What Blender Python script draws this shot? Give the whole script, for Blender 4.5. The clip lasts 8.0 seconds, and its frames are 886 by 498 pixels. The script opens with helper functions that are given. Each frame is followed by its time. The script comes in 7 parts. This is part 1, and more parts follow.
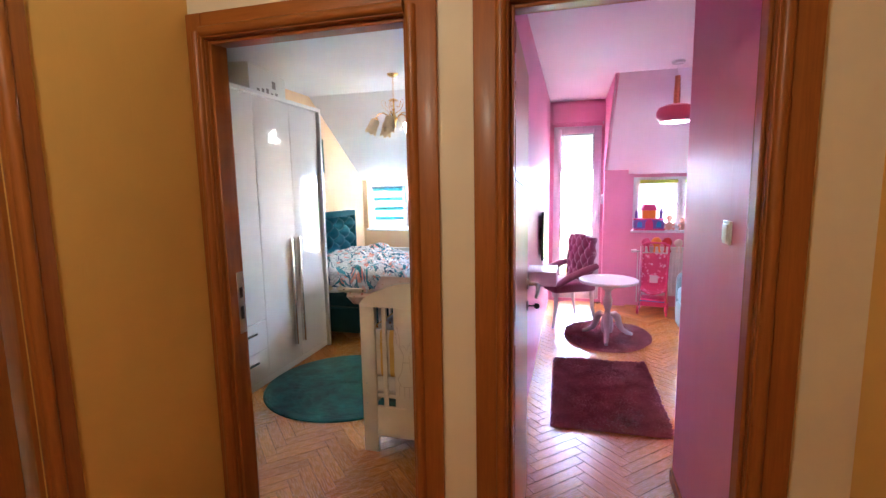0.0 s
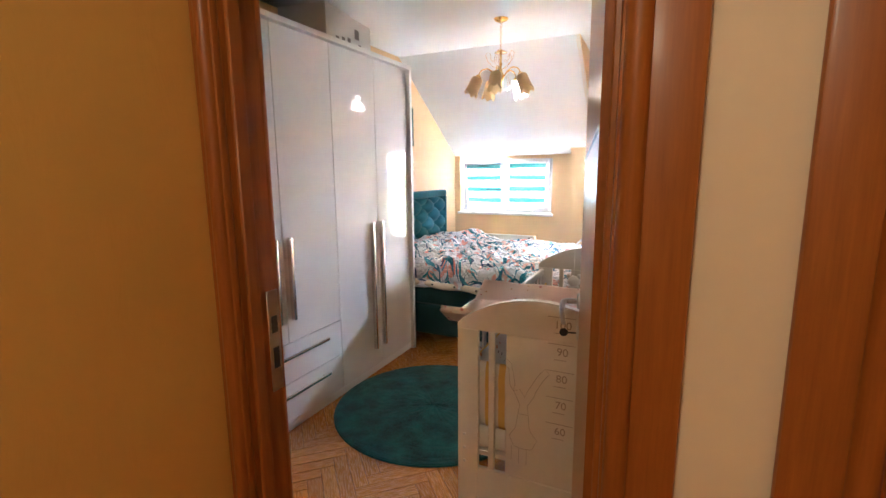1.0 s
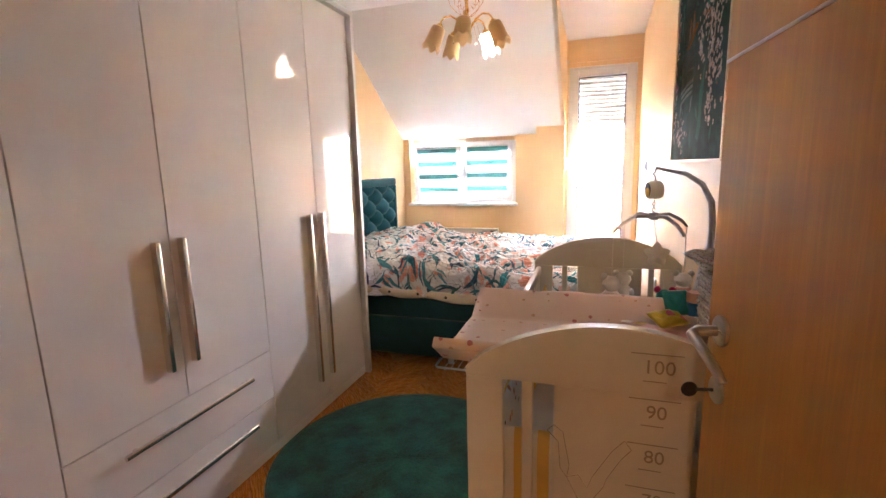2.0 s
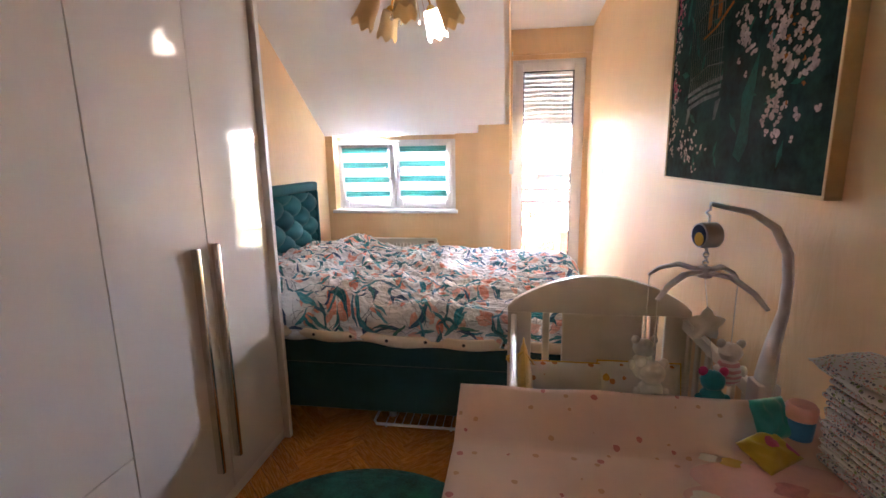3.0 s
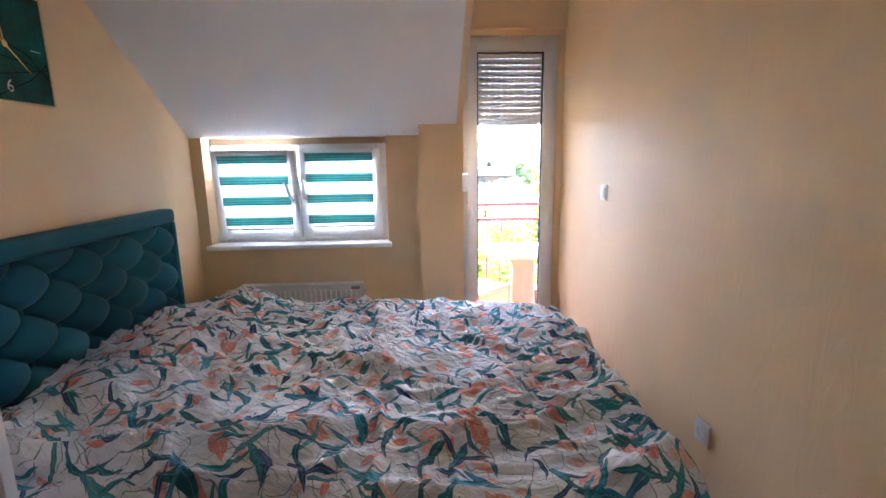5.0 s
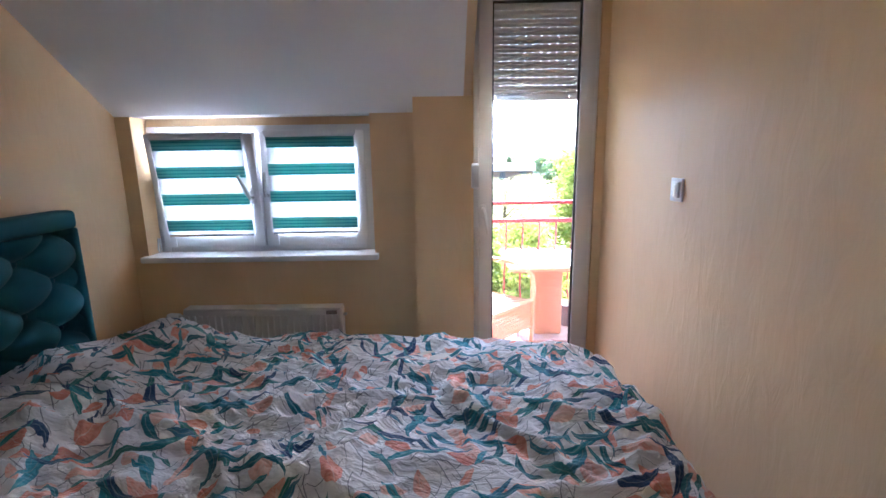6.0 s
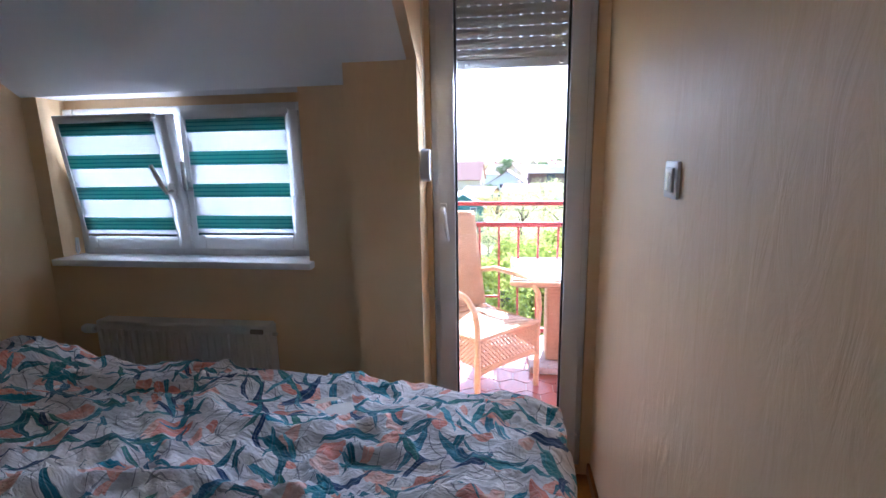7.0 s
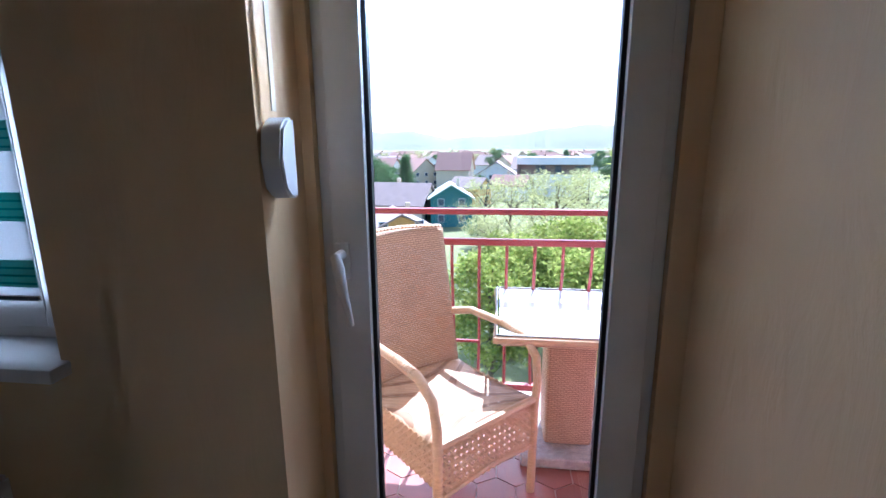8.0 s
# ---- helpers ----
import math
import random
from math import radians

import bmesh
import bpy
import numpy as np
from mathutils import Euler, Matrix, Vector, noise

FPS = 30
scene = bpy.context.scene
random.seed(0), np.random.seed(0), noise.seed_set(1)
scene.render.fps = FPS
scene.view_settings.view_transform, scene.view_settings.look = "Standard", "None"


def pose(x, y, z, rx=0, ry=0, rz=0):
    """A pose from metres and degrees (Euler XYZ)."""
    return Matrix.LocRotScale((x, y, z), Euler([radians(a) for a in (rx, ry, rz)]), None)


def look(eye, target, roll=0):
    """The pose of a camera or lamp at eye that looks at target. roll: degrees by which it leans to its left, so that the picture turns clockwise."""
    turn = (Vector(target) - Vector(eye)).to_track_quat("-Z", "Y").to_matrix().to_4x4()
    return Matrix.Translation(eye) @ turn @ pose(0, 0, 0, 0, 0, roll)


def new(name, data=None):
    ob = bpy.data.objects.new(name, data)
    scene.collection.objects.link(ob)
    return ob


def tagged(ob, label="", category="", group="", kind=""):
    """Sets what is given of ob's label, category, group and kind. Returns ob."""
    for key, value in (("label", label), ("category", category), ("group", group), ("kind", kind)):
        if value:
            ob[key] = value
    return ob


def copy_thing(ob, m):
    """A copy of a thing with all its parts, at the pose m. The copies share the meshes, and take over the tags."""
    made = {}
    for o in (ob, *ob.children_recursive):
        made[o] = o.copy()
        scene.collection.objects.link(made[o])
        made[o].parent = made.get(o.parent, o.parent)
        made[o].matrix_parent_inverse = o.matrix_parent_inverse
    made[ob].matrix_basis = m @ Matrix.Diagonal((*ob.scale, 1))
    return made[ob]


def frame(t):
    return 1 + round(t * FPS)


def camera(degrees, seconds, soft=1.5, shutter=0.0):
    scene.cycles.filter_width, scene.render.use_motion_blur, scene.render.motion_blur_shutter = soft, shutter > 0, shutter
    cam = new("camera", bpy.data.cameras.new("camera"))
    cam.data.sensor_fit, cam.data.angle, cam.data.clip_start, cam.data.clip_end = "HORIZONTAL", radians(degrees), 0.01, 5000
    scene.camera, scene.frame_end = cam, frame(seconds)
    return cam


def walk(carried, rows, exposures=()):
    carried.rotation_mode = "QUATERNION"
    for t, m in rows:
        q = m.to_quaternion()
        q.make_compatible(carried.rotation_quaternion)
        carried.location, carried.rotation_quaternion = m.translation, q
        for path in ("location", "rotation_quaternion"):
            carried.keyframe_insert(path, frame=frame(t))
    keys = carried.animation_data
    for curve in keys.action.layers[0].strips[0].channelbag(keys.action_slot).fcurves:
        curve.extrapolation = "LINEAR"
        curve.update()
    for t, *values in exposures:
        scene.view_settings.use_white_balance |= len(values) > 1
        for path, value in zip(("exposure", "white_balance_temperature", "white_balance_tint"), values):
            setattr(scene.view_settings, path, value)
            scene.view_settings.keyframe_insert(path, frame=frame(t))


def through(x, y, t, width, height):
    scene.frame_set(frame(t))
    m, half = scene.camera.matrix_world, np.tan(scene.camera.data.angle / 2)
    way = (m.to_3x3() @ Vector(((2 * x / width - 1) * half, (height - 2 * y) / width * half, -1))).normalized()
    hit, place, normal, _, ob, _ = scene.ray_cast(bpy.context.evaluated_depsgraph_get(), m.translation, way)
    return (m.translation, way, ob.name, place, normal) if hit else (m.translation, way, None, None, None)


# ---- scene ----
cam = camera(87.0, 8.0)
PATH = [
    (0, (0.162, -0.391, 1.531), (-0.368, 1.52, 1.272), -1.0),
    (0.5, (-0.019, -0.017, 1.499), (-0.821, 1.789, 1.191), -0.8),
    (1, (-0.266, 0.347, 1.49), (-1.127, 2.121, 1.157), -0.5),
    (1.5, (-0.511, 0.706, 1.41), (-1.321, 2.501, 1.062), -0.6),
    (1.7, (-0.591, 0.82, 1.356), (-1.338, 2.644, 1.017), -1.1),
    (2.8, (-0.956, 1.414, 1.411), (-1.278, 3.351, 1.028), -0.9),
    (3, (-0.974, 1.54, 1.449), (-1.276, 3.479, 1.065), -0.9),
    (3.5, (-1.031, 1.858, 1.552), (-1.268, 3.805, 1.164), -1.0),
    (4, (-1.169, 2.118, 1.611), (-1.289, 4.076, 1.219), -0.9),
    (4.5, (-1.257, 2.43, 1.567), (-1.206, 4.391, 1.177), -0.9),
    (4.7, (-1.291, 2.56, 1.546), (-1.201, 4.521, 1.161), -0.8),
    (5.8, (-1.191, 3.371, 1.461), (-1.191, 5.335, 1.082), -1.1),
    (6, (-1.164, 3.524, 1.462), (-1.171, 5.484, 1.064), -0.9),
    (6.5, (-0.931, 3.831, 1.428), (-1.072, 5.787, 1.032), -0.9),
    (7, (-0.698, 4.077, 1.384), (-0.975, 6.02, 0.998), -1.0),
    (7.5, (-0.654, 4.535, 1.382), (-0.934, 6.469, 0.956), -1.0),
    (8, (-0.677, 5.142, 1.371), (-0.906, 7.083, 0.944), -0.3),
]
EXPOSURES = [(0.0, 6.15, 5000, 14), (0.5, 6.08, 5050, 14), (1.0, 6.1, 5400, 18), (1.5, 6.2, 6200, 24), (1.7, 6.1, 6300, 26), (2.8, 5.3, 6150, 27), (3.5, 5.0, 5850, 26), (4.5, 4.45, 5600, 23), (6.0, 3.45, 5300, 21), (6.5, 3.1, 5200, 21), (7.0, 2.65, 5150, 20), (7.5, 2.1, 5050, 18), (8.0, 1.65, 4850, 16)]
walk(cam, [(t, look(eye, target, roll)) for t, eye, target, roll in PATH], EXPOSURES)

# ---- light ----
world = bpy.data.worlds.new("sky")
scene.world = world
world.use_nodes = True
wn = world.node_tree.nodes
sky = wn.new("ShaderNodeTexSky")
sky.sky_type, sky.sun_disc = "NISHITA", False
sky.sun_elevation, sky.sun_rotation = radians(52), radians(12)
sky.air_density, sky.dust_density = 1.0, 2.0
world.node_tree.links.new(sky.outputs[0], wn["Background"].inputs[0])
wn["Background"].inputs[1].default_value = 0.15


def lamp(name, kind, m, power, color, **settings):
    data = bpy.data.lights.new(name, kind)
    data.energy, data.color = power, color
    for key in settings:
        if key == "size":
            data.shape, data.size, data.size_y = "RECTANGLE", settings[key][0], settings[key][1]
        if key == "radius":
            data.shadow_soft_size = settings[key]
        if key == "spread":
            data.spread = radians(settings[key])
        if key == "angle":
            data.angle = radians(settings[key])
    ob = new(name, data)
    ob.matrix_world = m
    return ob


SUN_AZ, SUN_EL = radians(12), radians(52)
sun_dir = Vector((math.sin(SUN_AZ) * math.cos(SUN_EL), math.cos(SUN_AZ) * math.cos(SUN_EL), math.sin(SUN_EL)))
lamp("sun", "SUN", look(sun_dir * 50, (0, 0, 0)), 5.0, (1.0, 0.95, 0.87), angle=0.53)
# sky light through the openings
lamp("window_daylight", "AREA", look((-2.11, 6.16, 1.32), (-2.11, 4.5, 1.0)), 6.2, (0.84, 0.93, 1.0), size=(1.0, 0.55))
lamp("pink_window_daylight", "AREA", look((1.45, 6.16, 1.3), (1.45, 4.5, 1.0)), 1.6, (0.9, 0.95, 1.0), size=(1.0, 0.55))
lamp("balcony_door_daylight", "AREA", look((-0.80, 6.10, 1.675), (-1.9, 4.7, 0.55)), 0.5, (0.80, 0.90, 1.0), size=(0.22, 0.10), spread=100)
lamp("playroom_door_daylight", "AREA", look((0.215, 6.10, 1.675), (0.6, 5.0, 0.5)), 0.22, (0.86, 0.93, 1.0), size=(0.42, 0.10))
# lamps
# The hall lamp is unseen, assumed from the warm tone of the hall.
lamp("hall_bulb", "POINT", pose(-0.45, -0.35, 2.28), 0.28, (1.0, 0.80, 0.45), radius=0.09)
lamp("chandelier_bulb", "POINT", pose(-1.391, 4.062, 2.10), 0.22, (1.0, 0.84, 0.62), radius=0.03)
lamp("pendant_bulb", "POINT", pose(1.06, 4.3, 2.06), 0.3, (1.0, 0.9, 0.78), radius=0.05)

# ---- materials ----
def nodes_of(name):
    m = bpy.data.materials.new(name)
    m.use_nodes = True
    t = m.node_tree
    return m, t.nodes, t.links, t.nodes["Principled BSDF"]


def coords(n, l, stretch=(1, 1, 1), turn=0.0, kind="Object"):
    tc = n.new("ShaderNodeTexCoord")
    mp = n.new("ShaderNodeMapping")
    mp.inputs["Scale"].default_value = stretch
    mp.inputs["Rotation"].default_value = (0, 0, turn)
    l.new(tc.outputs[kind], mp.inputs[0])
    return mp.outputs[0]


def noise_of(n, l, at, scale, detail=4.0, rough=0.55, warp=0.0):
    t = n.new("ShaderNodeTexNoise")
    t.inputs["Scale"].default_value, t.inputs["Detail"].default_value = scale, detail
    t.inputs["Roughness"].default_value, t.inputs["Distortion"].default_value = rough, warp
    l.new(at, t.inputs["Vector"])
    return t.outputs["Fac"]


def ramp_of(n, l, fac, stops):
    r = n.new("ShaderNodeValToRGB")
    while len(r.color_ramp.elements) < len(stops):
        r.color_ramp.elements.new(0.5)
    for e, (p, c) in zip(r.color_ramp.elements, stops):
        e.position, e.color = p, (*c, 1)
    l.new(fac, r.inputs[0])
    return r.outputs[0]


def mix_of(n, l, fac, a, b, mode="MIX"):
    x = n.new("ShaderNodeMix")
    x.data_type, x.blend_type = "RGBA", mode
    for socket, v in ((x.inputs[0], fac), (x.inputs[6], a), (x.inputs[7], b)):
        if isinstance(v, (int, float)):
            socket.default_value = v
        elif isinstance(v, tuple):
            socket.default_value = (*v, 1)
        else:
            l.new(v, socket)
    return x.outputs[2]


def calc(n, l, op, a, b=0.0, clamp=False):
    x = n.new("ShaderNodeMath")
    x.operation, x.use_clamp = op, clamp
    for socket, v in ((x.inputs[0], a), (x.inputs[1], b)):
        if isinstance(v, (int, float)):
            socket.default_value = v
        else:
            l.new(v, socket)
    return x.outputs[0]


def bump_of(n, l, height, strength, depth=0.01, under=None):
    b = n.new("ShaderNodeBump")
    b.inputs["Strength"].default_value, b.inputs["Distance"].default_value = strength, depth
    l.new(height, b.inputs["Height"])
    if under is not None:
        l.new(under, b.inputs["Normal"])
    return b.outputs[0]


def scaled(c, k):
    return tuple(min(1.0, v * k) for v in c)


def surf(name, col, rough=0.5, metal=0.0, var=0.1, scale=6.0, bump=0.15, fine=90.0, depth=0.002, stretch=(1, 1, 1), coat=0.0, sheen=0.0, emit=0.0, random=0.0, spec=0.5):
    """A painted, woven or moulded surface: stains and grain at two scales, with fine relief."""
    m, n, l, p = nodes_of(name)
    at = coords(n, l, stretch)
    a = noise_of(n, l, at, scale)
    b = noise_of(n, l, at, fine)
    both = calc(n, l, "ADD", calc(n, l, "MULTIPLY", a, 0.65), calc(n, l, "MULTIPLY", b, 0.35))
    c = ramp_of(n, l, both, [(0.3, scaled(col, 1 - var)), (0.7, scaled(col, 1 + var))])
    if random:
        oi = n.new("ShaderNodeObjectInfo")
        c = mix_of(n, l, calc(n, l, "MULTIPLY", oi.outputs["Random"], random), c, scaled(col, 0.45))
    l.new(c, p.inputs["Base Color"])
    l.new(calc(n, l, "ADD", calc(n, l, "MULTIPLY", a, 0.16), rough - 0.08, True), p.inputs["Roughness"])
    p.inputs["Metallic"].default_value = metal
    p.inputs["Specular IOR Level"].default_value = spec
    p.inputs["Coat Weight"].default_value = coat
    p.inputs["Coat Roughness"].default_value = 0.06
    p.inputs["Sheen Weight"].default_value = sheen
    if bump:
        l.new(bump_of(n, l, b, bump, depth), p.inputs["Normal"])
    if emit:
        p.inputs["Emission Color"].default_value = (*col, 1)
        p.inputs["Emission Strength"].default_value = emit
    return m


def wood(name, col, dark, stretch=(14, 14, 1.2), rough=0.35, random="none", coat=0.25):
    m, n, l, p = nodes_of(name)
    at = coords(n, l, stretch)
    a = noise_of(n, l, at, 1.6, 6, 0.6, 1.2)
    b = noise_of(n, l, at, 9.0, 4, 0.6, 0.3)
    both = calc(n, l, "ADD", calc(n, l, "MULTIPLY", a, 0.6), calc(n, l, "MULTIPLY", b, 0.4))
    c = ramp_of(n, l, both, [(0.32, dark), (0.52, col), (0.72, scaled(col, 1.25))])
    if random == "object":
        oi = n.new("ShaderNodeObjectInfo")
        c = mix_of(n, l, calc(n, l, "MULTIPLY", oi.outputs["Random"], 0.6), c, dark)
    if random == "island":
        ge = n.new("ShaderNodeNewGeometry")
        c = mix_of(n, l, calc(n, l, "MULTIPLY", ge.outputs["Random Per Island"], 0.6), c, dark)
    l.new(c, p.inputs["Base Color"])
    l.new(calc(n, l, "ADD", calc(n, l, "MULTIPLY", b, 0.2), rough - 0.1, True), p.inputs["Roughness"])
    p.inputs["Coat Weight"].default_value, p.inputs["Coat Roughness"].default_value = coat, 0.18
    l.new(bump_of(n, l, b, 0.12, 0.001), p.inputs["Normal"])
    return m


def wall_paint(name, col, rough, strokes, var=0.07):
    """Satin wall paint with trowel strokes that run up the wall."""
    m, n, l, p = nodes_of(name)
    at = coords(n, l, (1, 1, 0.3))
    flat = coords(n, l)
    a = noise_of(n, l, at, 15.0, 5, 0.6, 1.2)
    big = noise_of(n, l, flat, 1.3, 3)
    grit = noise_of(n, l, flat, 160.0, 3)
    c = ramp_of(n, l, big, [(0.3, scaled(col, 1 - var)), (0.7, scaled(col, 1 + var))])
    c = mix_of(n, l, calc(n, l, "MULTIPLY", a, 0.18), c, scaled(col, 1.12))
    l.new(c, p.inputs["Base Color"])
    l.new(calc(n, l, "ADD", calc(n, l, "MULTIPLY", a, 0.2), rough - 0.1, True), p.inputs["Roughness"])
    p.inputs["Specular IOR Level"].default_value = 0.3
    low = bump_of(n, l, a, strokes, 0.012)
    l.new(bump_of(n, l, grit, 0.06, 0.001, low), p.inputs["Normal"])
    return m


def cloth(name, col, var=0.12, sheen=0.3, weave=420.0, rough=0.85, bump=0.25):
    m, n, l, p = nodes_of(name)
    at = coords(n, l)
    a = noise_of(n, l, at, 7.0, 4)
    b = noise_of(n, l, at, weave, 2)
    c = ramp_of(n, l, calc(n, l, "ADD", calc(n, l, "MULTIPLY", a, 0.7), calc(n, l, "MULTIPLY", b, 0.3)), [(0.3, scaled(col, 1 - var)), (0.7, scaled(col, 1 + var))])
    l.new(c, p.inputs["Base Color"])
    p.inputs["Roughness"].default_value, p.inputs["Sheen Weight"].default_value = rough, sheen
    p.inputs["Sheen Roughness"].default_value = 0.4
    l.new(bump_of(n, l, b, bump, 0.001), p.inputs["Normal"])
    return m


def glass(name, tint=(1, 1, 1), rough=0.0):
    m, n, l, p = nodes_of(name)
    p.inputs["Base Color"].default_value = (*tint, 1)
    p.inputs["Transmission Weight"].default_value, p.inputs["Roughness"].default_value, p.inputs["IOR"].default_value = 1.0, rough, 1.45
    return m


def sheer(name, col, through=0.6):
    """Fabric that daylight shines through."""
    m, n, l, p = nodes_of(name)
    at = coords(n, l, (1, 1, 1))
    a = noise_of(n, l, at, 300.0, 2)
    c = ramp_of(n, l, a, [(0.3, scaled(col, 0.92)), (0.7, col)])
    d, t, x = n.new("ShaderNodeBsdfDiffuse"), n.new("ShaderNodeBsdfTranslucent"), n.new("ShaderNodeMixShader")
    l.new(c, d.inputs[0])
    l.new(c, t.inputs[0])
    x.inputs[0].default_value = through
    l.new(d.outputs[0], x.inputs[1])
    l.new(t.outputs[0], x.inputs[2])
    l.new(x.outputs[0], n["Material Output"].inputs[0])
    return m


def floral(name):
    """White cotton printed with teal and green leaves, coral flowers and thin drawn lines."""
    m, n, l, p = nodes_of(name)
    flat = coords(n, l, kind="UV")
    soft = n.new("ShaderNodeTexNoise")
    soft.inputs["Scale"].default_value = 3.2
    l.new(flat, soft.inputs["Vector"])
    wob = n.new("ShaderNodeVectorMath")
    wob.operation = "MULTIPLY_ADD"
    l.new(soft.outputs["Color"], wob.inputs[0])
    wob.inputs[1].default_value = (0.09, 0.09, 0.09)
    l.new(flat, wob.inputs[2])
    ripple = n.new("ShaderNodeTexNoise")
    ripple.inputs["Scale"].default_value, ripple.inputs["Detail"].default_value = 22.0, 1.0
    l.new(flat, ripple.inputs["Vector"])
    wavy = n.new("ShaderNodeVectorMath")
    wavy.operation = "MULTIPLY_ADD"
    l.new(ripple.outputs["Color"], wavy.inputs[0])
    wavy.inputs[1].default_value = (0.022, 0.022, 0.022)
    l.new(wob.outputs[0], wavy.inputs[2])
    c = ramp_of(n, l, noise_of(n, l, flat, 3.0), [(0.3, (0.86, 0.86, 0.87)), (0.7, (0.92, 0.92, 0.93))])

    def motif(scale, off, length, width, bend, keep):
        """Pointed shapes, one to a cell, each turned and bent its own way."""
        mp = n.new("ShaderNodeMapping")
        mp.inputs["Location"].default_value = (off, off * 1.7, 0)
        l.new(wavy.outputs[0], mp.inputs[0])
        v = n.new("ShaderNodeTexVoronoi")
        v.voronoi_dimensions = "2D"
        v.inputs["Scale"].default_value, v.inputs["Randomness"].default_value = scale, 0.8
        l.new(mp.outputs[0], v.inputs["Vector"])
        sep = n.new("ShaderNodeSeparateColor")
        l.new(v.outputs["Color"], sep.inputs[0])
        loc = n.new("ShaderNodeVectorMath")
        loc.operation = "SUBTRACT"
        l.new(mp.outputs[0], loc.inputs[0])
        l.new(v.outputs["Position"], loc.inputs[1])
        rot = n.new("ShaderNodeVectorRotate")
        rot.rotation_type = "Z_AXIS"
        l.new(loc.outputs[0], rot.inputs["Vector"])
        l.new(calc(n, l, "MULTIPLY", calc(n, l, "SUBTRACT", sep.outputs[1], 0.5), 2.7), rot.inputs["Angle"])
        xy = n.new("ShaderNodeSeparateXYZ")
        l.new(rot.outputs[0], xy.inputs[0])
        a2 = calc(n, l, "MULTIPLY", xy.outputs[0], xy.outputs[0])
        curve = calc(n, l, "MULTIPLY", a2, calc(n, l, "MULTIPLY", calc(n, l, "SUBTRACT", sep.outputs[2], 0.5), 2 * bend))
        across = calc(n, l, "ABSOLUTE", calc(n, l, "SUBTRACT", xy.outputs[1], curve))
        half = calc(n, l, "SUBTRACT", width, calc(n, l, "MULTIPLY", a2, width / length ** 2))
        inside = calc(n, l, "MULTIPLY", calc(n, l, "LESS_THAN", across, half), calc(n, l, "LESS_THAN", sep.outputs[0], keep * 0.84))
        vein = calc(n, l, "LESS_THAN", across, 0.0011)
        return inside, sep.outputs[2], vein

    for scale, off, length, bend in ((7.0, 0.3, 0.10, 7.0), (8.0, 2.1, 0.09, -9.0), (9.5, 6.4, 0.08, 10.0), (8.6, 13.4, 0.085, 12.0)):
        f, r, vein = motif(scale, off, length, 0.0018, bend, 0.9)
        c = mix_of(n, l, calc(n, l, "MULTIPLY", f, 0.7), c, (0.12, 0.15, 0.19))
    flowers = [(6.0, 21.0, 0.056, 0.032, 0.5), (7.2, 33.0, 0.046, 0.026, 0.5), (10.5, 39.0, 0.034, 0.013, 0.42)]
    for scale, off, length, width, keep in flowers:
        f, r, vein = motif(scale, off, length, width, 5.0, keep)
        tint = ramp_of(n, l, calc(n, l, "ADD", calc(n, l, "MULTIPLY", noise_of(n, l, wob.outputs[0], 38.0, 2, 0.5, 1.5), 0.6), calc(n, l, "MULTIPLY", r, 0.4)), [(0.3, (0.80, 0.24, 0.17)), (0.5, (0.88, 0.42, 0.30)), (0.68, (0.92, 0.64, 0.56))])
        c = mix_of(n, l, calc(n, l, "MULTIPLY", f, 0.92), c, mix_of(n, l, calc(n, l, "MULTIPLY", vein, 0.6), tint, (0.9, 0.72, 0.66)))
    leaves = [(4.0, 1.1, 0.112, 0.0165, 5.0, 0.66), (4.5, 5.2, 0.102, 0.0125, -7.0, 0.66), (5.0, 8.7, 0.092, 0.0150, 6.0, 0.7), (5.6, 11.3, 0.082, 0.0085, 8.0, 0.75), (6.1, 17.9, 0.076, 0.0120, -7.0, 0.8), (6.9, 23.3, 0.066, 0.0085, 8.0, 0.8), (7.7, 27.1, 0.060, 0.0085, -9.0, 0.75)]
    for scale, off, length, width, bend, keep in leaves:
        f, r, vein = motif(scale, off, length, width, bend, keep)
        tone = ramp_of(n, l, r, [(0.15, (0.010, 0.17, 0.24)), (0.35, (0.014, 0.30, 0.42)), (0.5, (0.03, 0.20, 0.16)), (0.65, (0.09, 0.42, 0.54)), (0.85, (0.014, 0.07, 0.20))])
        tone = mix_of(n, l, calc(n, l, "MULTIPLY", vein, 0.35), tone, (0.5, 0.6, 0.6))
        c = mix_of(n, l, f, c, tone)
    l.new(c, p.inputs["Base Color"])
    p.inputs["Roughness"].default_value, p.inputs["Sheen Weight"].default_value = 0.8, 0.15
    crease = noise_of(n, l, coords(n, l, (1.0, 2.2, 1.0), kind="UV"), 9.0, 6, 0.6, 1.8)
    weave = noise_of(n, l, flat, 500.0, 2)
    l.new(bump_of(n, l, weave, 0.12, 0.0008, bump_of(n, l, crease, 0.9, 0.035)), p.inputs["Normal"])
    return m


def stripes(name, a, b, axis, width):
    m, n, l, p = nodes_of(name)
    at = coords(n, l)
    sep = n.new("ShaderNodeSeparateXYZ")
    l.new(at, sep.inputs[0])
    s = calc(n, l, "SINE", calc(n, l, "MULTIPLY", sep.outputs[axis], math.pi / width))
    c = mix_of(n, l, calc(n, l, "GREATER_THAN", s, 0.0), a, b)
    c = mix_of(n, l, calc(n, l, "MULTIPLY", noise_of(n, l, at, 60.0), 0.2), c, (0.5, 0.45, 0.4))
    l.new(c, p.inputs["Base Color"])
    p.inputs["Roughness"].default_value = 0.85
    l.new(bump_of(n, l, noise_of(n, l, at, 25.0), 0.4, 0.01), p.inputs["Normal"])
    return m


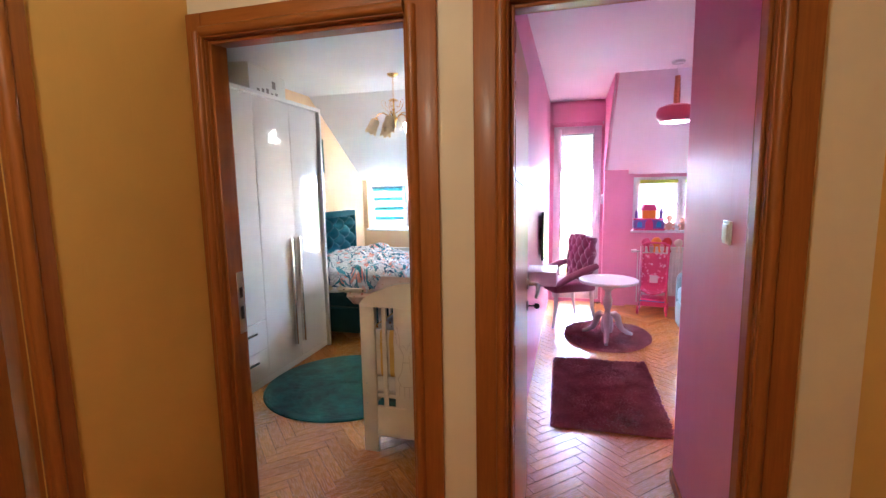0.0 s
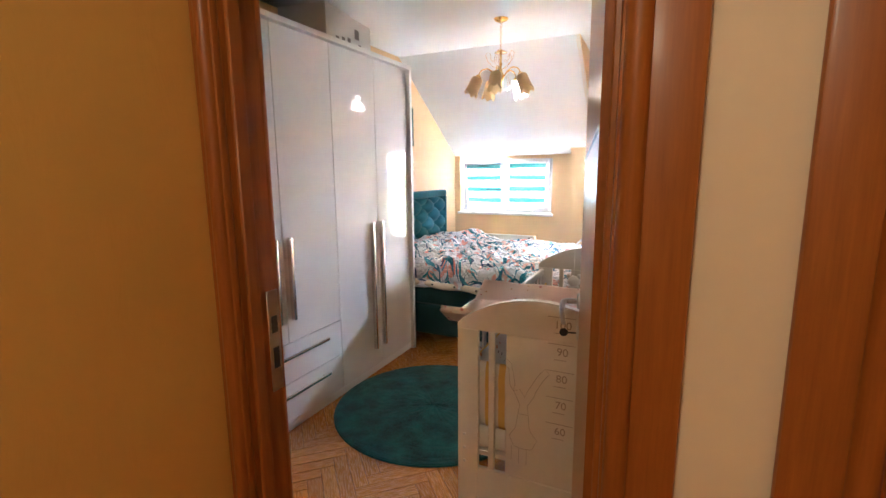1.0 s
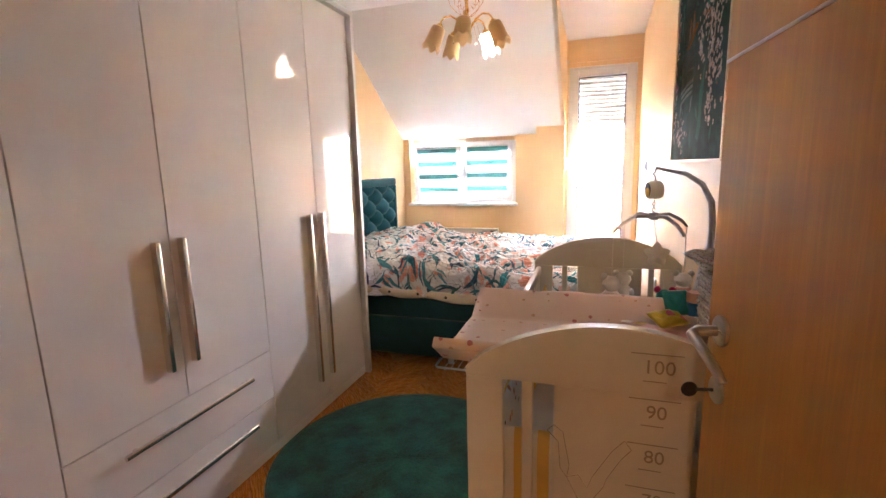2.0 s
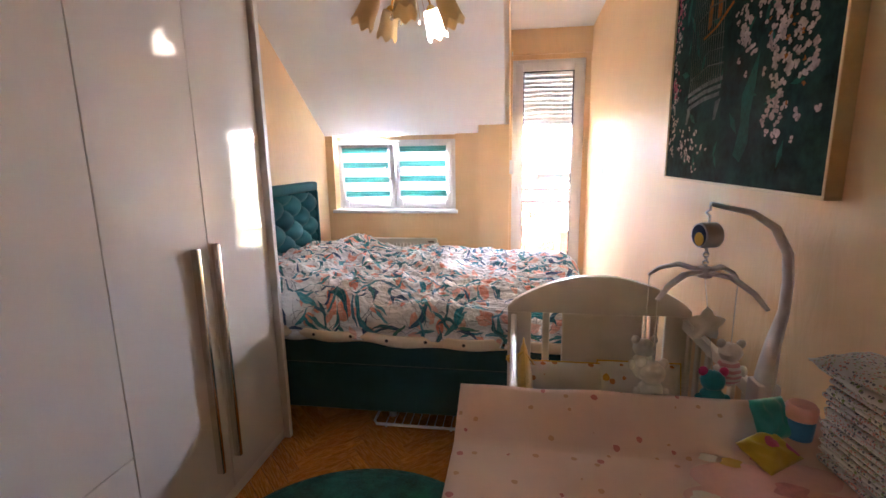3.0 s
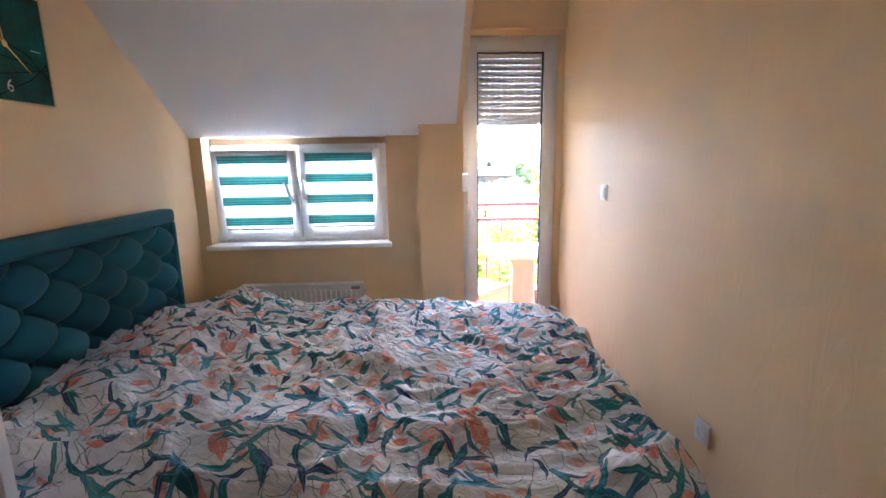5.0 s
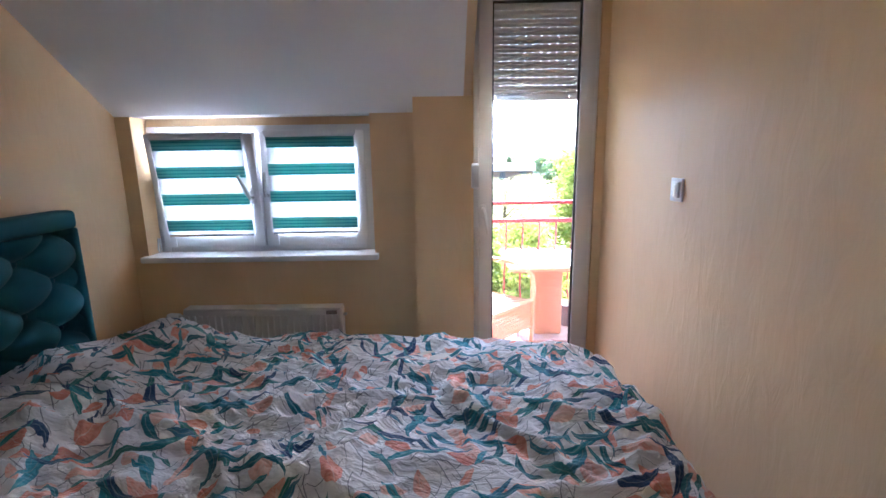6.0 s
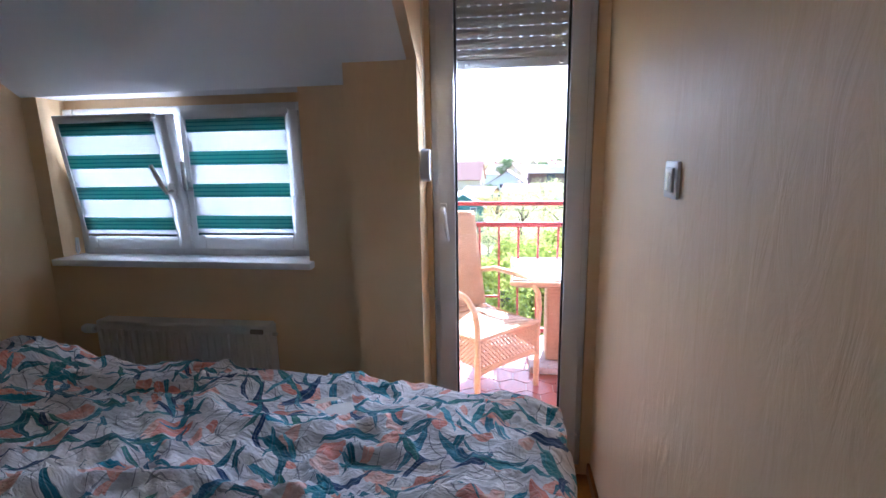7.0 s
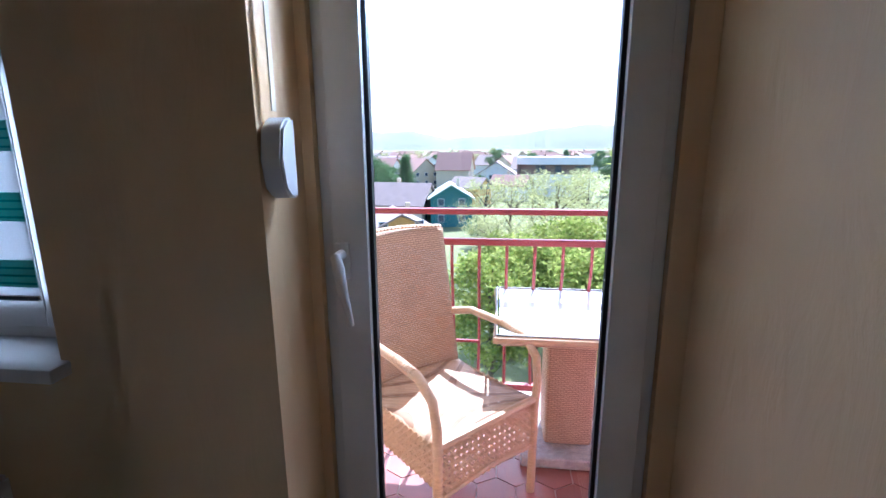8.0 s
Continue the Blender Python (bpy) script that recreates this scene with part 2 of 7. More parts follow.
def dotted(name, base, spots, scale, size, keep=0.35, rough=0.5):
    """A plain ground with small scattered printed motifs."""
    m, n, l, p = nodes_of(name)
    at = coords(n, l)
    c = ramp_of(n, l, noise_of(n, l, at, 8.0), [(0.3, scaled(base, 0.93)), (0.7, base)])
    for i, s in enumerate(spots):
        mp = n.new("ShaderNodeMapping")
        mp.inputs["Location"].default_value = (3.1 * i, 1.7 * i, 0.9 * i)
        l.new(at, mp.inputs[0])
        v = n.new("ShaderNodeTexVoronoi")
        v.inputs["Scale"].default_value = scale * (1 + 0.2 * i)
        l.new(mp.outputs[0], v.inputs["Vector"])
        sep = n.new("ShaderNodeSeparateColor")
        l.new(v.outputs["Color"], sep.inputs[0])
        rag = calc(n, l, "ADD", v.outputs["Distance"], calc(n, l, "MULTIPLY", noise_of(n, l, at, scale * 6), 0.12))
        c = mix_of(n, l, calc(n, l, "MULTIPLY", calc(n, l, "LESS_THAN", rag, size), calc(n, l, "LESS_THAN", sep.outputs[0], keep * 0.84)), c, s)
    l.new(c, p.inputs["Base Color"])
    p.inputs["Roughness"].default_value = rough
    l.new(bump_of(n, l, noise_of(n, l, at, 20.0), 0.12, 0.005), p.inputs["Normal"])
    return m


def wicker(name, light, dark):
    """Flat cane woven over and under."""
    m, n, l, p = nodes_of(name)
    at = coords(n, l)
    b = n.new("ShaderNodeTexBrick")
    b.inputs["Scale"].default_value = 1.0
    b.inputs["Brick Width"].default_value, b.inputs["Row Height"].default_value = 0.026, 0.0095
    b.inputs["Mortar Size"].default_value = 0.0014
    b.inputs["Color1"].default_value, b.inputs["Color2"].default_value, b.inputs["Mortar"].default_value = (*light, 1), (*scaled(light, 0.78), 1), (*dark, 1)
    sep, com = n.new("ShaderNodeSeparateXYZ"), n.new("ShaderNodeCombineXYZ")
    l.new(at, sep.inputs[0])
    l.new(calc(n, l, "ADD", sep.outputs[0], sep.outputs[1]), com.inputs[0])
    l.new(sep.outputs[2], com.inputs[1])
    l.new(com.outputs[0], b.inputs["Vector"])
    c = mix_of(n, l, calc(n, l, "MULTIPLY", noise_of(n, l, at, 12.0), 0.4), b.outputs["Color"], scaled(light, 0.8))
    l.new(c, p.inputs["Base Color"])
    p.inputs["Roughness"].default_value = 0.6
    l.new(bump_of(n, l, calc(n, l, "SUBTRACT", 1.0, b.outputs["Fac"]), 0.8, 0.003), p.inputs["Normal"])
    return m


def foliage(name, a, b):
    m, n, l, p = nodes_of(name)
    ge = n.new("ShaderNodeNewGeometry")
    c = ramp_of(n, l, ge.outputs["Random Per Island"], [(0.0, a), (1.0, b)])
    d, t, x = n.new("ShaderNodeBsdfDiffuse"), n.new("ShaderNodeBsdfTranslucent"), n.new("ShaderNodeMixShader")
    l.new(c, d.inputs[0])
    l.new(c, t.inputs[0])
    x.inputs[0].default_value = 0.45
    l.new(d.outputs[0], x.inputs[1])
    l.new(t.outputs[0], x.inputs[2])
    l.new(x.outputs[0], n["Material Output"].inputs[0])
    return m


PAINT = wall_paint("cream_wall_paint", (0.82, 0.585, 0.325), 0.48, 0.26)
HALL_PAINT = wall_paint("ochre_wall_paint", (0.76, 0.47, 0.11), 0.5, 0.15)
PINK_PAINT = wall_paint("pink_wall_paint", (0.78, 0.325, 0.466), 0.45, 0.15)
HALL_WHITE = wall_paint("ivory_wall_paint", (0.82, 0.74, 0.60), 0.6, 0.1)
WHITE_PAINT = wall_paint("white_ceiling_paint", (0.80, 0.78, 0.76), 0.7, 0.08, 0.03)
PINK_WHITE = wall_paint("pinkish_ceiling_paint", (0.80, 0.74, 0.77), 0.7, 0.08, 0.03)
RENDER_OUT = surf("outside_render", (0.70, 0.62, 0.5), 0.9, scale=2, fine=60)
OAK = wood("lacquered_door_wood", (0.33, 0.108, 0.011), (0.27, 0.083, 0.009), (34, 34, 1.6), rough=0.42, coat=0.12)
OAK_X = wood("lacquered_lintel_wood", (0.33, 0.108, 0.011), (0.27, 0.083, 0.009), (1.6, 34, 34), 0.42, coat=0.12)
LEAF_OAK = wood("satin_door_veneer", (0.50, 0.24, 0.042), (0.44, 0.20, 0.034), (30, 30, 1.2), 0.37, coat=0.05)
PARQUET = wood("oak_parquet", (0.60, 0.23, 0.030), (0.30, 0.10, 0.013), (1.6, 24, 24), 0.27, "object", 0.35)
PARQUET_REST = wood("oak_parquet_rest", (0.60, 0.23, 0.030), (0.30, 0.10, 0.013), (9, 9, 9), 0.34, "island", 0.22)
JOINT = surf("dark_joint_filler", (0.07, 0.03, 0.012), 0.8)
GLOSS = surf("white_high_gloss_lacquer", (0.82, 0.79, 0.75), 0.06, var=0.02, bump=0.0, coat=0.6)
CARCASS = surf("white_melamine", (0.76, 0.74, 0.71), 0.4, var=0.03, bump=0.05)
PVC = surf("white_pvc", (0.78, 0.78, 0.78), 0.32, var=0.03, bump=0.04)

SEAL = surf("black_rubber_seal", (0.02, 0.02, 0.022), 0.6)
STEEL = surf("brushed_steel", (0.62, 0.60, 0.57), 0.3, 1.0, bump=0.08, stretch=(1, 1, 20))
CHROME = surf("satin_aluminium", (0.75, 0.73, 0.70), 0.22, 1.0, var=0.03, bump=0.0)
BRASS = surf("polished_brass", (0.80, 0.52, 0.18), 0.2, 1.0, var=0.06, bump=0.0)
WHITE_WOOD = surf("white_painted_wood", (0.74, 0.67, 0.56), 0.36, var=0.04, fine=40, bump=0.05)
PENCIL = surf("grey_brown_pencil", (0.38, 0.29, 0.20), 0.8)
TEAL_VELVET = cloth("teal_velvet", (0.003, 0.105, 0.145), 0.12, 0.05, 600, 0.8)
TEAL_DARK = cloth("dark_teal_upholstery", (0.006, 0.060, 0.070), 0.2, 0.4, 600, 0.8)
TEAL_RUG = cloth("teal_carpet_pile", (0.009, 0.100, 0.094), 0.85, 0.3, 110, 0.95, 1.0)
FLORAL = floral("floral_print_cotton")
SHEET = cloth("cream_cotton", (0.78, 0.66, 0.48), 0.08, 0.1)
MATTRESS = cloth("white_ticking", (0.70, 0.66, 0.60), 0.08, 0.1)
WHITE_FAB = sheer("white_voile", (0.78, 0.78, 0.79), 0.30)
TEAL_LINE = sheer("teal_blind_line", (0.07, 0.36, 0.34), 0.55)
TEAL_FAB = sheer("teal_blind_fabric", (0.24, 0.60, 0.54), 0.72)
LIME_FAB = sheer("lime_blind_fabric", (0.62, 0.72, 0.10), 0.5)
PVC_GREY = sheer("beige_shutter_plastic", (0.80, 0.76, 0.70), 0.13)
GLASS = glass("window_glass", (0.97, 0.99, 0.98))
SHADE = sheer("frosted_cream_glass", (0.86, 0.70, 0.44), 0.45)
SHADE_LIT = surf("lit_frosted_glass", (1.0, 0.86, 0.62), 0.4, emit=0.5, bump=0.0)
PINK_LAMP = surf("pink_lamp_metal", (0.62, 0.10, 0.16), 0.35, var=0.05, bump=0.03)
LAMP_GLOW = surf("lit_lamp_diffuser", (1.0, 0.95, 0.88), 0.5, emit=0.6, bump=0.0)
MAT_PVC = dotted("pink_printed_vinyl", (0.86, 0.64, 0.54), [(0.60, 0.20, 0.18), (0.66, 0.38, 0.22)], 22.0, 0.22, 0.6, 0.4)
MAT_PINK = surf("rose_print", (0.78, 0.46, 0.41), 0.4, bump=0.0)
MAT_ROSE = surf("deep_rose_print", (0.66, 0.28, 0.27), 0.4, var=0.3, scale=40, bump=0.0)
YELLOW = cloth("yellow_cotton", (0.74, 0.46, 0.06), 0.1)
BUMPER = stripes("yellow_striped_cotton", (0.76, 0.70, 0.60), (0.70, 0.42, 0.06), 0, 0.028)
BEES = dotted("bee_print_cotton", (0.80, 0.76, 0.70), [(0.66, 0.36, 0.04), (0.16, 0.10, 0.06), (0.60, 0.24, 0.08)], 17.0, 0.30, 0.36, 0.85)
NAPPY = dotted("grey_printed_nappy", (0.52, 0.52, 0.50), [(0.13, 0.14, 0.18), (0.36, 0.40, 0.26), (0.50, 0.22, 0.18)], 170.0, 0.45, 0.6, 0.85)
NAPPY_GREEN = dotted("green_printed_nappy", (0.60, 0.60, 0.55), [(0.22, 0.30, 0.12), (0.16, 0.16, 0.18)], 120.0, 0.42, 0.7, 0.85)
PLUSH = cloth("white_plush", (0.76, 0.71, 0.64), 0.1, 0.4, 200, 0.95, 0.6)
PLUSH_PINK = stripes("pink_striped_plush", (0.76, 0.66, 0.60), (0.70, 0.32, 0.32), 2, 0.008)
PLUSH_TEAL = cloth("teal_plush", (0.02, 0.30, 0.36), 0.15, 0.4, 200, 0.95, 0.6)
MOBILE = surf("grey_white_plastic", (0.62, 0.58, 0.58), 0.4, var=0.04, bump=0.03)
ART_GREEN = surf("dark_green_canvas", (0.010, 0.036, 0.032), 0.9, var=0.95, scale=9.0, fine=40, bump=0.2, spec=0.1)
ART_BLACK = surf("near_black_paint", (0.010, 0.013, 0.013), 0.9, bump=0.1, spec=0.1)
ART_GREY = surf("grey_painted_bars", (0.10, 0.12, 0.105), 0.9, var=0.5, spec=0.1)
ART_FOOT = surf("pale_grey_paint", (0.13, 0.15, 0.14), 0.9, var=0.6, scale=40, spec=0.1)
ART_WHITE = surf("blush_white_paint", (0.42, 0.34, 0.30), 0.9, spec=0.1, var=0.6, scale=30, bump=0.1)
ART_PINK = surf("magenta_paint", (0.38, 0.10, 0.13), 0.9, spec=0.1, var=0.4, scale=30, bump=0.1)
ART_ORANGE = surf("orange_paint", (0.30, 0.11, 0.025), 0.9, spec=0.1, var=0.3, scale=30)
ART_EMERALD = surf("emerald_paint", (0.006, 0.085, 0.062), 0.8, var=0.8, scale=9, spec=0.15)
GOLD_FRAME = surf("pale_gold_frame", (0.66, 0.50, 0.26), 0.38, 0.3, var=0.1)
CARD = surf("white_cardboard", (0.72, 0.70, 0.66), 0.8, var=0.06)
CARD_DARK = surf("cardboard_print", (0.25, 0.22, 0.20), 0.8)
RADIATOR = surf("white_enamel", (0.76, 0.74, 0.70), 0.35, var=0.03, bump=0.04)
PINK_SHAG = cloth("mauve_shag", (0.42, 0.14, 0.17), 0.4, 0.5, 120, 0.95, 0.9)
MAUVE = cloth("mauve_velvet", (0.24, 0.065, 0.12), 0.2, 0.5, 500, 0.8)
SOFA = cloth("light_blue_velour", (0.20, 0.40, 0.46), 0.15, 0.5, 400, 0.85)
SOFA_DARK = cloth("sage_velour", (0.16, 0.26, 0.25), 0.15, 0.5, 400, 0.85)
CUSHION = cloth("dusty_pink_satin", (0.42, 0.20, 0.26), 0.15, 0.6, 300, 0.6)
WHITE_LAQ = surf("white_satin_lacquer", (0.80, 0.79, 0.80), 0.25, var=0.03, bump=0.02)
TOY_PINK = surf("hot_pink_plastic", (0.70, 0.06, 0.20), 0.35)
TOY_PURPLE = surf("purple_plastic", (0.22, 0.12, 0.42), 0.35)
TOY_BLUE = surf("blue_plastic", (0.05, 0.30, 0.62), 0.35)
TOY_SKIN = surf("peach_vinyl", (0.78, 0.44, 0.32), 0.5)
TOY_ORANGE = cloth("orange_plush", (0.80, 0.26, 0.03), 0.1)
TOY_RED = cloth("red_plush", (0.55, 0.03, 0.04), 0.1)
TOY_BROWN = cloth("brown_plush", (0.10, 0.03, 0.02), 0.1)
TOY_CREAM = cloth("cream_plush", (0.72, 0.62, 0.52), 0.1)
STROLLER = dotted("pink_patterned_nylon", (0.68, 0.05, 0.16), [(0.80, 0.45, 0.55), (0.80, 0.20, 0.35)], 22.0, 0.4, 0.6, 0.6)
BLACK = surf("black_plastic", (0.02, 0.02, 0.022), 0.35)
SCREEN = surf("dark_glossy_screen", (0.015, 0.015, 0.02), 0.1, var=0.02, bump=0.0)
RAIL_RED = surf("red_painted_iron", (0.33, 0.050, 0.055), 0.4, var=0.15, fine=70, bump=0.1)
CANE = wicker("woven_cane", (0.66, 0.45, 0.295), (0.24, 0.12, 0.06))
CANE_POLE = surf("cane_binding", (0.60, 0.40, 0.25), 0.5, var=0.25, scale=20, stretch=(1, 1, 8))
TILE = surf("red_balcony_tile", (0.36, 0.125, 0.095), 0.35, var=0.2, scale=4, random=0.4)
GROUT = surf("pale_grout", (0.50, 0.40, 0.35), 0.9)
TABLE_GLASS = surf("white_backed_glass", (0.82, 0.84, 0.84), 0.12, var=0.02, bump=0.0, coat=0.5)
STONE = surf("speckled_concrete", (0.44, 0.40, 0.38), 0.9, var=0.35, scale=40, fine=140, bump=0.4)
GRASS = surf("meadow_grass", (0.17, 0.18, 0.065), 0.95, var=0.35, scale=0.12, fine=2.5, bump=0.6, depth=0.2)
# Distance haze is put into the grey-blue base colour of the hills.
HILLS = surf("haze_tinted_hills", (0.165, 0.17, 0.185), 1.0, var=0.3, scale=0.004, fine=0.03, bump=0.0)
BARK = surf("brown_bark", (0.10, 0.07, 0.045), 0.95, var=0.4, scale=5, fine=30, bump=0.7, stretch=(1, 1, 0.3))
LEAF_LIGHT = foliage("spring_leaves", (0.15, 0.22, 0.03), (0.52, 0.53, 0.15))
LEAF_PALE = foliage("pale_blossom_leaves", (0.36, 0.36, 0.14), (0.56, 0.54, 0.28))
LEAF_DARK = foliage("dark_leaves", (0.07, 0.13, 0.06), (0.17, 0.24, 0.11))
ROOF_RED = surf("old_red_roof_tiles", (0.36, 0.20, 0.15), 0.9, var=0.25, scale=0.9, fine=6, bump=0.5, depth=0.05, stretch=(1, 1, 4))
ROOF_BROWN = surf("brown_roof_tiles", (0.30, 0.22, 0.19), 0.9, var=0.25, scale=0.9, fine=6, bump=0.5, depth=0.05)
ROOF_GREEN = surf("grey_green_roof_sheet", (0.50, 0.54, 0.50), 0.7, var=0.12, scale=0.8)
HOUSE_WHITE = surf("white_house_render", (0.68, 0.66, 0.62), 0.9, var=0.1, scale=0.6, fine=8)
HOUSE_CREAM = surf("cream_house_render", (0.58, 0.48, 0.34), 0.9, var=0.1, scale=0.6, fine=8)
HOUSE_ORANGE = surf("orange_house_render", (0.62, 0.34, 0.12), 0.9, var=0.1, scale=0.6, fine=8)
HOUSE_TEAL = surf("dark_teal_house_render", (0.05, 0.16, 0.16), 0.9, var=0.1, scale=0.6, fine=8)
HOUSE_BROWN = surf("brown_cladding", (0.16, 0.11, 0.10), 0.8, var=0.1, scale=0.6, fine=8)
PANE_DARK = surf("dark_far_window", (0.07, 0.09, 0.12), 0.15, bump=0.0)
CAR_BLACK = surf("black_car_paint", (0.012, 0.015, 0.018), 0.2, bump=0.0, coat=1.0)
FOLIAGE_POT = surf("grey_pot", (0.18, 0.18, 0.19), 0.7)

# ---- mesh helpers ----
def finish(me, smooth):
    if smooth:
        me.polygons.foreach_set("use_smooth", [True] * len(me.polygons))
        me.set_sharp_from_angle(angle=radians(smooth))


def part(name, bm, material, parent=None, label="", smooth=40, kind="", at=None):
    me = bpy.data.meshes.new(name)
    bmesh.ops.recalc_face_normals(bm, faces=bm.faces)
    bm.to_mesh(me)
    bm.free()
    me.materials.append(material)
    finish(me, smooth)
    ob = new(name, me)
    if parent is not None:
        ob.parent = parent
    if at is not None:
        ob.matrix_basis = at
    return tagged(ob, label, kind=kind)


def thing(name, m, label, category, group="", kind=""):
    ob = new(name)
    ob.matrix_basis = m
    ob.empty_display_size = 0.05
    return tagged(ob, label, category, group, kind)


def B():
    return bmesh.new()


def box(bm, x0, x1, y0, y1, z0, z1, bev=0.0, seg=1):
    vs = [bm.verts.new((x, y, z)) for z in (z0, z1) for y in (y0, y1) for x in (x0, x1)]
    fs = [bm.faces.new([vs[i] for i in q]) for q in ((0, 2, 3, 1), (4, 5, 7, 6), (0, 1, 5, 4), (2, 6, 7, 3), (0, 4, 6, 2), (1, 3, 7, 5))]
    if bev:
        es = list({e for f in fs for e in f.edges})
        bmesh.ops.bevel(bm, geom=es, offset=bev, segments=seg, affect="EDGES", profile=0.5)
    return bm


def frame_of(d):
    d = d.normalized()
    a = Vector((0, 0, 1)) if abs(d.z) < 0.9 else Vector((1, 0, 0))
    u = d.cross(a).normalized()
    return u, d.cross(u)


def tube(bm, pts, r, n=8, closed=False, flat=1.0):
    pts = [Vector(p) for p in pts]
    rs = r if isinstance(r, (list, tuple)) else [r] * len(pts)
    rings = []
    u = None
    for i, p in enumerate(pts):
        if closed:
            d = pts[(i + 1) % len(pts)] - pts[i - 1]
        else:
            d = pts[min(i + 1, len(pts) - 1)] - pts[max(i - 1, 0)]
        d.normalize()
        if u is None:
            u, w = frame_of(d)
        else:
            u = (u - d * u.dot(d)).normalized()
            w = d.cross(u)
        rings.append([bm.verts.new(p + (u * math.cos(2 * math.pi * k / n) + w * math.sin(2 * math.pi * k / n) * flat) * rs[i]) for k in range(n)])
    for i in range(len(rings) - (0 if closed else 1)):
        a, b = rings[i], rings[(i + 1) % len(rings)]
        for k in range(n):
            bm.faces.new((a[k], a[(k + 1) % n], b[(k + 1) % n], b[k]))
    if not closed:
        bm.faces.new(rings[0][::-1])
        bm.faces.new(rings[-1])
    return bm


def lathe(bm, profile, n=24, at=(0, 0, 0), m=None, wave=None):
    """Turns (radius, height) pairs round the z axis."""
    rings = []
    m = m or Matrix.Translation(at)
    for r, z in profile:
        ring = []
        for k in range(n):
            a = 2 * math.pi * k / n
            dz = wave(a, z) if wave else 0.0
            ring.append(bm.verts.new(m @ Vector((r * math.cos(a), r * math.sin(a), z + dz))))
        rings.append(ring)
    for a, b in zip(rings, rings[1:]):
        for k in range(n):
            bm.faces.new((a[k], a[(k + 1) % n], b[(k + 1) % n], b[k]))
    if profile[0][0] > 1e-5:
        bm.faces.new(rings[0][::-1])
    if profile[-1][0] > 1e-5:
        bm.faces.new(rings[-1])
    return bm


def prism(bm, poly, a, b, axis="y"):
    """Extrudes a 2D outline from a to b along an axis."""
    def place(p, t):
        return {"x": (t, p[0], p[1]), "y": (p[0], t, p[1]), "z": (p[0], p[1], t)}[axis]
    lo = [bm.verts.new(place(p, a)) for p in poly]
    hi = [bm.verts.new(place(p, b)) for p in poly]
    n = len(poly)
    bm.faces.new(lo)
    bm.faces.new(hi[::-1])
    for i in range(n):
        bm.faces.new((lo[i], hi[i], hi[(i + 1) % n], lo[(i + 1) % n]))
    return bm


def sheet(bm, nu, nv, f, flat=None):
    g = [[bm.verts.new(f(i / nu, j / nv)) for j in range(nv + 1)] for i in range(nu + 1)]
    for i in range(nu):
        for j in range(nv):
            face = bm.faces.new((g[i][j], g[i + 1][j], g[i + 1][j + 1], g[i][j + 1]))
            if flat:
                uv = bm.loops.layers.uv.verify()
                for loop, (a, b) in zip(face.loops, ((i, j), (i + 1, j), (i + 1, j + 1), (i, j + 1))):
                    loop[uv].uv = (flat[0] * a / nu, flat[1] * b / nv)
    return g


def blob(bm, c, r, n=12, lumps=0.0, seed=0):
    """A soft rounded lump with radii r round c."""
    c = Vector(c)
    rows = max(5, n // 2)
    rings = []
    for i in range(1, rows):
        t = math.pi * i / rows
        ring = []
        for k in range(n):
            a = 2 * math.pi * k / n
            d = Vector((math.sin(t) * math.cos(a), math.sin(t) * math.sin(a), math.cos(t)))
            q = 1 + lumps * noise.noise(d * 2.2 + Vector((seed, seed * 0.7, 0)))
            ring.append(bm.verts.new(c + Vector((d.x * r[0], d.y * r[1], d.z * r[2])) * q))
        rings.append(ring)
    top, low = bm.verts.new(c + Vector((0, 0, r[2]))), bm.verts.new(c - Vector((0, 0, r[2])))
    for a, b in zip(rings, rings[1:]):
        for k in range(n):
            bm.faces.new((a[k], b[k], b[(k + 1) % n], a[(k + 1) % n]))
    for k in range(n):
        bm.faces.new((top, rings[0][k], rings[0][(k + 1) % n]))
        bm.faces.new((low, rings[-1][(k + 1) % n], rings[-1][k]))
    return bm


def words(name, text, size, m, material, parent, depth=0.0006):
    """Raised lettering in the built-in font."""
    curve = bpy.data.curves.new(name, "FONT")
    curve.body, curve.size, curve.extrude = text, size, depth
    curve.align_x, curve.align_y = "CENTER", "CENTER"
    tmp = new("lettering_source", curve)
    me = bpy.data.meshes.new_from_object(tmp.evaluated_get(bpy.context.evaluated_depsgraph_get()))
    bpy.data.objects.remove(tmp)
    weld = B()
    weld.from_mesh(me)
    bmesh.ops.remove_doubles(weld, verts=weld.verts, dist=0.00001)
    weld.to_mesh(me)
    weld.free()
    me.materials.clear()
    me.materials.append(material)
    ob = new(name, me)
    ob.parent, ob.matrix_basis = parent, m
    return ob


def arc(c, r, a0, a1, n, plane="xz"):
    out = []
    for i in range(n + 1):
        a = radians(a0 + (a1 - a0) * i / n)
        u, v = r * math.cos(a), r * math.sin(a)
        out.append({"xz": (c[0] + u, c[1], c[2] + v), "xy": (c[0] + u, c[1] + v, c[2]), "yz": (c[0], c[1] + u, c[2] + v)}[plane])
    return out

# ---- structure ----
XR, XP, XL, YD, YW, ZC = -0.335, -0.13, -2.78, 1.112, 5.90, 2.60
SLOPE_TOP, SLOPE_LOW = 4.56, 1.665


def wall(name, boxes, material, label):
    bm = B()
    for b in boxes:
        box(bm, *b)
    return tagged(part(name, bm, material, smooth=0), label, "wall", kind="structure")


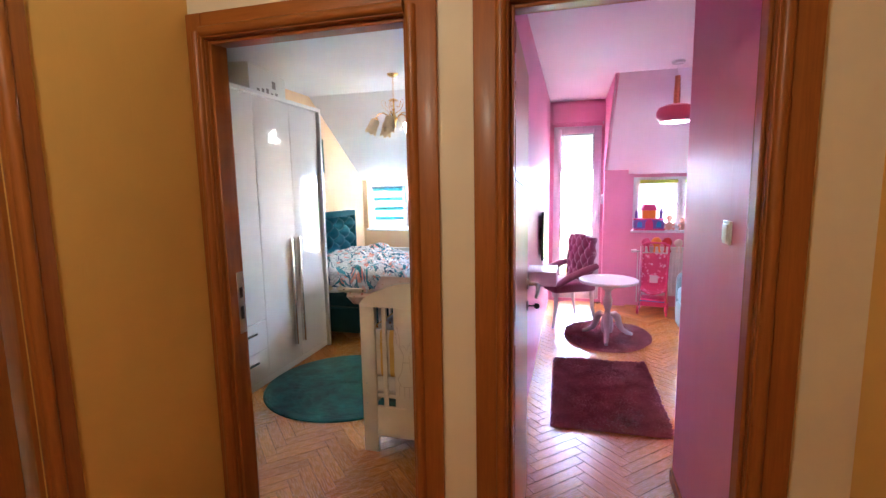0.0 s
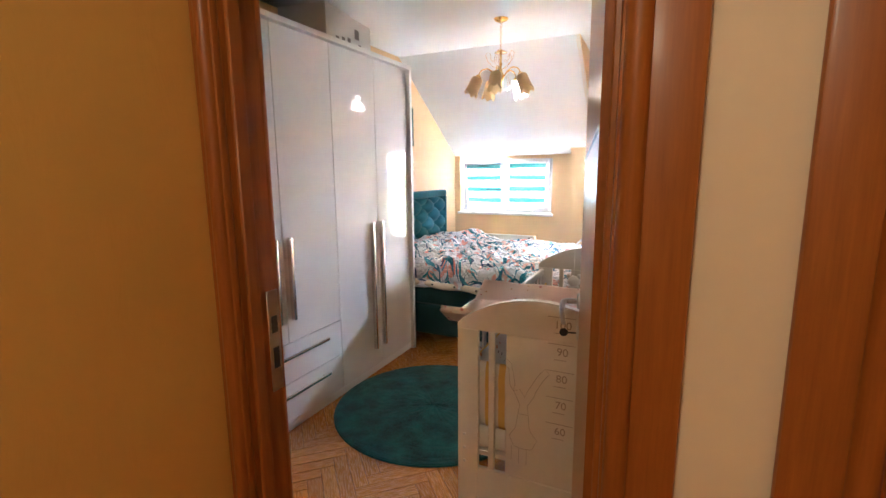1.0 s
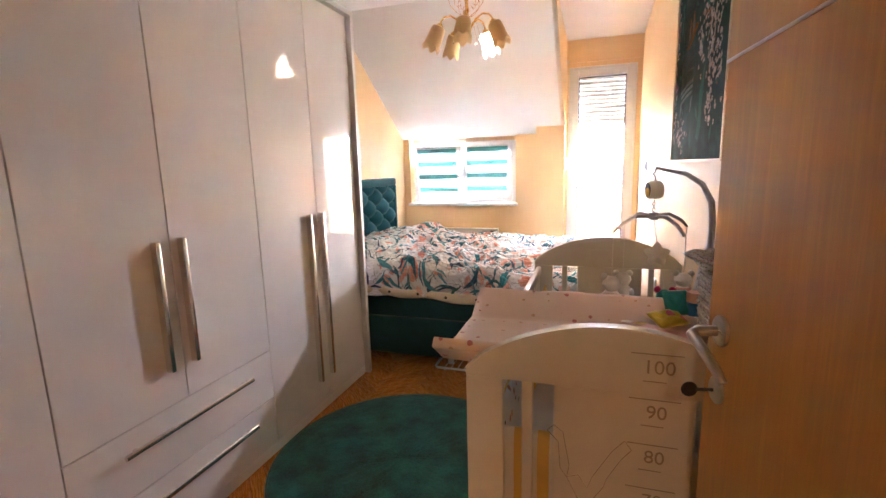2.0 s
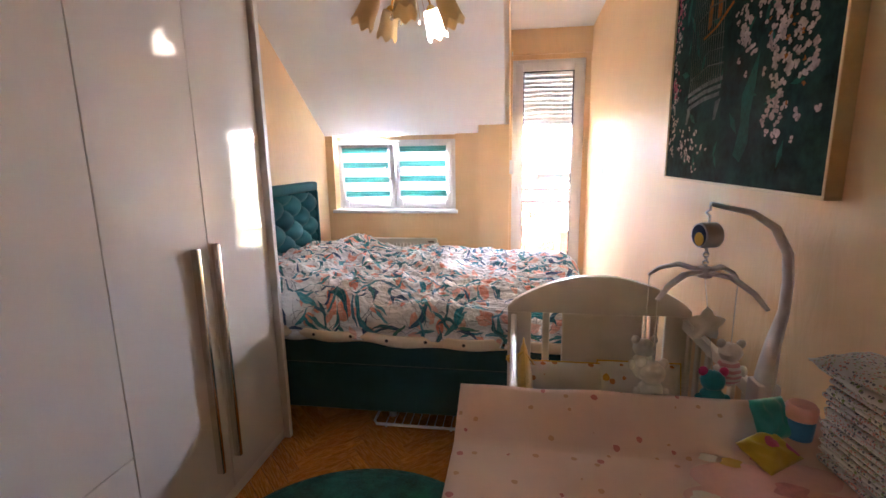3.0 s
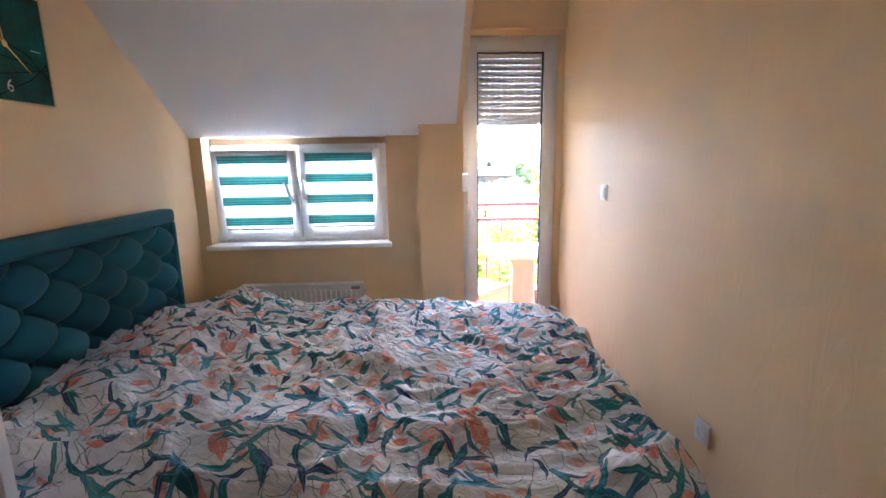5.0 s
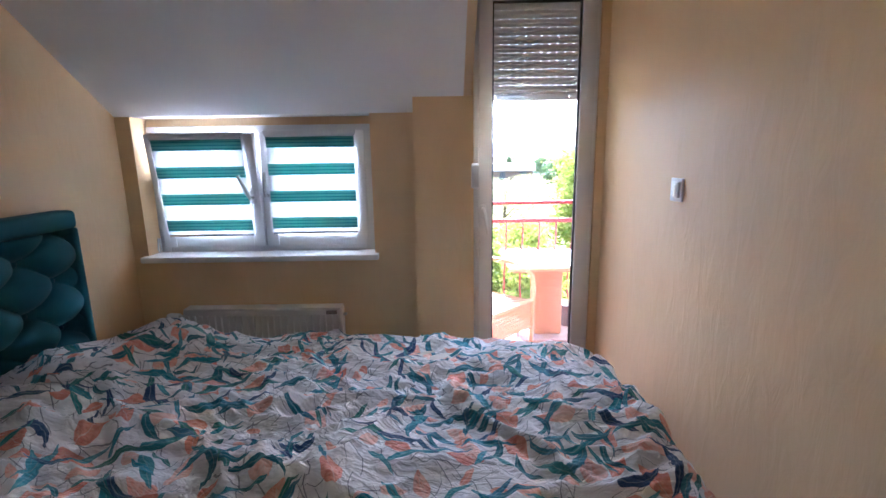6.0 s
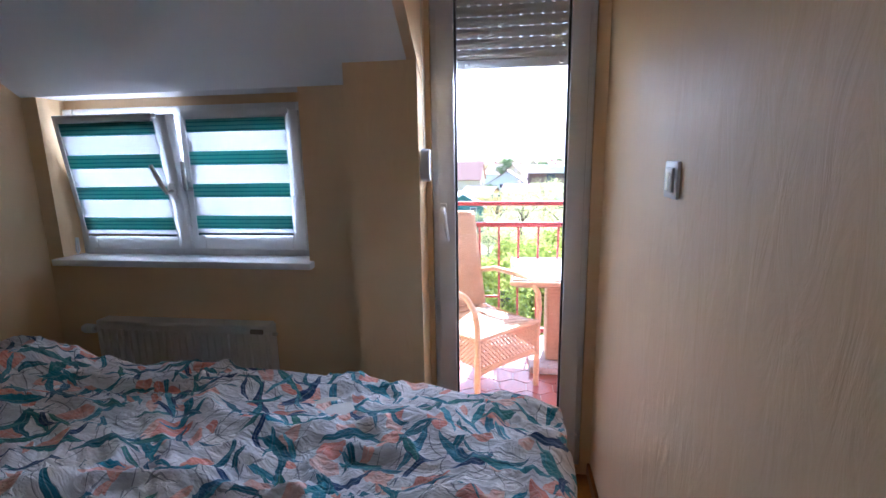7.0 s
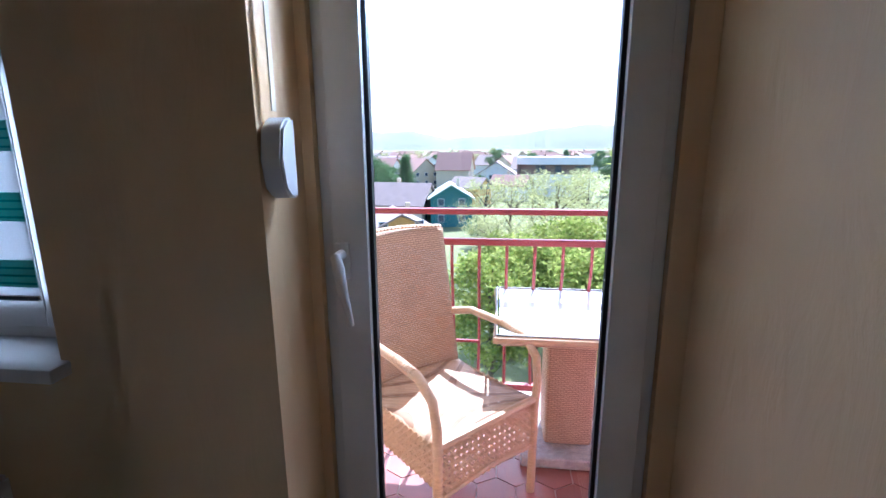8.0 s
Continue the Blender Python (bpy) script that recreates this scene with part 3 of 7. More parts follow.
wall("wall_hall_north", [(-3.0, -1.081, 1.02, 1.06, 0, 2.75), (-0.32, -0.035, 1.02, 1.06, 0, 2.75), (0.66, 2.75, 1.02, 1.06, 0, 2.75), (-1.081, -0.32, 1.02, 1.06, 2.065, 2.75), (-0.035, 0.66, 1.02, 1.06, 2.065, 2.75)], HALL_WHITE, "ivory painted hall wall with two door openings")
wall("wall_south", [(-2.93, -1.081, 1.06, YD, 0, 2.75), (-0.32, -0.235, 1.06, YD, 0, 2.75), (-1.081, -0.32, 1.06, YD, 2.065, 2.75)], PAINT, "cream painted wall with the bedroom door")
wall("wall_pink_south", [(-0.235, -0.035, 1.06, YD, 0, 2.75), (0.66, 2.75, 1.06, YD, 0, 2.75), (-0.035, 0.66, 1.06, YD, 2.065, 2.75)], PINK_PAINT, "pink painted wall with the playroom door")
wall("wall_east", [(XR, -0.235, YD, 6.2, 0, 2.75)], PAINT, "cream satin wall with streaky trowel strokes")
wall("wall_pink_west", [(-0.235, XP, YD, 6.2, 0, 2.75)], PINK_PAINT, "pink painted partition wall")
wall("wall_west", [(-2.93, XL, YD, 6.2, 0, 2.75)], PAINT, "cream satin wall behind wardrobe and headboard")
wall("wall_north", [(XL, -1.305, YW, 6.2, 0, 0.935), (XL, -2.705, YW, 6.2, 0.935, 1.665), (-1.525, -1.305, YW, 6.2, 0.935, 1.665), (-1.305, -1.03, 5.81, 6.2, 0, 1.76), (XL, -1.305, 6.03, 6.2, 1.618, 2.0), (-1.03, -1.009, 5.97, 6.2, 0, 2.6), (-0.379, XR, 5.97, 6.2, 0, 2.6), (-1.009, -0.379, 5.97, 6.2, 2.286, 2.6), (-1.009, -0.379, 5.97, 6.2, -0.1, 0.035)], PAINT, "cream painted outer wall with window and balcony door")
wall("wall_pink_north", [(0.825, 2.75, YW, 6.2, 0, 0.935), (0.825, 0.895, YW, 6.2, 0.935, 1.665), (2.02, 2.75, YW, 6.2, 0.935, 1.665), (0.545, 0.825, 5.83, 6.2, 0, 1.76), (0.825, 2.75, 6.03, 6.2, 1.618, 2.0), (XP, -0.082, 5.97, 6.2, 0, 2.6), (0.512, 0.545, 5.97, 6.2, 0, 2.6), (-0.082, 0.512, 5.97, 6.2, 2.286, 2.6), (-0.082, 0.512, 5.97, 6.2, -0.1, 0.035)], PINK_PAINT, "pink painted outer wall with window and balcony door")
wall("wall_pink_east", [(0.69, 0.84, YD + 0.0005, 2.1, 0, 2.75), (0.84, 2.75, 1.95, 2.1, 0, 2.75), (2.6, 2.75, 2.1, 6.2, 0, 2.75)], PINK_PAINT, "pink painted wall beside the playroom door")
wall("wall_hall_west", [(-1.28, -1.13, 0.405, 1.02, 0, 2.75), (-1.28, -1.13, -1.8, -0.445, 0, 2.75), (-1.28, -1.13, -0.445, 0.405, 2.06, 2.75)], HALL_PAINT, "ochre painted hall wall with a closed door")
wall("wall_hall_east", [(0.90, 1.05, -1.8, 1.02, 0, 2.75)], HALL_PAINT, "ochre painted hall wall")
wall("wall_hall_south", [(-1.28, 1.05, -1.95, -1.8, 0, 2.75)], HALL_PAINT, "ochre painted end wall of the hall")


def cheek(name, x0, x1, material, label):
    k = (ZC - SLOPE_LOW) / (YW - SLOPE_TOP)
    bm = prism(B(), [(SLOPE_TOP, ZC + 0.1), (SLOPE_TOP, ZC), (5.97, SLOPE_LOW - 0.07 * k), (6.1, SLOPE_LOW - 0.07 * k), (6.1, ZC + 0.1)], x0, x1, "x")
    tagged(part(name, bm, material, smooth=0), label, "wall", kind="structure")


cheek("wall_dormer_cheek", -1.065, -1.028, PAINT, "cream triangular dormer side beside the balcony door")
cheek("wall_pink_dormer_cheek", 0.543, 0.58, PINK_PAINT, "pink triangular dormer side beside the balcony door")


def sloped(name, x0, x1, material):
    bm = prism(B(), [(SLOPE_TOP, ZC), (YW, SLOPE_LOW), (6.05, SLOPE_LOW - 0.002), (6.05, 1.9), (4.75, 2.85), (SLOPE_TOP, 2.85)], x0, x1, "x")
    tagged(part(name, bm, material, smooth=0), "white sloping attic ceiling above the window", "ceiling", kind="structure")


sloped("ceiling_slope", XL, -1.032, WHITE_PAINT)
sloped("ceiling_pink_slope", 0.547, 2.65, PINK_WHITE)
bm = B()
box(bm, -2.93, -0.235, 1.06, SLOPE_TOP + 0.05, ZC, 2.75)
prism(bm, [(SLOPE_TOP + 0.05, ZC), (6.2, 2.515), (6.2, 2.75), (SLOPE_TOP + 0.05, 2.75)], -1.066, -0.235, "x")
tagged(part("ceiling", bm, WHITE_PAINT, smooth=0), "flat white painted bedroom ceiling", "ceiling", kind="structure")
bm = B()
for b in ((-0.235, 2.75, 1.06, SLOPE_TOP + 0.05, ZC, 2.75), (-0.235, 0.581, SLOPE_TOP + 0.05, 6.2, ZC, 2.75)):
    box(bm, *b)
tagged(part("ceiling_pink", bm, PINK_WHITE, smooth=0), "flat white playroom ceiling", "ceiling", kind="structure")
tagged(part("ceiling_hall", box(B(), -1.28, 1.05, -1.95, 1.06, ZC, 2.75), WHITE_PAINT, smooth=0), "flat white hall ceiling", "ceiling", kind="structure")
floor_bed = tagged(part("floor", box(B(), -2.93, -0.235, 1.02, 6.0, -0.15, -0.003), JOINT, smooth=0), "herringbone oak parquet floor of the bedroom", "floor", kind="structure")
floor_pink = tagged(part("floor_pink", box(B(), -0.235, 2.75, 1.02, 6.0, -0.15, -0.003), JOINT, smooth=0), "herringbone oak parquet floor of the playroom", "floor", kind="structure")
tagged(part("floor_hall", box(B(), -1.28, 1.05, -1.95, 1.02, -0.15, 0.0), PARQUET_REST, smooth=0), "brown wooden hall floor", "floor", kind="structure")

# skirting boards
for name, b in (("baseboard_east", (XR - 0.014, XR, 3.6, 5.97, 0, 0.06)), ("baseboard_north", (XL, -1.31, YW - 0.014, YW, 0, 0.06)), ("baseboard_pink", (0.676, 0.69, 1.17, 2.1, 0, 0.06))):
    tagged(part(name, box(B(), *b, bev=0.004), OAK_X if "north" in name else OAK, smooth=0), "narrow brown wooden skirting board", "skirting", kind="structure")


def door_surround(name, x0, x1, label, left_to=0.08, right_to=0.095):
    """Lining and moulded casings round an opening in the hall wall."""
    top = thing(name, pose(0, 0, 0), label, "door frame", kind="structure")
    box_y = (1.002, 1.02)
    for xa, xb, inner in ((x0 - left_to, x0, 1), (x1, x1 + right_to, -1)):
        bm = box(B(), xa, xb, *box_y, 0, 2.05 + 0.085, 0.006, 2)
        mid = xb - 0.022 if inner > 0 else xa + 0.022
        tube(bm, [(mid, 1.003, 0), (mid, 1.003, 2.072)], 0.017, 10)
        part("casing", bm, OAK, top)
        part("casing", box(B(), xa, xb if inner > 0 else min(xb, x1 + 0.0001 + right_to), YD, YD + 0.016, 0, 2.135, 0.005, 2), OAK, top)
    bm = box(B(), x0, x1, *box_y, 2.05, 2.135, 0.006, 2)
    tube(bm, [(x0, 1.003, 2.072), (x1, 1.003, 2.072)], 0.017, 10)
    part("head_casing", bm, OAK_X, top)
    part("head_casing", box(B(), x0, x1, YD, YD + 0.016, 2.05, 2.135, 0.005, 2), OAK_X, top)
    for xa, xb in ((x0 - 0.015, x0), (x1, x1 + 0.015)):
        part("jamb", box(B(), xa, xb, 1.02, YD, 0, 2.065), OAK, top, smooth=0)
        s = 0.012
        part("door_stop", box(B(), xb if xa < x0 else xa - s, xb + s if xa < x0 else xa, 1.03, 1.062, 0, 2.05, 0.003), OAK, top)
    part("head_jamb", box(B(), x0, x1, 1.02, YD, 2.05, 2.065), OAK_X, top, smooth=0)
    part("head_stop", box(B(), x0 + 0.012, x1 - 0.012, 1.03, 1.062, 2.038, 2.05, 0.003), OAK_X, top)
    return top


frame1 = door_surround("door_frame_1", -1.066, -0.335, "lacquered reddish-brown wooden frame of the bedroom door", 0.062, 0.1)
frame2 = door_surround("door_frame_2", -0.02, 0.645, "lacquered reddish-brown wooden frame of the playroom door", 0.105, 0.105)
bm = box(B(), -1.0665, -1.064, 1.085, 1.119, 0.985, 1.225, 0.001)
part("strike_plate", bm, STEEL, frame1, "steel strike plate")
# Black blocks on the plate stand in for the shade inside the latch holes.
bm = B()
box(bm, -1.0640, -1.0632, 1.094, 1.111, 1.125, 1.165)
box(bm, -1.0640, -1.0632, 1.094, 1.111, 1.04, 1.09)
part("strike_hole", bm, BLACK, frame1, "black block for the shade in a latch hole")


def hinges(parent, x, y, zs):
    for z in zs:
        bm = box(B(), x - 0.0015, x + 0.0015, y - 0.024, y + 0.024, z - 0.04, z + 0.04, 0.001)
        tube(bm, [(x, y + 0.026, z - 0.04), (x, y + 0.026, z + 0.04)], 0.006, 8)
        for dz in (-0.022, 0, 0.022):
            tube(bm, [(x - 0.003, y - 0.004, z + dz), (x + 0.003, y - 0.004, z + dz)], 0.004, 6)
        part("hinge", bm, STEEL, parent, "steel butt hinge")


hinges(frame1, -0.3365, 1.095, (0.25, 1.02, 1.86))
hinges(frame2, -0.0185, 1.095, (0.25, 1.045, 1.90))


def door_leaf(name, m, width, label, side):
    """A veneered leaf with a slanting inlay; hinge at the origin, leaf along +x, the seen face towards -y * side."""
    d = thing(name, m, label, "door", kind="structure")
    part("leaf", box(B(), 0, width, -0.02, 0.02, 0.008, 2.035, 0.002), LEAF_OAK, d, smooth=0)
    f = -0.02 * side
    bm = tube(B(), [(0.0, f, 1.556), (width * 0.35, f, 1.540), (width * 0.7, f, 1.528), (width, f, 1.515)], 0.003, 6)
    part("inlay_strip", bm, CARCASS, d, "thin pale slanting inlay")
    part("edge_strip", box(B(), -0.004, 0.0, -0.0206, 0.0206, 0.008, 2.035), OAK, d, "reddish-brown edge lipping", smooth=0)
    for s in (side, -side):
        y = -0.02 * s
        hx = width - 0.055
        bm = lathe(B(), [(0.026, 0), (0.026, 0.006), (0.022, 0.009), (0.012, 0.010)], 20, m=Matrix.Translation((hx, y, 1.072)) @ Matrix.Rotation(radians(90 * s), 4, "X"))
        handle = part("rose", bm, STEEL, d, "round steel rose")
        o = -0.052 * s
        part("lever", tube(B(), [(hx, y, 1.072), (hx, y + o * 0.8, 1.072), (hx - 0.012, y + o, 1.070), (hx - 0.05, y + o * 1.05, 1.064), (hx - 0.105, y + o * 1.0, 1.047), (hx - 0.118, y + o * 0.9, 1.032)], [0.009, 0.009, 0.0095, 0.009, 0.008, 0.007], 10), STEEL, handle, "curved steel lever")
        bm = lathe(B(), [(0.024, 0), (0.024, 0.005), (0.02, 0.008), (0.004, 0.008)], 20, m=Matrix.Translation((hx, y, 0.965)) @ Matrix.Rotation(radians(90 * s), 4, "X"))
        lock = part("keyhole_rose", bm, STEEL, d, "round steel keyhole cover")
        if s == side:
            bm = tube(B(), [(hx, y, 0.965), (hx, y + o * 0.7, 0.965)], 0.003, 6)
            lathe(bm, [(0.0, -0.002), (0.013, -0.002), (0.014, 0.0), (0.013, 0.002), (0.0, 0.002)], 14, m=Matrix.Translation((hx, y + o * 0.9, 0.965)) @ Matrix.Rotation(radians(90), 4, "Y"))
            part("key", bm, BLACK, lock, "dark key in the lock")
    return d


door_leaf("door_1", pose(-0.352, 1.134, 0, rz=100.6), 0.775, "open satin wood-veneer bedroom door with steel lever handle", -1)
door_leaf("door_2", pose(-0.035, 1.134, 0, rz=92.0), 0.74, "open satin wood-veneer playroom door with steel lever", 1)
hd = thing("door_3", pose(-1.2, 0.0, 0), "closed dark wooden door in the hall wall", "door", kind="structure")
part("leaf", box(B(), -0.02, 0.02, -0.43, 0.39, 0.005, 2.058), OAK, hd, smooth=0)
for y0, y1 in ((-0.53, -0.445), (0.405, 0.49)):
    bm = box(B(), 0.07, 0.088, y0, y1, 0, 2.145, 0.006, 2)
    tube(bm, [(0.087, y1 - 0.022 if y0 < 0 else y0 + 0.022, 0), (0.087, y1 - 0.022 if y0 < 0 else y0 + 0.022, 2.08)], 0.017, 10)
    part("casing", bm, OAK, hd)
    part("jamb", box(B(), -0.07, 0.07, y1 if y0 < 0 else y0 - 0.012, y1 + 0.012 if y0 < 0 else y0 - 0.0005, 0, 2.06), OAK, hd, smooth=0)
part("head_casing", box(B(), 0.07, 0.088, -0.445, 0.405, 2.06, 2.145, 0.006, 2), OAK_X, hd)
# Fitting added for the assumed hall bulb, out of view.
lamp_t = thing("hall_ceiling_lamp", pose(-0.45, -0.35, ZC), "ceiling lamp assumed in the hall, out of view", "lamp")
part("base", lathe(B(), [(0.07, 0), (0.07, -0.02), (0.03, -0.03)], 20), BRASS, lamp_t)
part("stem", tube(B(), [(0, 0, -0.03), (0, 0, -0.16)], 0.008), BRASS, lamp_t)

# ---- windows and balcony doors ----
def pvc_frame(bm, x0, x1, z0, z1, y0, y1, w):
    box(bm, x0, x0 + w, y0, y1, z0, z1, 0.004, 2)
    box(bm, x1 - w, x1, y0, y1, z0, z1, 0.004, 2)
    box(bm, x0 + w, x1 - w, y0 + 0.001, y1 - 0.001, z0, z0 + w, 0.004, 2)
    box(bm, x0 + w, x1 - w, y0 + 0.001, y1 - 0.001, z1 - w, z1, 0.004, 2)
    return bm


def pane(name, x0, x1, y, z0, z1, parent):
    ob = part(name, box(B(), x0, x1, y, y + 0.004, z0, z1), GLASS, parent, "clear glass pane", smooth=0)
    ob.visible_shadow = False
    return ob


def zebra_blind(parent, x0, x1, z0, z1, y, band, bands):
    """A day-and-night roller blind clipped to the sash."""
    b = part("blind_rail", tube(box(B(), x0 - 0.01, x1 + 0.01, y - 0.018, y + 0.012, z1 - 0.004, z1 + 0.018, 0.004, 2), [(x0, y - 0.004, z1 - 0.004), (x1, y - 0.004, z1 - 0.004)], 0.013, 10), PVC, parent, "white blind head rail with roller")
    part("voile", box(B(), x0, x1, y, y + 0.001, z0, z1), WHITE_FAB, parent, "sheer white blind fabric", smooth=0)
    for k in range(bands):
        top = z1 - 0.012 - k * band
        bm = box(B(), x0, x1, y - 0.0025, y - 0.001, max(z0, top - band * 0.42), top, 0.0)
        part("band", bm, TEAL_FAB, parent, "teal band of the blind", smooth=0)
        # Three thin strips of darker teal across each band.
        for q in (0.12, 0.24, 0.36):
            zt = top - band * q
            part("band_crease", box(B(), x0, x1, y - 0.0036, y - 0.0026, zt - 0.002, zt + 0.002), TEAL_LINE, parent, smooth=0)
    part("bottom_bar", box(B(), x0, x1, y - 0.006, y + 0.004, z0 - 0.010, z0 + 0.002, 0.002), CHROME, parent, "metal bottom bar")
    for x in (x0 - 0.006, x1 + 0.004):
        part("guide_wire", tube(B(), [(x, y, z0 - 0.03), (x, y, z1)], 0.0018, 5), PVC, parent)


def window_handle(parent, x, y, z, lean, s=1):
    h = part("handle_plate", box(B(), x - 0.014, x + 0.014, y - 0.012, y, z - 0.035, z + 0.035, 0.004, 2), PVC, parent, "white window handle plate")
    part("handle", tube(B(), [(x, y - 0.01, z), (x, y - 0.045, z), (x + lean * 0.3, y - 0.05, z + s * 0.03), (x + lean, y - 0.05, z + s * 0.12)], [0.009, 0.009, 0.010, 0.008], 10), STEEL, h, "grey lever handle")


def dormer_window(name, x0, x1, label, blinds, tilt):
    z0, z1, y = 0.955, 1.622, 6.0
    w = thing(name, pose(0, 0, 0), label, "window", kind="structure")
    part("window_frame", pvc_frame(B(), x0, x1, z0, z1, y, y + 0.07, 0.05), PVC, w)
    mid = (x0 + x1) / 2
    part("mullion", box(B(), mid - 0.022, mid + 0.022, y + 0.002, y + 0.068, z0 + 0.05, z1 - 0.05, 0.003), PVC, w)
    for i, (a, b) in enumerate(((x0 + 0.036, mid - 0.004), (mid + 0.004, x1 - 0.036))):
        lean = tilt if i == 0 else 0.0
        m = Matrix.Translation((0, y + 0.01, z0 + 0.04)) @ Matrix.Rotation(radians(lean), 4, "X")
        sash = new("sash")
        sash.empty_display_size = 0.02
        sash.parent, sash.matrix_basis = w, m
        bm = pvc_frame(B(), a, b, 0, z1 - z0 - 0.075, -0.028, 0.03, 0.062)
        fr = part("sash_frame", bm, PVC, sash)
        pane("pane", a + 0.06, b - 0.06, 0.008, 0.06, z1 - z0 - 0.13, sash)
        if blinds == "zebra":
            zebra_blind(sash, a + 0.042, b - 0.05, 0.075, z1 - z0 - 0.085, -0.04, 0.139, 4)
        else:
            part("blind_rail", tube(B(), [(a + 0.04, -0.04, z1 - z0 - 0.095), (b - 0.04, -0.04, z1 - z0 - 0.095)], 0.022, 10), LIME_FAB, sash, "lime roller blind rail")
            part("blind", box(B(), a + 0.05, b - 0.05, -0.04, -0.039, 0.10, z1 - z0 - 0.10), WHITE_FAB, sash, "bright rolled-down white blind", smooth=0)
        window_handle(sash, b - 0.03 if i == 0 else a + 0.03, -0.028, 0.27, -0.045 if i == 0 else 0.0, 1)
    part("window_sill", box(B(), x0 - 0.03, x1 + 0.03, 5.855, y + 0.005, 0.935, 0.965, 0.005, 2), PVC, w, "white window board")
    return w


win1 = dormer_window("window_1", -2.695, -1.535, "white double casement window with teal zebra blinds, one sash tilted", "zebra", 7.0)
part("blind_chain", tube(B(), [(-2.672, 5.945, 1.05), (-2.675, 5.94, 0.99), (-2.668, 5.938, 0.975), (-2.66, 5.94, 0.99), (-2.664, 5.945, 1.05)], 0.004, 6), PVC, win1, "white bead chain weight")
win2 = dormer_window("window_2", 0.905, 2.01, "white double casement window with bright lime-topped blinds", "lime", 0.0)


def balcony_door(name, x0, x1, label, strap_side):
    y, z0, z1 = 5.985, 0.035, 2.285
    d = thing(name, pose(0, 0, 0), label, "balcony door", kind="structure")
    part("door_frame", pvc_frame(B(), x0, x1, z0, z1, y, y + 0.07, 0.045), PVC, d)
    a, b, c, e = x0 + 0.026, x1 - 0.026, z0 + 0.03, z1 - 0.03
    part("sash_frame", pvc_frame(B(), a, b, c, e, y - 0.02, y + 0.045, 0.068), PVC, d)
    g = 0.064
    pane("pane", a + g, b - g, y + 0.012, c + g, e - g, d)
    bm = B()
    for s in ((a + g, a + g + 0.012, c + g, e - g), (b - g - 0.012, b - g, c + g, e - g), (a + g, b - g, c + g, c + g + 0.012), (a + g, b - g, e - g - 0.012, e - g)):
        box(bm, s[0], s[1], y - 0.006, y + 0.011, s[2], s[3])
    part("seal", bm, SEAL, d, "black rubber glazing seal", smooth=0)
    hx = a + 0.021 if strap_side < 0 else b - 0.021
    h = part("handle_plate", box(B(), hx - 0.014, hx + 0.014, y - 0.032, y - 0.02, 1.13, 1.20, 0.004, 2), PVC, d, "white handle plate")
    k = -strap_side
    part("handle", tube(B(), [(hx, y - 0.03, 1.178), (hx, y - 0.062, 1.178), (hx + 0.006 * k, y - 0.068, 1.16), (hx + 0.012 * k, y - 0.066, 1.11), (hx + 0.022 * k, y - 0.062, 1.052)], [0.010, 0.010, 0.011, 0.009, 0.006], 10), PVC, h, "white curved lever")
    for z in (0.12, 2.16):
        part("hinge", tube(B(), [(x1 - 0.022 if strap_side < 0 else x0 + 0.022, y - 0.012, z), (x1 - 0.022 if strap_side < 0 else x0 + 0.022, y - 0.012, z + 0.07)], 0.009, 10), PVC, d)
    # roller shutter, half lowered
    sh = thing(name.replace("balcony_door", "roller_shutter"), pose(0, 0, 0), "half-lowered beige plastic roller shutter with light slots", "roller shutter", kind="structure")
    z = 1.765
    step = 0.040
    while z < 2.275:
        bm = prism(B(), [(6.066, z), (6.055, z), (6.0515, z + 0.008), (6.050, z + 0.018), (6.0515, z + 0.028), (6.055, z + step - 0.0034), (6.066, z + step - 0.0034)], x0 + 0.03, x1 - 0.03, "x")
        webs = B()
        x = x0 + 0.03
        while x < x1 - 0.03:
            box(webs, x, x + 0.028, 6.0545, 6.0665, z + step - 0.0062, z + step + 0.002)
            x += 0.041
        slat = part("slat", bm, PVC_GREY, sh, smooth=35)
        part("slot_web", webs, PVC, slat, smooth=0)
        z += step
    part("end_slat", box(B(), x0 + 0.03, x1 - 0.03, 6.052, 6.068, 1.728, 1.765, 0.003), PVC, sh, "paler end slat")
    for x in (x0 + 0.14, x1 - 0.12):
        part("stop_button", lathe(B(), [(0.011, 0), (0.011, 0.018), (0.0, 0.02)], 12, m=Matrix.Translation((x, 6.052, 1.746)) @ Matrix.Rotation(radians(90), 4, "X")), PVC, sh)
    for gx in (x0, x1 - 0.03):
        part("guide_rail", box(B(), gx, gx + 0.03, 6.055, 6.085, 0.04, 2.28), PVC, sh, smooth=0)
    tagged(part(name.replace("balcony_door", "shutter_box"), box(B(), x0 - 0.025, x1 + 0.06, 5.935, 5.972, 2.322, 2.56, 0.004), PAINT if x0 < -0.5 else PINK_PAINT), "painted shutter box cover above the balcony door", "shutter box", kind="structure")
    return d


bd1 = balcony_door("balcony_door_1", -1.008, -0.38, "white glazed balcony door with white lever handle", -1)
bd2 = balcony_door("balcony_door_2", -0.08, 0.51, "white glazed balcony door in the pink playroom", 1)


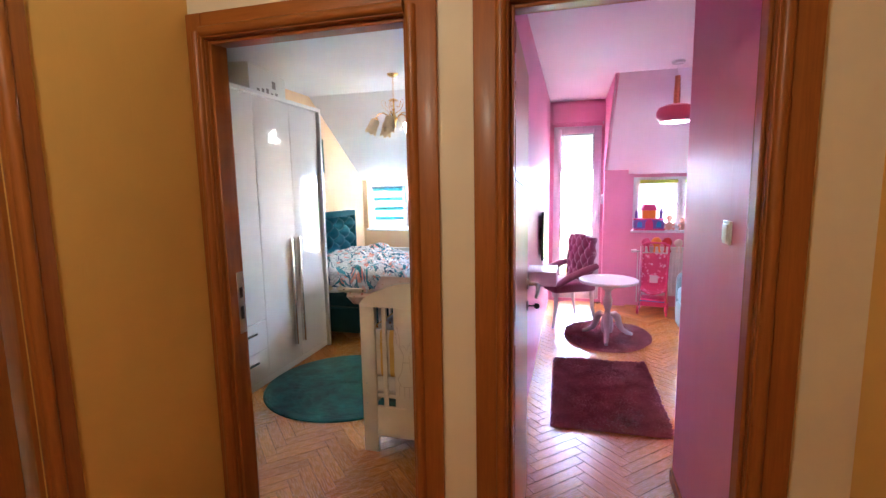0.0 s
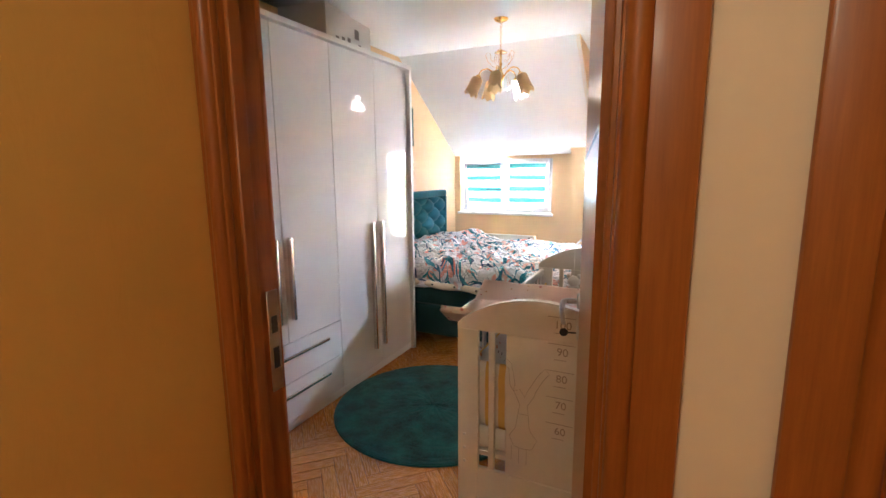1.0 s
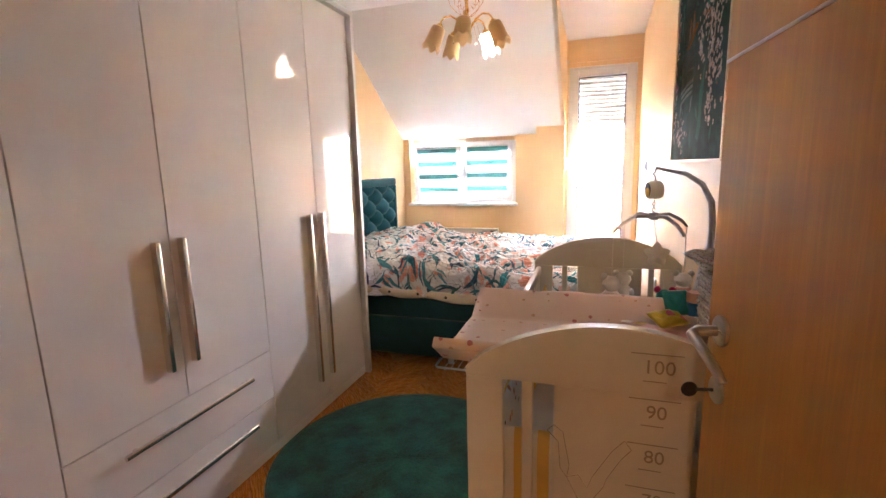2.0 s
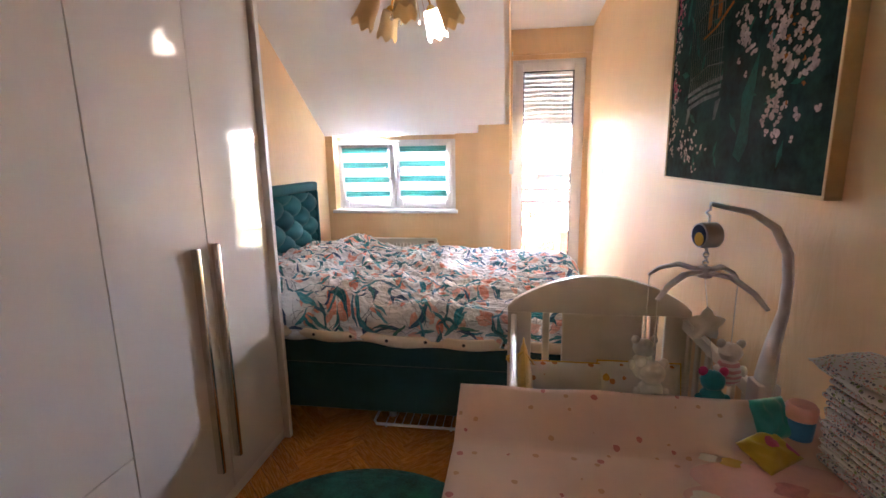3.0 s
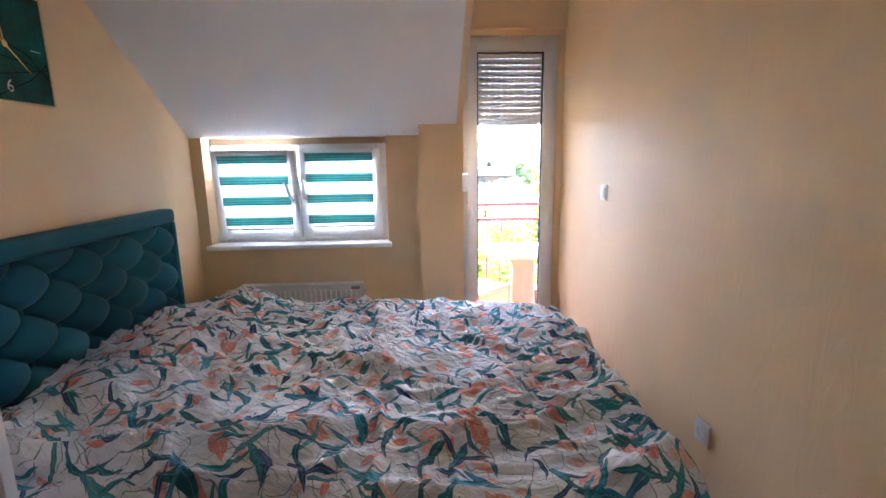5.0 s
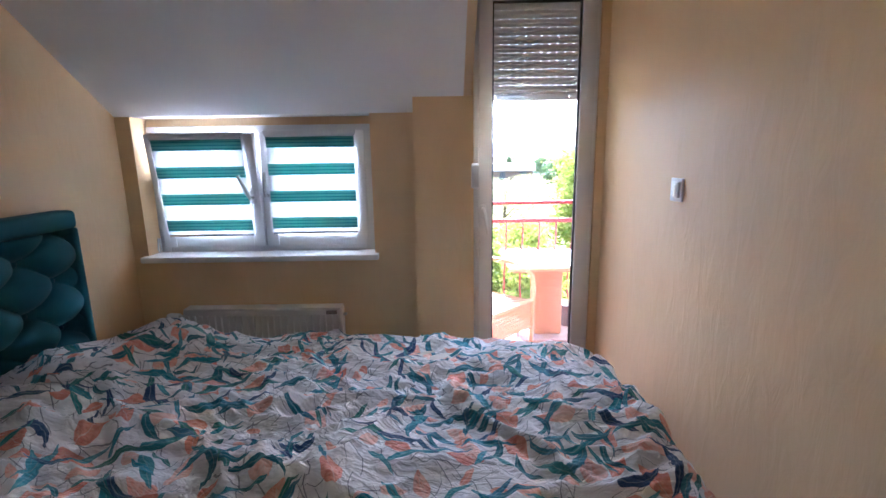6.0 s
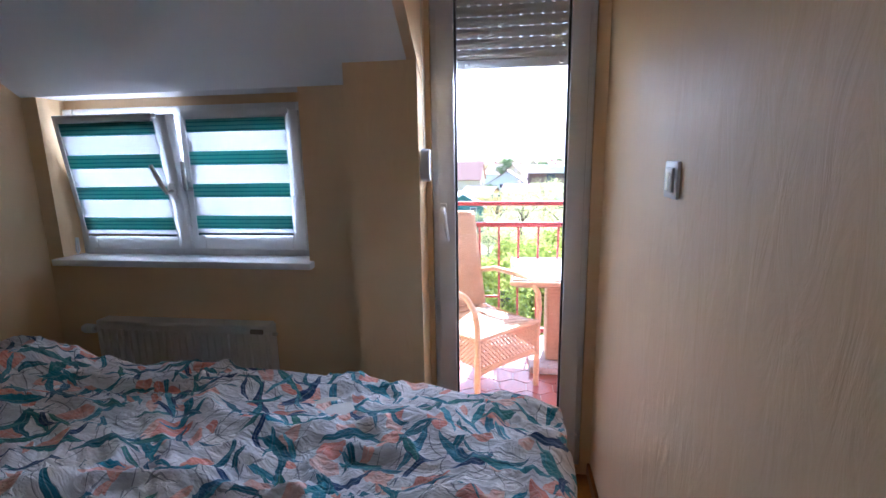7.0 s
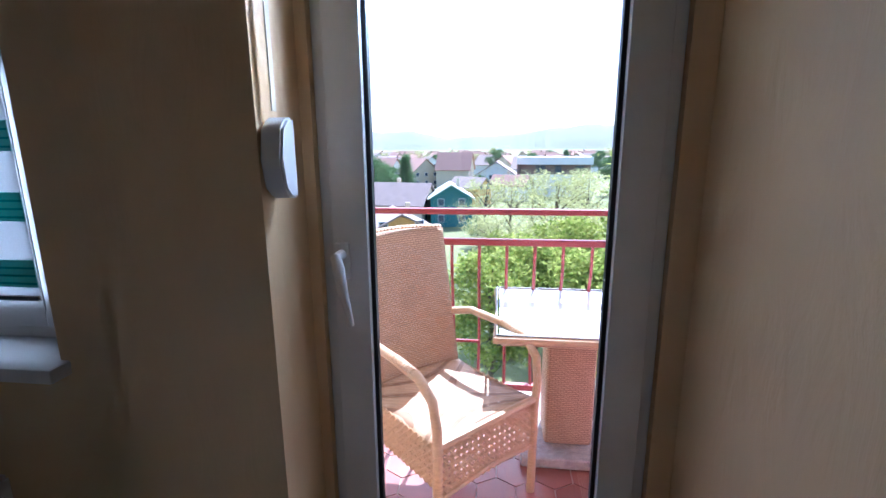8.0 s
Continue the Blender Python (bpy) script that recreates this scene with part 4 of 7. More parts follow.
def strap_winder(x, y, side, col):
    w = thing("shutter_strap_winder", pose(x, y, 1.355), "white plastic shutter strap winder on the reveal", "strap winder", "strap winders")
    bm = prism(B(), [(0.012, -0.062), (0.012, 0.062), (-0.012, 0.060), (-0.03, 0.045), (-0.04, 0.0), (-0.03, -0.045), (-0.012, -0.060)], -0.013, 0.022, "x")
    bmesh.ops.bevel(bm, geom=list(bm.edges), offset=0.004, segments=2, affect="EDGES")
    part("body", bm, PVC, w)
    part("strap", box(B(), -0.001, 0.001, -0.014, -0.001, 0.07, 0.96), SHEET, w, "cream woven strap", smooth=0)
    part("slot_plate", box(B(), -0.006, 0.006, -0.02, 0.0, 0.94, 0.975, 0.002), PVC, w)
    return w


strap_winder(-1.014, 5.845, -1, PAINT)
strap_winder(0.525, 5.945, 1, PINK_PAINT)


def light_switch(name, m, label):
    s = thing(name, m, label, "switch" if "switch" in name else "socket")
    part("plate", box(B(), -0.041, 0.041, -0.008, 0.0, -0.041, 0.041, 0.003, 2), PVC, s)
    return s


s = light_switch("light_switch", pose(XR, 5.184, 1.326, rz=-90), "white light switch on the cream wall beside the balcony door")
part("rocker", box(B(), -0.026, 0.026, -0.014, -0.006, -0.028, 0.028, 0.004, 2), PVC, s)
part("rocker_mark", box(B(), -0.004, 0.004, -0.0155, -0.0135, -0.022, 0.016), STEEL, s, "grey mark")
s = light_switch("light_switch", pose(0.69, 1.44, 1.36, rz=-90), "white light switch on the pink wall")
part("rocker", box(B(), -0.028, 0.028, -0.014, -0.006, -0.03, 0.03, 0.004, 2), PVC, s)
s = light_switch("wall_socket", pose(XR, 4.19, 0.573, rz=-90), "white wall socket low on the cream wall")
part("well", lathe(B(), [(0.026, 0.001), (0.024, 0.010), (0.020, 0.011), (0.019, 0.004), (0.0, 0.004)], 24, m=Matrix.Rotation(radians(90), 4, "X")), PVC, s)
# Two black pegs imitate the shade inside the socket's pin holes.
bm = B()
for x in (-0.0095, 0.0095):
    tube(bm, [(x, -0.003, 0), (x, -0.006, 0)], 0.003, 8)
part("pin_hole", bm, BLACK, s, "two black pegs for the shade in the pin holes")


def radiator(m, length, height, label):
    r = thing("radiator", m, label, "radiator", "radiators")
    part("panel", box(B(), 0, length, -0.045, -0.036, 0, height, 0.004, 2), RADIATOR, r)
    n = int(length / 0.0335)
    for i in range(n):
        x = 0.018 + i * (length - 0.036) / (n - 1)
        bm = prism(B(), [(x - 0.009, -0.045), (x - 0.005, -0.053), (x + 0.005, -0.053), (x + 0.009, -0.045)], 0.03, height - 0.03, "z")
        part("flute", bm, RADIATOR, r, smooth=0)
    part("top_grille", box(B(), 0, length, -0.050, 0.02, height - 0.004, height + 0.010, 0.003), RADIATOR, r)
    for x in (-0.004, length):
        part("side_cover", box(B(), x, x + 0.004, -0.045, 0.02, 0.01, height), RADIATOR, r, smooth=0)
    part("rear_panel", box(B(), 0, length, 0.005, 0.015, 0, height), RADIATOR, r, smooth=0)
    part("maker_plate", box(B(), length - 0.075, length - 0.02, -0.0545, -0.0445, height - 0.026, height - 0.008), CARD_DARK, r, "small dark maker's plate")
    part("valve_head", lathe(B(), [(0.0, 0.0), (0.02, 0.002), (0.022, 0.05), (0.017, 0.062), (0.0, 0.064)], 16, m=Matrix.Translation((-0.045, -0.01, height - 0.045)) @ Matrix.Rotation(radians(-90), 4, "Y")), PVC, r, "white thermostat head")
    part("valve", tube(B(), [(-0.05, -0.01, height - 0.045), (0.0, -0.01, height - 0.045)], 0.011, 10), STEEL, r, "steel valve")
    part("pipe", tube(B(), [(-0.03, -0.01, height - 0.05), (-0.03, -0.01, -0.1)], 0.008, 8), RADIATOR, r)
    part("air_vent", tube(B(), [(length, -0.01, height - 0.04), (length + 0.022, -0.01, height - 0.04)], 0.008, 8), STEEL, r)
    return r


radiator(pose(-2.522, 5.878, 0.11), 0.815, 0.575, "white steel panel radiator under the bedroom window")
radiator(pose(1.0, 5.875, 0.15), 0.86, 0.60, "white steel panel radiator under the playroom window")

# ---- bedroom ----
def wardrobe():
    w = thing("wardrobe", pose(0, 0, 0), "tall white high-gloss wardrobe with long steel bar handles", "wardrobe")
    xf, y0, y1, h = -2.165, 1.29, 3.66, 2.265
    part("carcass", box(B(), -2.76, xf - 0.024, y0, y1 - 0.03, 0.0, h - 0.02), CARCASS, w, smooth=0)
    part("top_panel", box(B(), -2.76, xf + 0.03, y0, y1, h - 0.012, h + 0.018, 0.002), CARCASS, w)
    part("end_panel", box(B(), -2.76, xf + 0.03, y1 - 0.03, y1, 0.0, h - 0.012, 0.002), CARCASS, w)
    edges = [3.625, 3.182, 2.71, 2.243, 1.79, 1.30]
    bars = [3.19, 3.10, 2.263, 2.183]
    for i in range(5):
        a, b = edges[i + 1] + 0.002, edges[i] - 0.002
        low = 0.525 if i in (2, 3) else 0.055
        door = part("door", box(B(), xf - 0.022, xf, a, b, low, h - 0.016, 0.0015), GLOSS, w, smooth=0)
        if i < 4:
            hy = bars[i] + (0.018 if i in (0, 2) else -0.012)
            hz0 = 0.19 if low < 0.1 else 0.655
            hd_bm = box(B(), xf - 0.001, xf + 0.020, hy - 0.007, hy + 0.007, hz0, 1.128)
            box(hd_bm, xf + 0.020, xf + 0.031, hy - 0.0095, hy + 0.0095, hz0, 1.128, 0.004, 2)
            part("handle", hd_bm, CHROME, door, "long brushed aluminium bar handle")
    for z0, z1, hz in ((0.055, 0.285, 0.217), (0.289, 0.521, 0.447)):
        dr = part("drawer_front", box(B(), xf - 0.022, xf, 1.792, 2.708, z0, z1, 0.0015), GLOSS, w, smooth=0)
        bm = tube(B(), [(xf + 0.022, 1.96, hz), (xf + 0.022, 2.56, hz)], 0.0075, 8, flat=1.5)
        box(bm, xf, xf + 0.02, 2.0, 2.01, hz - 0.004, hz + 0.004)
        box(bm, xf, xf + 0.02, 2.51, 2.52, hz - 0.004, hz + 0.004)
        part("handle", bm, CHROME, dr, "slim horizontal aluminium handle")
    part("plinth", box(B(), -2.7, xf - 0.004, y0, y1 - 0.03, 0.0, 0.052), CARCASS, w, smooth=0)
    bx = thing("cardboard_box", pose(-2.42, 3.03, 2.284, rz=8), "white printed cardboard box on top of the wardrobe", "box")
    part("carton", box(B(), -0.17, 0.17, -0.30, 0.30, 0, 0.215, 0.003), CARD, bx, smooth=0)
    part("flap", box(B(), -0.172, 0.172, -0.303, 0.0, 0.213, 0.218), CARD, bx, smooth=0)
    for k in range(5):
        part("print", box(B(), 0.1701, 0.1712, -0.19 + 0.075 * k, -0.15 + 0.075 * k, 0.03, 0.05 + 0.012 * (k % 3)), CARD_DARK, bx, "unreadable dark print", smooth=0)
    part("print", box(B(), 0.1701, 0.1712, 0.06, 0.12, 0.09, 0.15), CARD_DARK, bx, "unreadable dark print", smooth=0)


wardrobe()

BX0, BX1, BY0, BY1 = -2.69, -0.60, 3.82, 5.44


def bed():
    b = thing("bed", pose(0, 0, 0), "teal upholstered double box-spring bed with tufted headboard", "bed")
    part("lower_box", box(B(), BX0, BX1 - 0.03, BY0, BY1, 0.07, 0.337, 0.02, 3), TEAL_DARK, b, "dark teal lower base box")
    part("upper_box", box(B(), BX0, BX1 - 0.03, BY0 - 0.004, BY1, 0.344, 0.50, 0.02, 3), TEAL_DARK, b, "dark teal upper base box")
    part("mattress", box(B(), BX0 + 0.01, BX1 - 0.03, BY0 + 0.015, BY1 - 0.01, 0.50, 0.655, 0.04, 4), MATTRESS, b, "white mattress")
    for x in (BX0 + 0.15, -1.65, BX1 - 0.2):
        for y in (BY0 + 0.1, BY1 - 0.1):
            part("foot", tube(B(), [(x, y, 0), (x, y, 0.075)], 0.022, 12), PVC, b, "white round foot")
    hb = part("headboard_back", box(B(), XL + 0.004, BX0 - 0.074, BY0 + 0.02, 5.44, 0.0, 1.245, 0.012, 2), TEAL_VELVET, b, "smooth velvet headboard back")
    y0, y1, z0, z1, rim = BY0 + 0.02, 5.44, 0.45, 1.262, 0.075
    bm = box(B(), XL + 0.01, BX0 + 0.012, y0, y1, z1 - rim, z1, 0.02, 3)
    box(bm, XL + 0.01, BX0 + 0.010, y1 - rim * 0.45, y1, z0, z1 - rim + 0.004, 0.012, 3)
    box(bm, XL + 0.01, BX0 + 0.010, y0, y0 + rim * 0.45, z0, z1 - rim + 0.004, 0.012, 3)
    part("headboard_border", bm, TEAL_VELVET, b, "padded teal velvet border")

    def puff(u, v):
        y, z = y0 + rim * 0.4 + (y1 - y0 - rim * 0.8) * u, z0 + (z1 - rim - z0) * v
        p, q = (y - y0) / 0.30, (z1 - rim - z) / 0.20
        a, c = p + q, p - q
        fa, fc = abs(math.sin(math.pi * a)), abs(math.sin(math.pi * c))
        h = (fa * fc) ** 0.44
        na, nc = min(a % 1, 1 - a % 1), min(c % 1, 1 - c % 1)
        dip = math.exp(-((na * 5.5) ** 2 + (nc * 5.5) ** 2))
        sag = 0.003 * math.sin(math.pi * (a % 1)) * math.sin(math.pi * (c % 1))
        return Vector((BX0 - 0.046 + 0.064 * h - 0.026 * dip, y, z - sag))

    sheet_bm = B()
    sheet(sheet_bm, 230, 112, puff)
    part("headboard_tufting", sheet_bm, TEAL_VELVET, b, "diamond-tufted teal velvet", smooth=60)
    bm = B()
    for i in range(-1, 9):
        for j in range(0, 5):
            for o in (0.0, 0.5):
                y, z = y0 + (i + o) * 0.30, z1 - rim - (j + o) * 0.20
                if y0 + 0.05 < y < y1 - 0.05 and z0 < z < z1 - rim - 0.02:
                    part("button", blob(B(), (BX0 - 0.060, y, z), (0.012, 0.013, 0.013), 8), TEAL_VELVET, b, "covered tufting button")


bed()


def ridge(x, y, s):
    """Folds like those of crumpled cotton."""
    v = noise.noise(Vector((x * s, y * s, 0.3)))
    return max(0.0, 1 - abs(v) * 2.4) ** 1.6


def duvet_height(x, y):
    warp_x = 0.20 * noise.noise(Vector((x * 2.1, y * 2.1, 4.0)))
    warp_y = 0.20 * noise.noise(Vector((x * 2.1, y * 2.1, 9.0)))
    big = 0.035 * noise.noise(Vector((x * 1.3 + 5, y * 1.6, 0)))
    fold = 0.042 * ridge(x * 0.8 + warp_x, y * 1.5 + warp_y, 2.3) + 0.026 * ridge(x + warp_x * 1.5 + 7, y * 1.7 + warp_y * 1.5, 4.6)
    fine = 0.014 * ridge(x * 1.1 + warp_x * 2 + 3, y * 1.9 + warp_y * 2, 10.0) + 0.003 * ridge(x + warp_x * 2, y * 1.6 + warp_y * 3, 22.0)
    pillow = 0.085 * math.exp(-((x + 2.33) / 0.30) ** 2) * (0.75 + 0.25 * math.sin(y * 4.2)) * (1.0 if y > 3.9 else 0.7)
    heap = 0.05 * math.exp(-(((x + 2.26) / 0.13) ** 2 + ((y - 5.22) / 0.16) ** 2)) - 0.038 * math.exp(-(((y - 5.42) / 0.28) ** 2))
    mid = 0.045 * math.exp(-(((x + 1.75) / 0.4) ** 2 + ((y - 4.15) / 0.35) ** 2))
    corner = -0.07 * math.exp(-(((x + 0.6) / 0.22) ** 2 + ((y - 5.42) / 0.28) ** 2))
    return 0.690 + corner + big + fold + fine + pillow + heap + mid


def duvet():
    d = thing("duvet", pose(0, 0, 0), "rumpled white duvet with teal leaf and coral flower print", "duvet")
    x0, x1, y0, y1 = BX0 + 0.03, BX1 + 0.05, BY0 - 0.045, BY1 + 0.035
    drop_f, drop_n, r = 0.17, 0.115, 0.07

    def edge(t, lo, hi):
        """A coordinate past the edge turns down along a rounded shoulder."""
        if t < lo:
            e = lo - t
            return (lo - r * math.sin(min(e / r, math.pi / 2)) - 0.0, -r * (1 - math.cos(min(e / r, math.pi / 2))) - max(0, e - r * math.pi / 2))
        if t > hi:
            e = t - hi
            return (hi + r * math.sin(min(e / r, math.pi / 2)), -r * (1 - math.cos(min(e / r, math.pi / 2))) - max(0, e - r * math.pi / 2))
        return (t, 0.0)

    def f(u, v):
        sx = x0 + (x1 - r - x0 + r * 1.57 + drop_f) * u
        hem = drop_n * (0.85 + 0.35 * noise.noise(Vector((sx * 2.2, 1.5, 0))) + 0.25 * (sx - x0) / 2.0)
        hem_far = 0.12
        sy = (y0 + r - r * 1.57 - hem) + (y1 - y0 - 2 * r + 2 * r * 1.57 + hem + hem_far) * v
        px, dx = edge(sx, -99, x1 - r)
        py, dy = edge(sy, y0 + r, y1 - r)
        h = duvet_height(px, py)
        down = dx + dy
        k = min(1.0, -down / 0.10)
        flut = 0.016 * k * math.sin(sx * 17 + 2.0 * noise.noise(Vector((sx * 2, 0, 0)))) if dy < 0 else 0.016 * k * math.sin(sy * 15)
        if dy < 0 and sy < y0 + r:
            py -= abs(flut) + 0.012 * k
        elif dx < 0:
            px += abs(flut) + 0.008 * k
        return Vector((px, py, h * (1 - k) + 0.700 * k + down))

    bm = B()
    sheet(bm, 300, 260, f, (2.75, 2.45))
    top = part("cover", bm, FLORAL, d, smooth=180)
    solid = top.modifiers.new("thickness", "SOLIDIFY")
    solid.thickness, solid.offset = 0.012, -1
    # plain reverse that shows along the hem, with its buttons

    def hem_f(u, v):
        x = x0 + (x1 - 0.02 - x0) * u
        lift = 0.02 * noise.noise(Vector((x * 2.2, 1.5, 0)))
        z = 0.575 - 0.03 * (x - x0) / 2.0 + lift - v * (0.052 + 0.02 * noise.noise(Vector((x * 3, 4, 0))))
        return Vector((x, y0 - 0.022 + 0.012 * math.sin(x * 17) - 0.010 * math.sin(v * 3.1), z))

    bm = B()
    sheet(bm, 120, 6, hem_f)
    hem = part("hem", bm, SHEET, d, "plain cream hem of the duvet cover", smooth=180)
    solid = hem.modifiers.new("thickness", "SOLIDIFY")
    solid.thickness = 0.006
    for i in range(9):
        p = hem_f(0.12 + i * 0.095, 0.45)
        bm = lathe(B(), [(0.0, 0.0), (0.008, 0.0), (0.009, 0.003), (0.006, 0.005), (0.0, 0.004)], 12, m=Matrix.Translation(p + Vector((0, -0.004, 0))) @ Matrix.Rotation(radians(90), 4, "X"))
        part("button", bm, BLACK, d, "small dark snap button")


duvet()


def round_rug(name, x, y, r, material, label, pile, seed):
    """A round pile rug: a backing, a rounded edge and a surface of small tufts."""
    t = thing(name, pose(x, y, 0.0), label, "rug")
    nr, na = 46, 150
    rnd = random.Random(seed)
    bm = B()
    rings = []
    for i in range(1, nr + 1):
        f = i / nr
        rr = r * math.sin(f * math.pi / 2 * 0.98) / math.sin(math.pi / 2 * 0.98)
        ring = []
        for k in range(na):
            a = 2 * math.pi * k / na
            q = rr * (1 + (0.006 * noise.noise(Vector((math.cos(a) * 4, math.sin(a) * 4, seed))) if i == nr else 0))
            z = pile * min(1.0, (1 - f) * 14) * (0.72 + 0.28 * rnd.random()) + 0.002
            ring.append(bm.verts.new((q * math.cos(a), q * math.sin(a), z)))
        rings.append(ring)
    c = bm.verts.new((0, 0, pile))
    for k in range(na):
        bm.faces.new((c, rings[0][k], rings[0][(k + 1) % na]))
    for a, b in zip(rings, rings[1:]):
        for k in range(na):
            bm.faces.new((a[k], b[k], b[(k + 1) % na], a[(k + 1) % na]))
    part("carpet", bm, material, t, smooth=180)
    part("bound_edge", tube(B(), [(r * math.cos(2 * math.pi * k / 72), r * math.sin(2 * math.pi * k / 72), 0.006) for k in range(72)], 0.006, 6, True), material, t)
    return t


round_rug("round_rug", -1.536, 2.815, 0.62, TEAL_RUG, "round teal short-pile rug on the parquet", 0.012, 3)

CX0, CX1, CY0, CY1 = -0.995, -0.34, 1.975, 3.275


def crib_end(name, parent, y, marks):
    """An arched end board with narrow openings on both sides of a solid panel."""
    t, rail_z, low_z = 0.022, 0.872, 0.285
    end = part(name, B(), WHITE_WOOD, parent)
    for x0, x1 in ((CX0, CX0 + 0.088), (CX1 - 0.088, CX1)):
        part("post", box(B(), x0, x1, y, y + t, 0.0, rail_z, 0.004, 2), WHITE_WOOD, end)
    n = 28
    w = CX1 - CX0
    arch = [(CX0 + w * i / n, 0.892 + 0.125 * math.sin(math.pi * i / n) ** 0.75) for i in range(n + 1)]
    bm = prism(B(), [(CX1, rail_z)] + [(CX1, rail_z)][:0] + [(CX0, rail_z)] + arch, y - 0.004, y + t + 0.004, "y")
    bmesh.ops.bevel(bm, geom=[e for e in bm.edges if abs(e.verts[0].co.y - e.verts[1].co.y) < 1e-4], offset=0.005, segments=2, affect="EDGES")
    part("arched_top", bm, WHITE_WOOD, end)
    for x0 in (CX0 + 0.131, CX1 - 0.112 - 0.026):
        part("slat", box(B(), x0, x0 + 0.026, y + 0.003, y + t - 0.003, low_z, rail_z, 0.003), WHITE_WOOD, end)
    part("panel", box(B(), CX0 + 0.203, CX1 - 0.165, y + 0.003, y + t - 0.003, low_z - 0.0, rail_z, 0.003), WHITE_WOOD, end)
    part("bottom_board", box(B(), CX0 + 0.088, CX1 - 0.088, y + 0.002, y + t - 0.002, 0.10, low_z, 0.003), WHITE_WOOD, end)
    for z in (0.30, 0.36, 0.42):
        for x in (CX0 + 0.03, CX1 - 0.03):
            part("bolt", tube(B(), [(x, y - 0.003, z), (x, y + 0.002, z)], 0.006, 8), STEEL, end, "steel bolt head")
    if marks:
        for i, txt in enumerate(("100", "90", "80", "70", "60")):
            z = 0.937 - 0.104 * i
            x = CX0 + 0.415
            words("height_mark", txt, 0.042, pose(x, y - 0.0045 if z > rail_z else y + 0.0025, z, rx=90), PENCIL, end, 0.0003)
            for xa, xb, dz in ((-0.055, 0.045, 0.03), (-0.03, 0.015, -0.03)):
                f = y - 0.0048 if z + dz > rail_z else y + 0.0022
                part("height_line", box(B(), x + xa, x + xb, f - 0.0004, f + 0.0006, z + dz - 0.001, z + dz + 0.001), PENCIL, end, smooth=0)
        # outline drawing of a toy rabbit hanging its ears
        ox, oz, f = CX0 + 0.28, 0.66, y + 0.002

        def line(*pts):
            return tube(B(), [(ox + p[0], f, oz + p[1]) for p in pts], 0.0009, 5)
        drawing = line((-0.09, 0.10), (-0.075, 0.115), (-0.055, 0.10), (-0.04, 0.02), (-0.045, -0.01), (-0.02, -0.06), (-0.035, -0.16), (-0.06, -0.20), (-0.04, -0.24), (0.0, -0.245))
        dr = part("drawing", drawing, PENCIL, end, "thin pencil-like toy drawing")
        for pts in (((-0.09, 0.10), (-0.065, 0.075), (-0.06, 0.01), (-0.045, -0.01)), ((0.09, 0.08), (0.075, 0.10), (0.05, 0.07), (0.01, 0.0), (0.0, -0.03), (-0.02, 0.0), (-0.045, -0.01)), ((0.09, 0.08), (0.07, 0.055), (0.04, 0.0), (0.035, -0.02), (0.01, -0.06), (0.02, -0.16), (0.05, -0.20), (0.03, -0.24), (0.0, -0.245)), ((-0.05, -0.24), (-0.05, -0.30)), ((-0.02, -0.245), (-0.02, -0.31)), ((0.01, -0.245), (0.01, -0.31)), ((-0.02, -0.10), (0.012, -0.10))):
            part("stroke", line(*pts), PENCIL, dr)
    return end


def crib():
    c = thing("crib", pose(0, 0, 0), "white wooden baby crib with arched end boards", "crib")
    crib_end("foot_board", c, CY0, True)
    crib_end("head_board", c, CY1 - 0.022, False)
    for x in (CX0 + 0.012, CX1 - 0.012 - 0.02):
        side = part("top_rail", box(B(), x, x + 0.022, CY0 + 0.022, CY1 - 0.022, 0.825, 0.865, 0.006, 2), WHITE_WOOD, c)
        part("low_rail", box(B(), x, x + 0.022, CY0 + 0.022, CY1 - 0.022, 0.24, 0.28, 0.006, 2), WHITE_WOOD, side)
        n = 15
        for i in range(n):
            y = CY0 + 0.075 + i * (CY1 - CY0 - 0.15) / (n - 1)
            part("spindle", box(B(), x + 0.004, x + 0.018, y - 0.012, y + 0.012, 0.28, 0.825, 0.003), WHITE_WOOD, side)
    part("base_slats", box(B(), CX0 + 0.034, CX1 - 0.034, CY0 + 0.022, CY1 - 0.022, 0.33, 0.35), WHITE_WOOD, c, smooth=0)
    m = thing("crib_mattress", pose(0, 0, 0), "white cot mattress inside the crib", "mattress")
    part("pad", box(B(), CX0 + 0.037, CX1 - 0.037, CY0 + 0.026, CY1 - 0.026, 0.351, 0.45, 0.03, 4), MATTRESS, m)


crib()


def pad(name, m, w, d, h, material, label, category, trim=None):
    """A soft stuffed pad, w wide, d thick and h high."""
    t = thing(name, m, label, category)
    bm = B()
    for s in (1, -1):
        def f(u, v):
            x, z = (u - 0.5), (v - 0.5)
            edge = max(0.0, (1 - (2 * abs(x)) ** 4) * (1 - (2 * abs(z)) ** 4)) ** 0.5
            lump = 0.006 * noise.noise(Vector((x * 5, z * 5, s * 3 + w)))
            pinch = 1 - 0.05 * (1 - (2 * abs(x)) ** 2) * 0
            return Vector((x * w * pinch, s * (d * 0.5 * edge + lump * edge), (v) * h * pinch))
        sheet(bm, 18, 16, f)
    bmesh.ops.remove_doubles(bm, verts=bm.verts, dist=0.0008)
    part("stuffing", bm, material, t, smooth=180)
    if trim:
        pts = [(-w / 2, 0, 0), (w / 2, 0, 0), (w / 2, 0, h), (-w / 2, 0, h)]
        part("piping", tube(B(), pts, 0.004, 6, True), trim, t, "yellow piping")
    return t


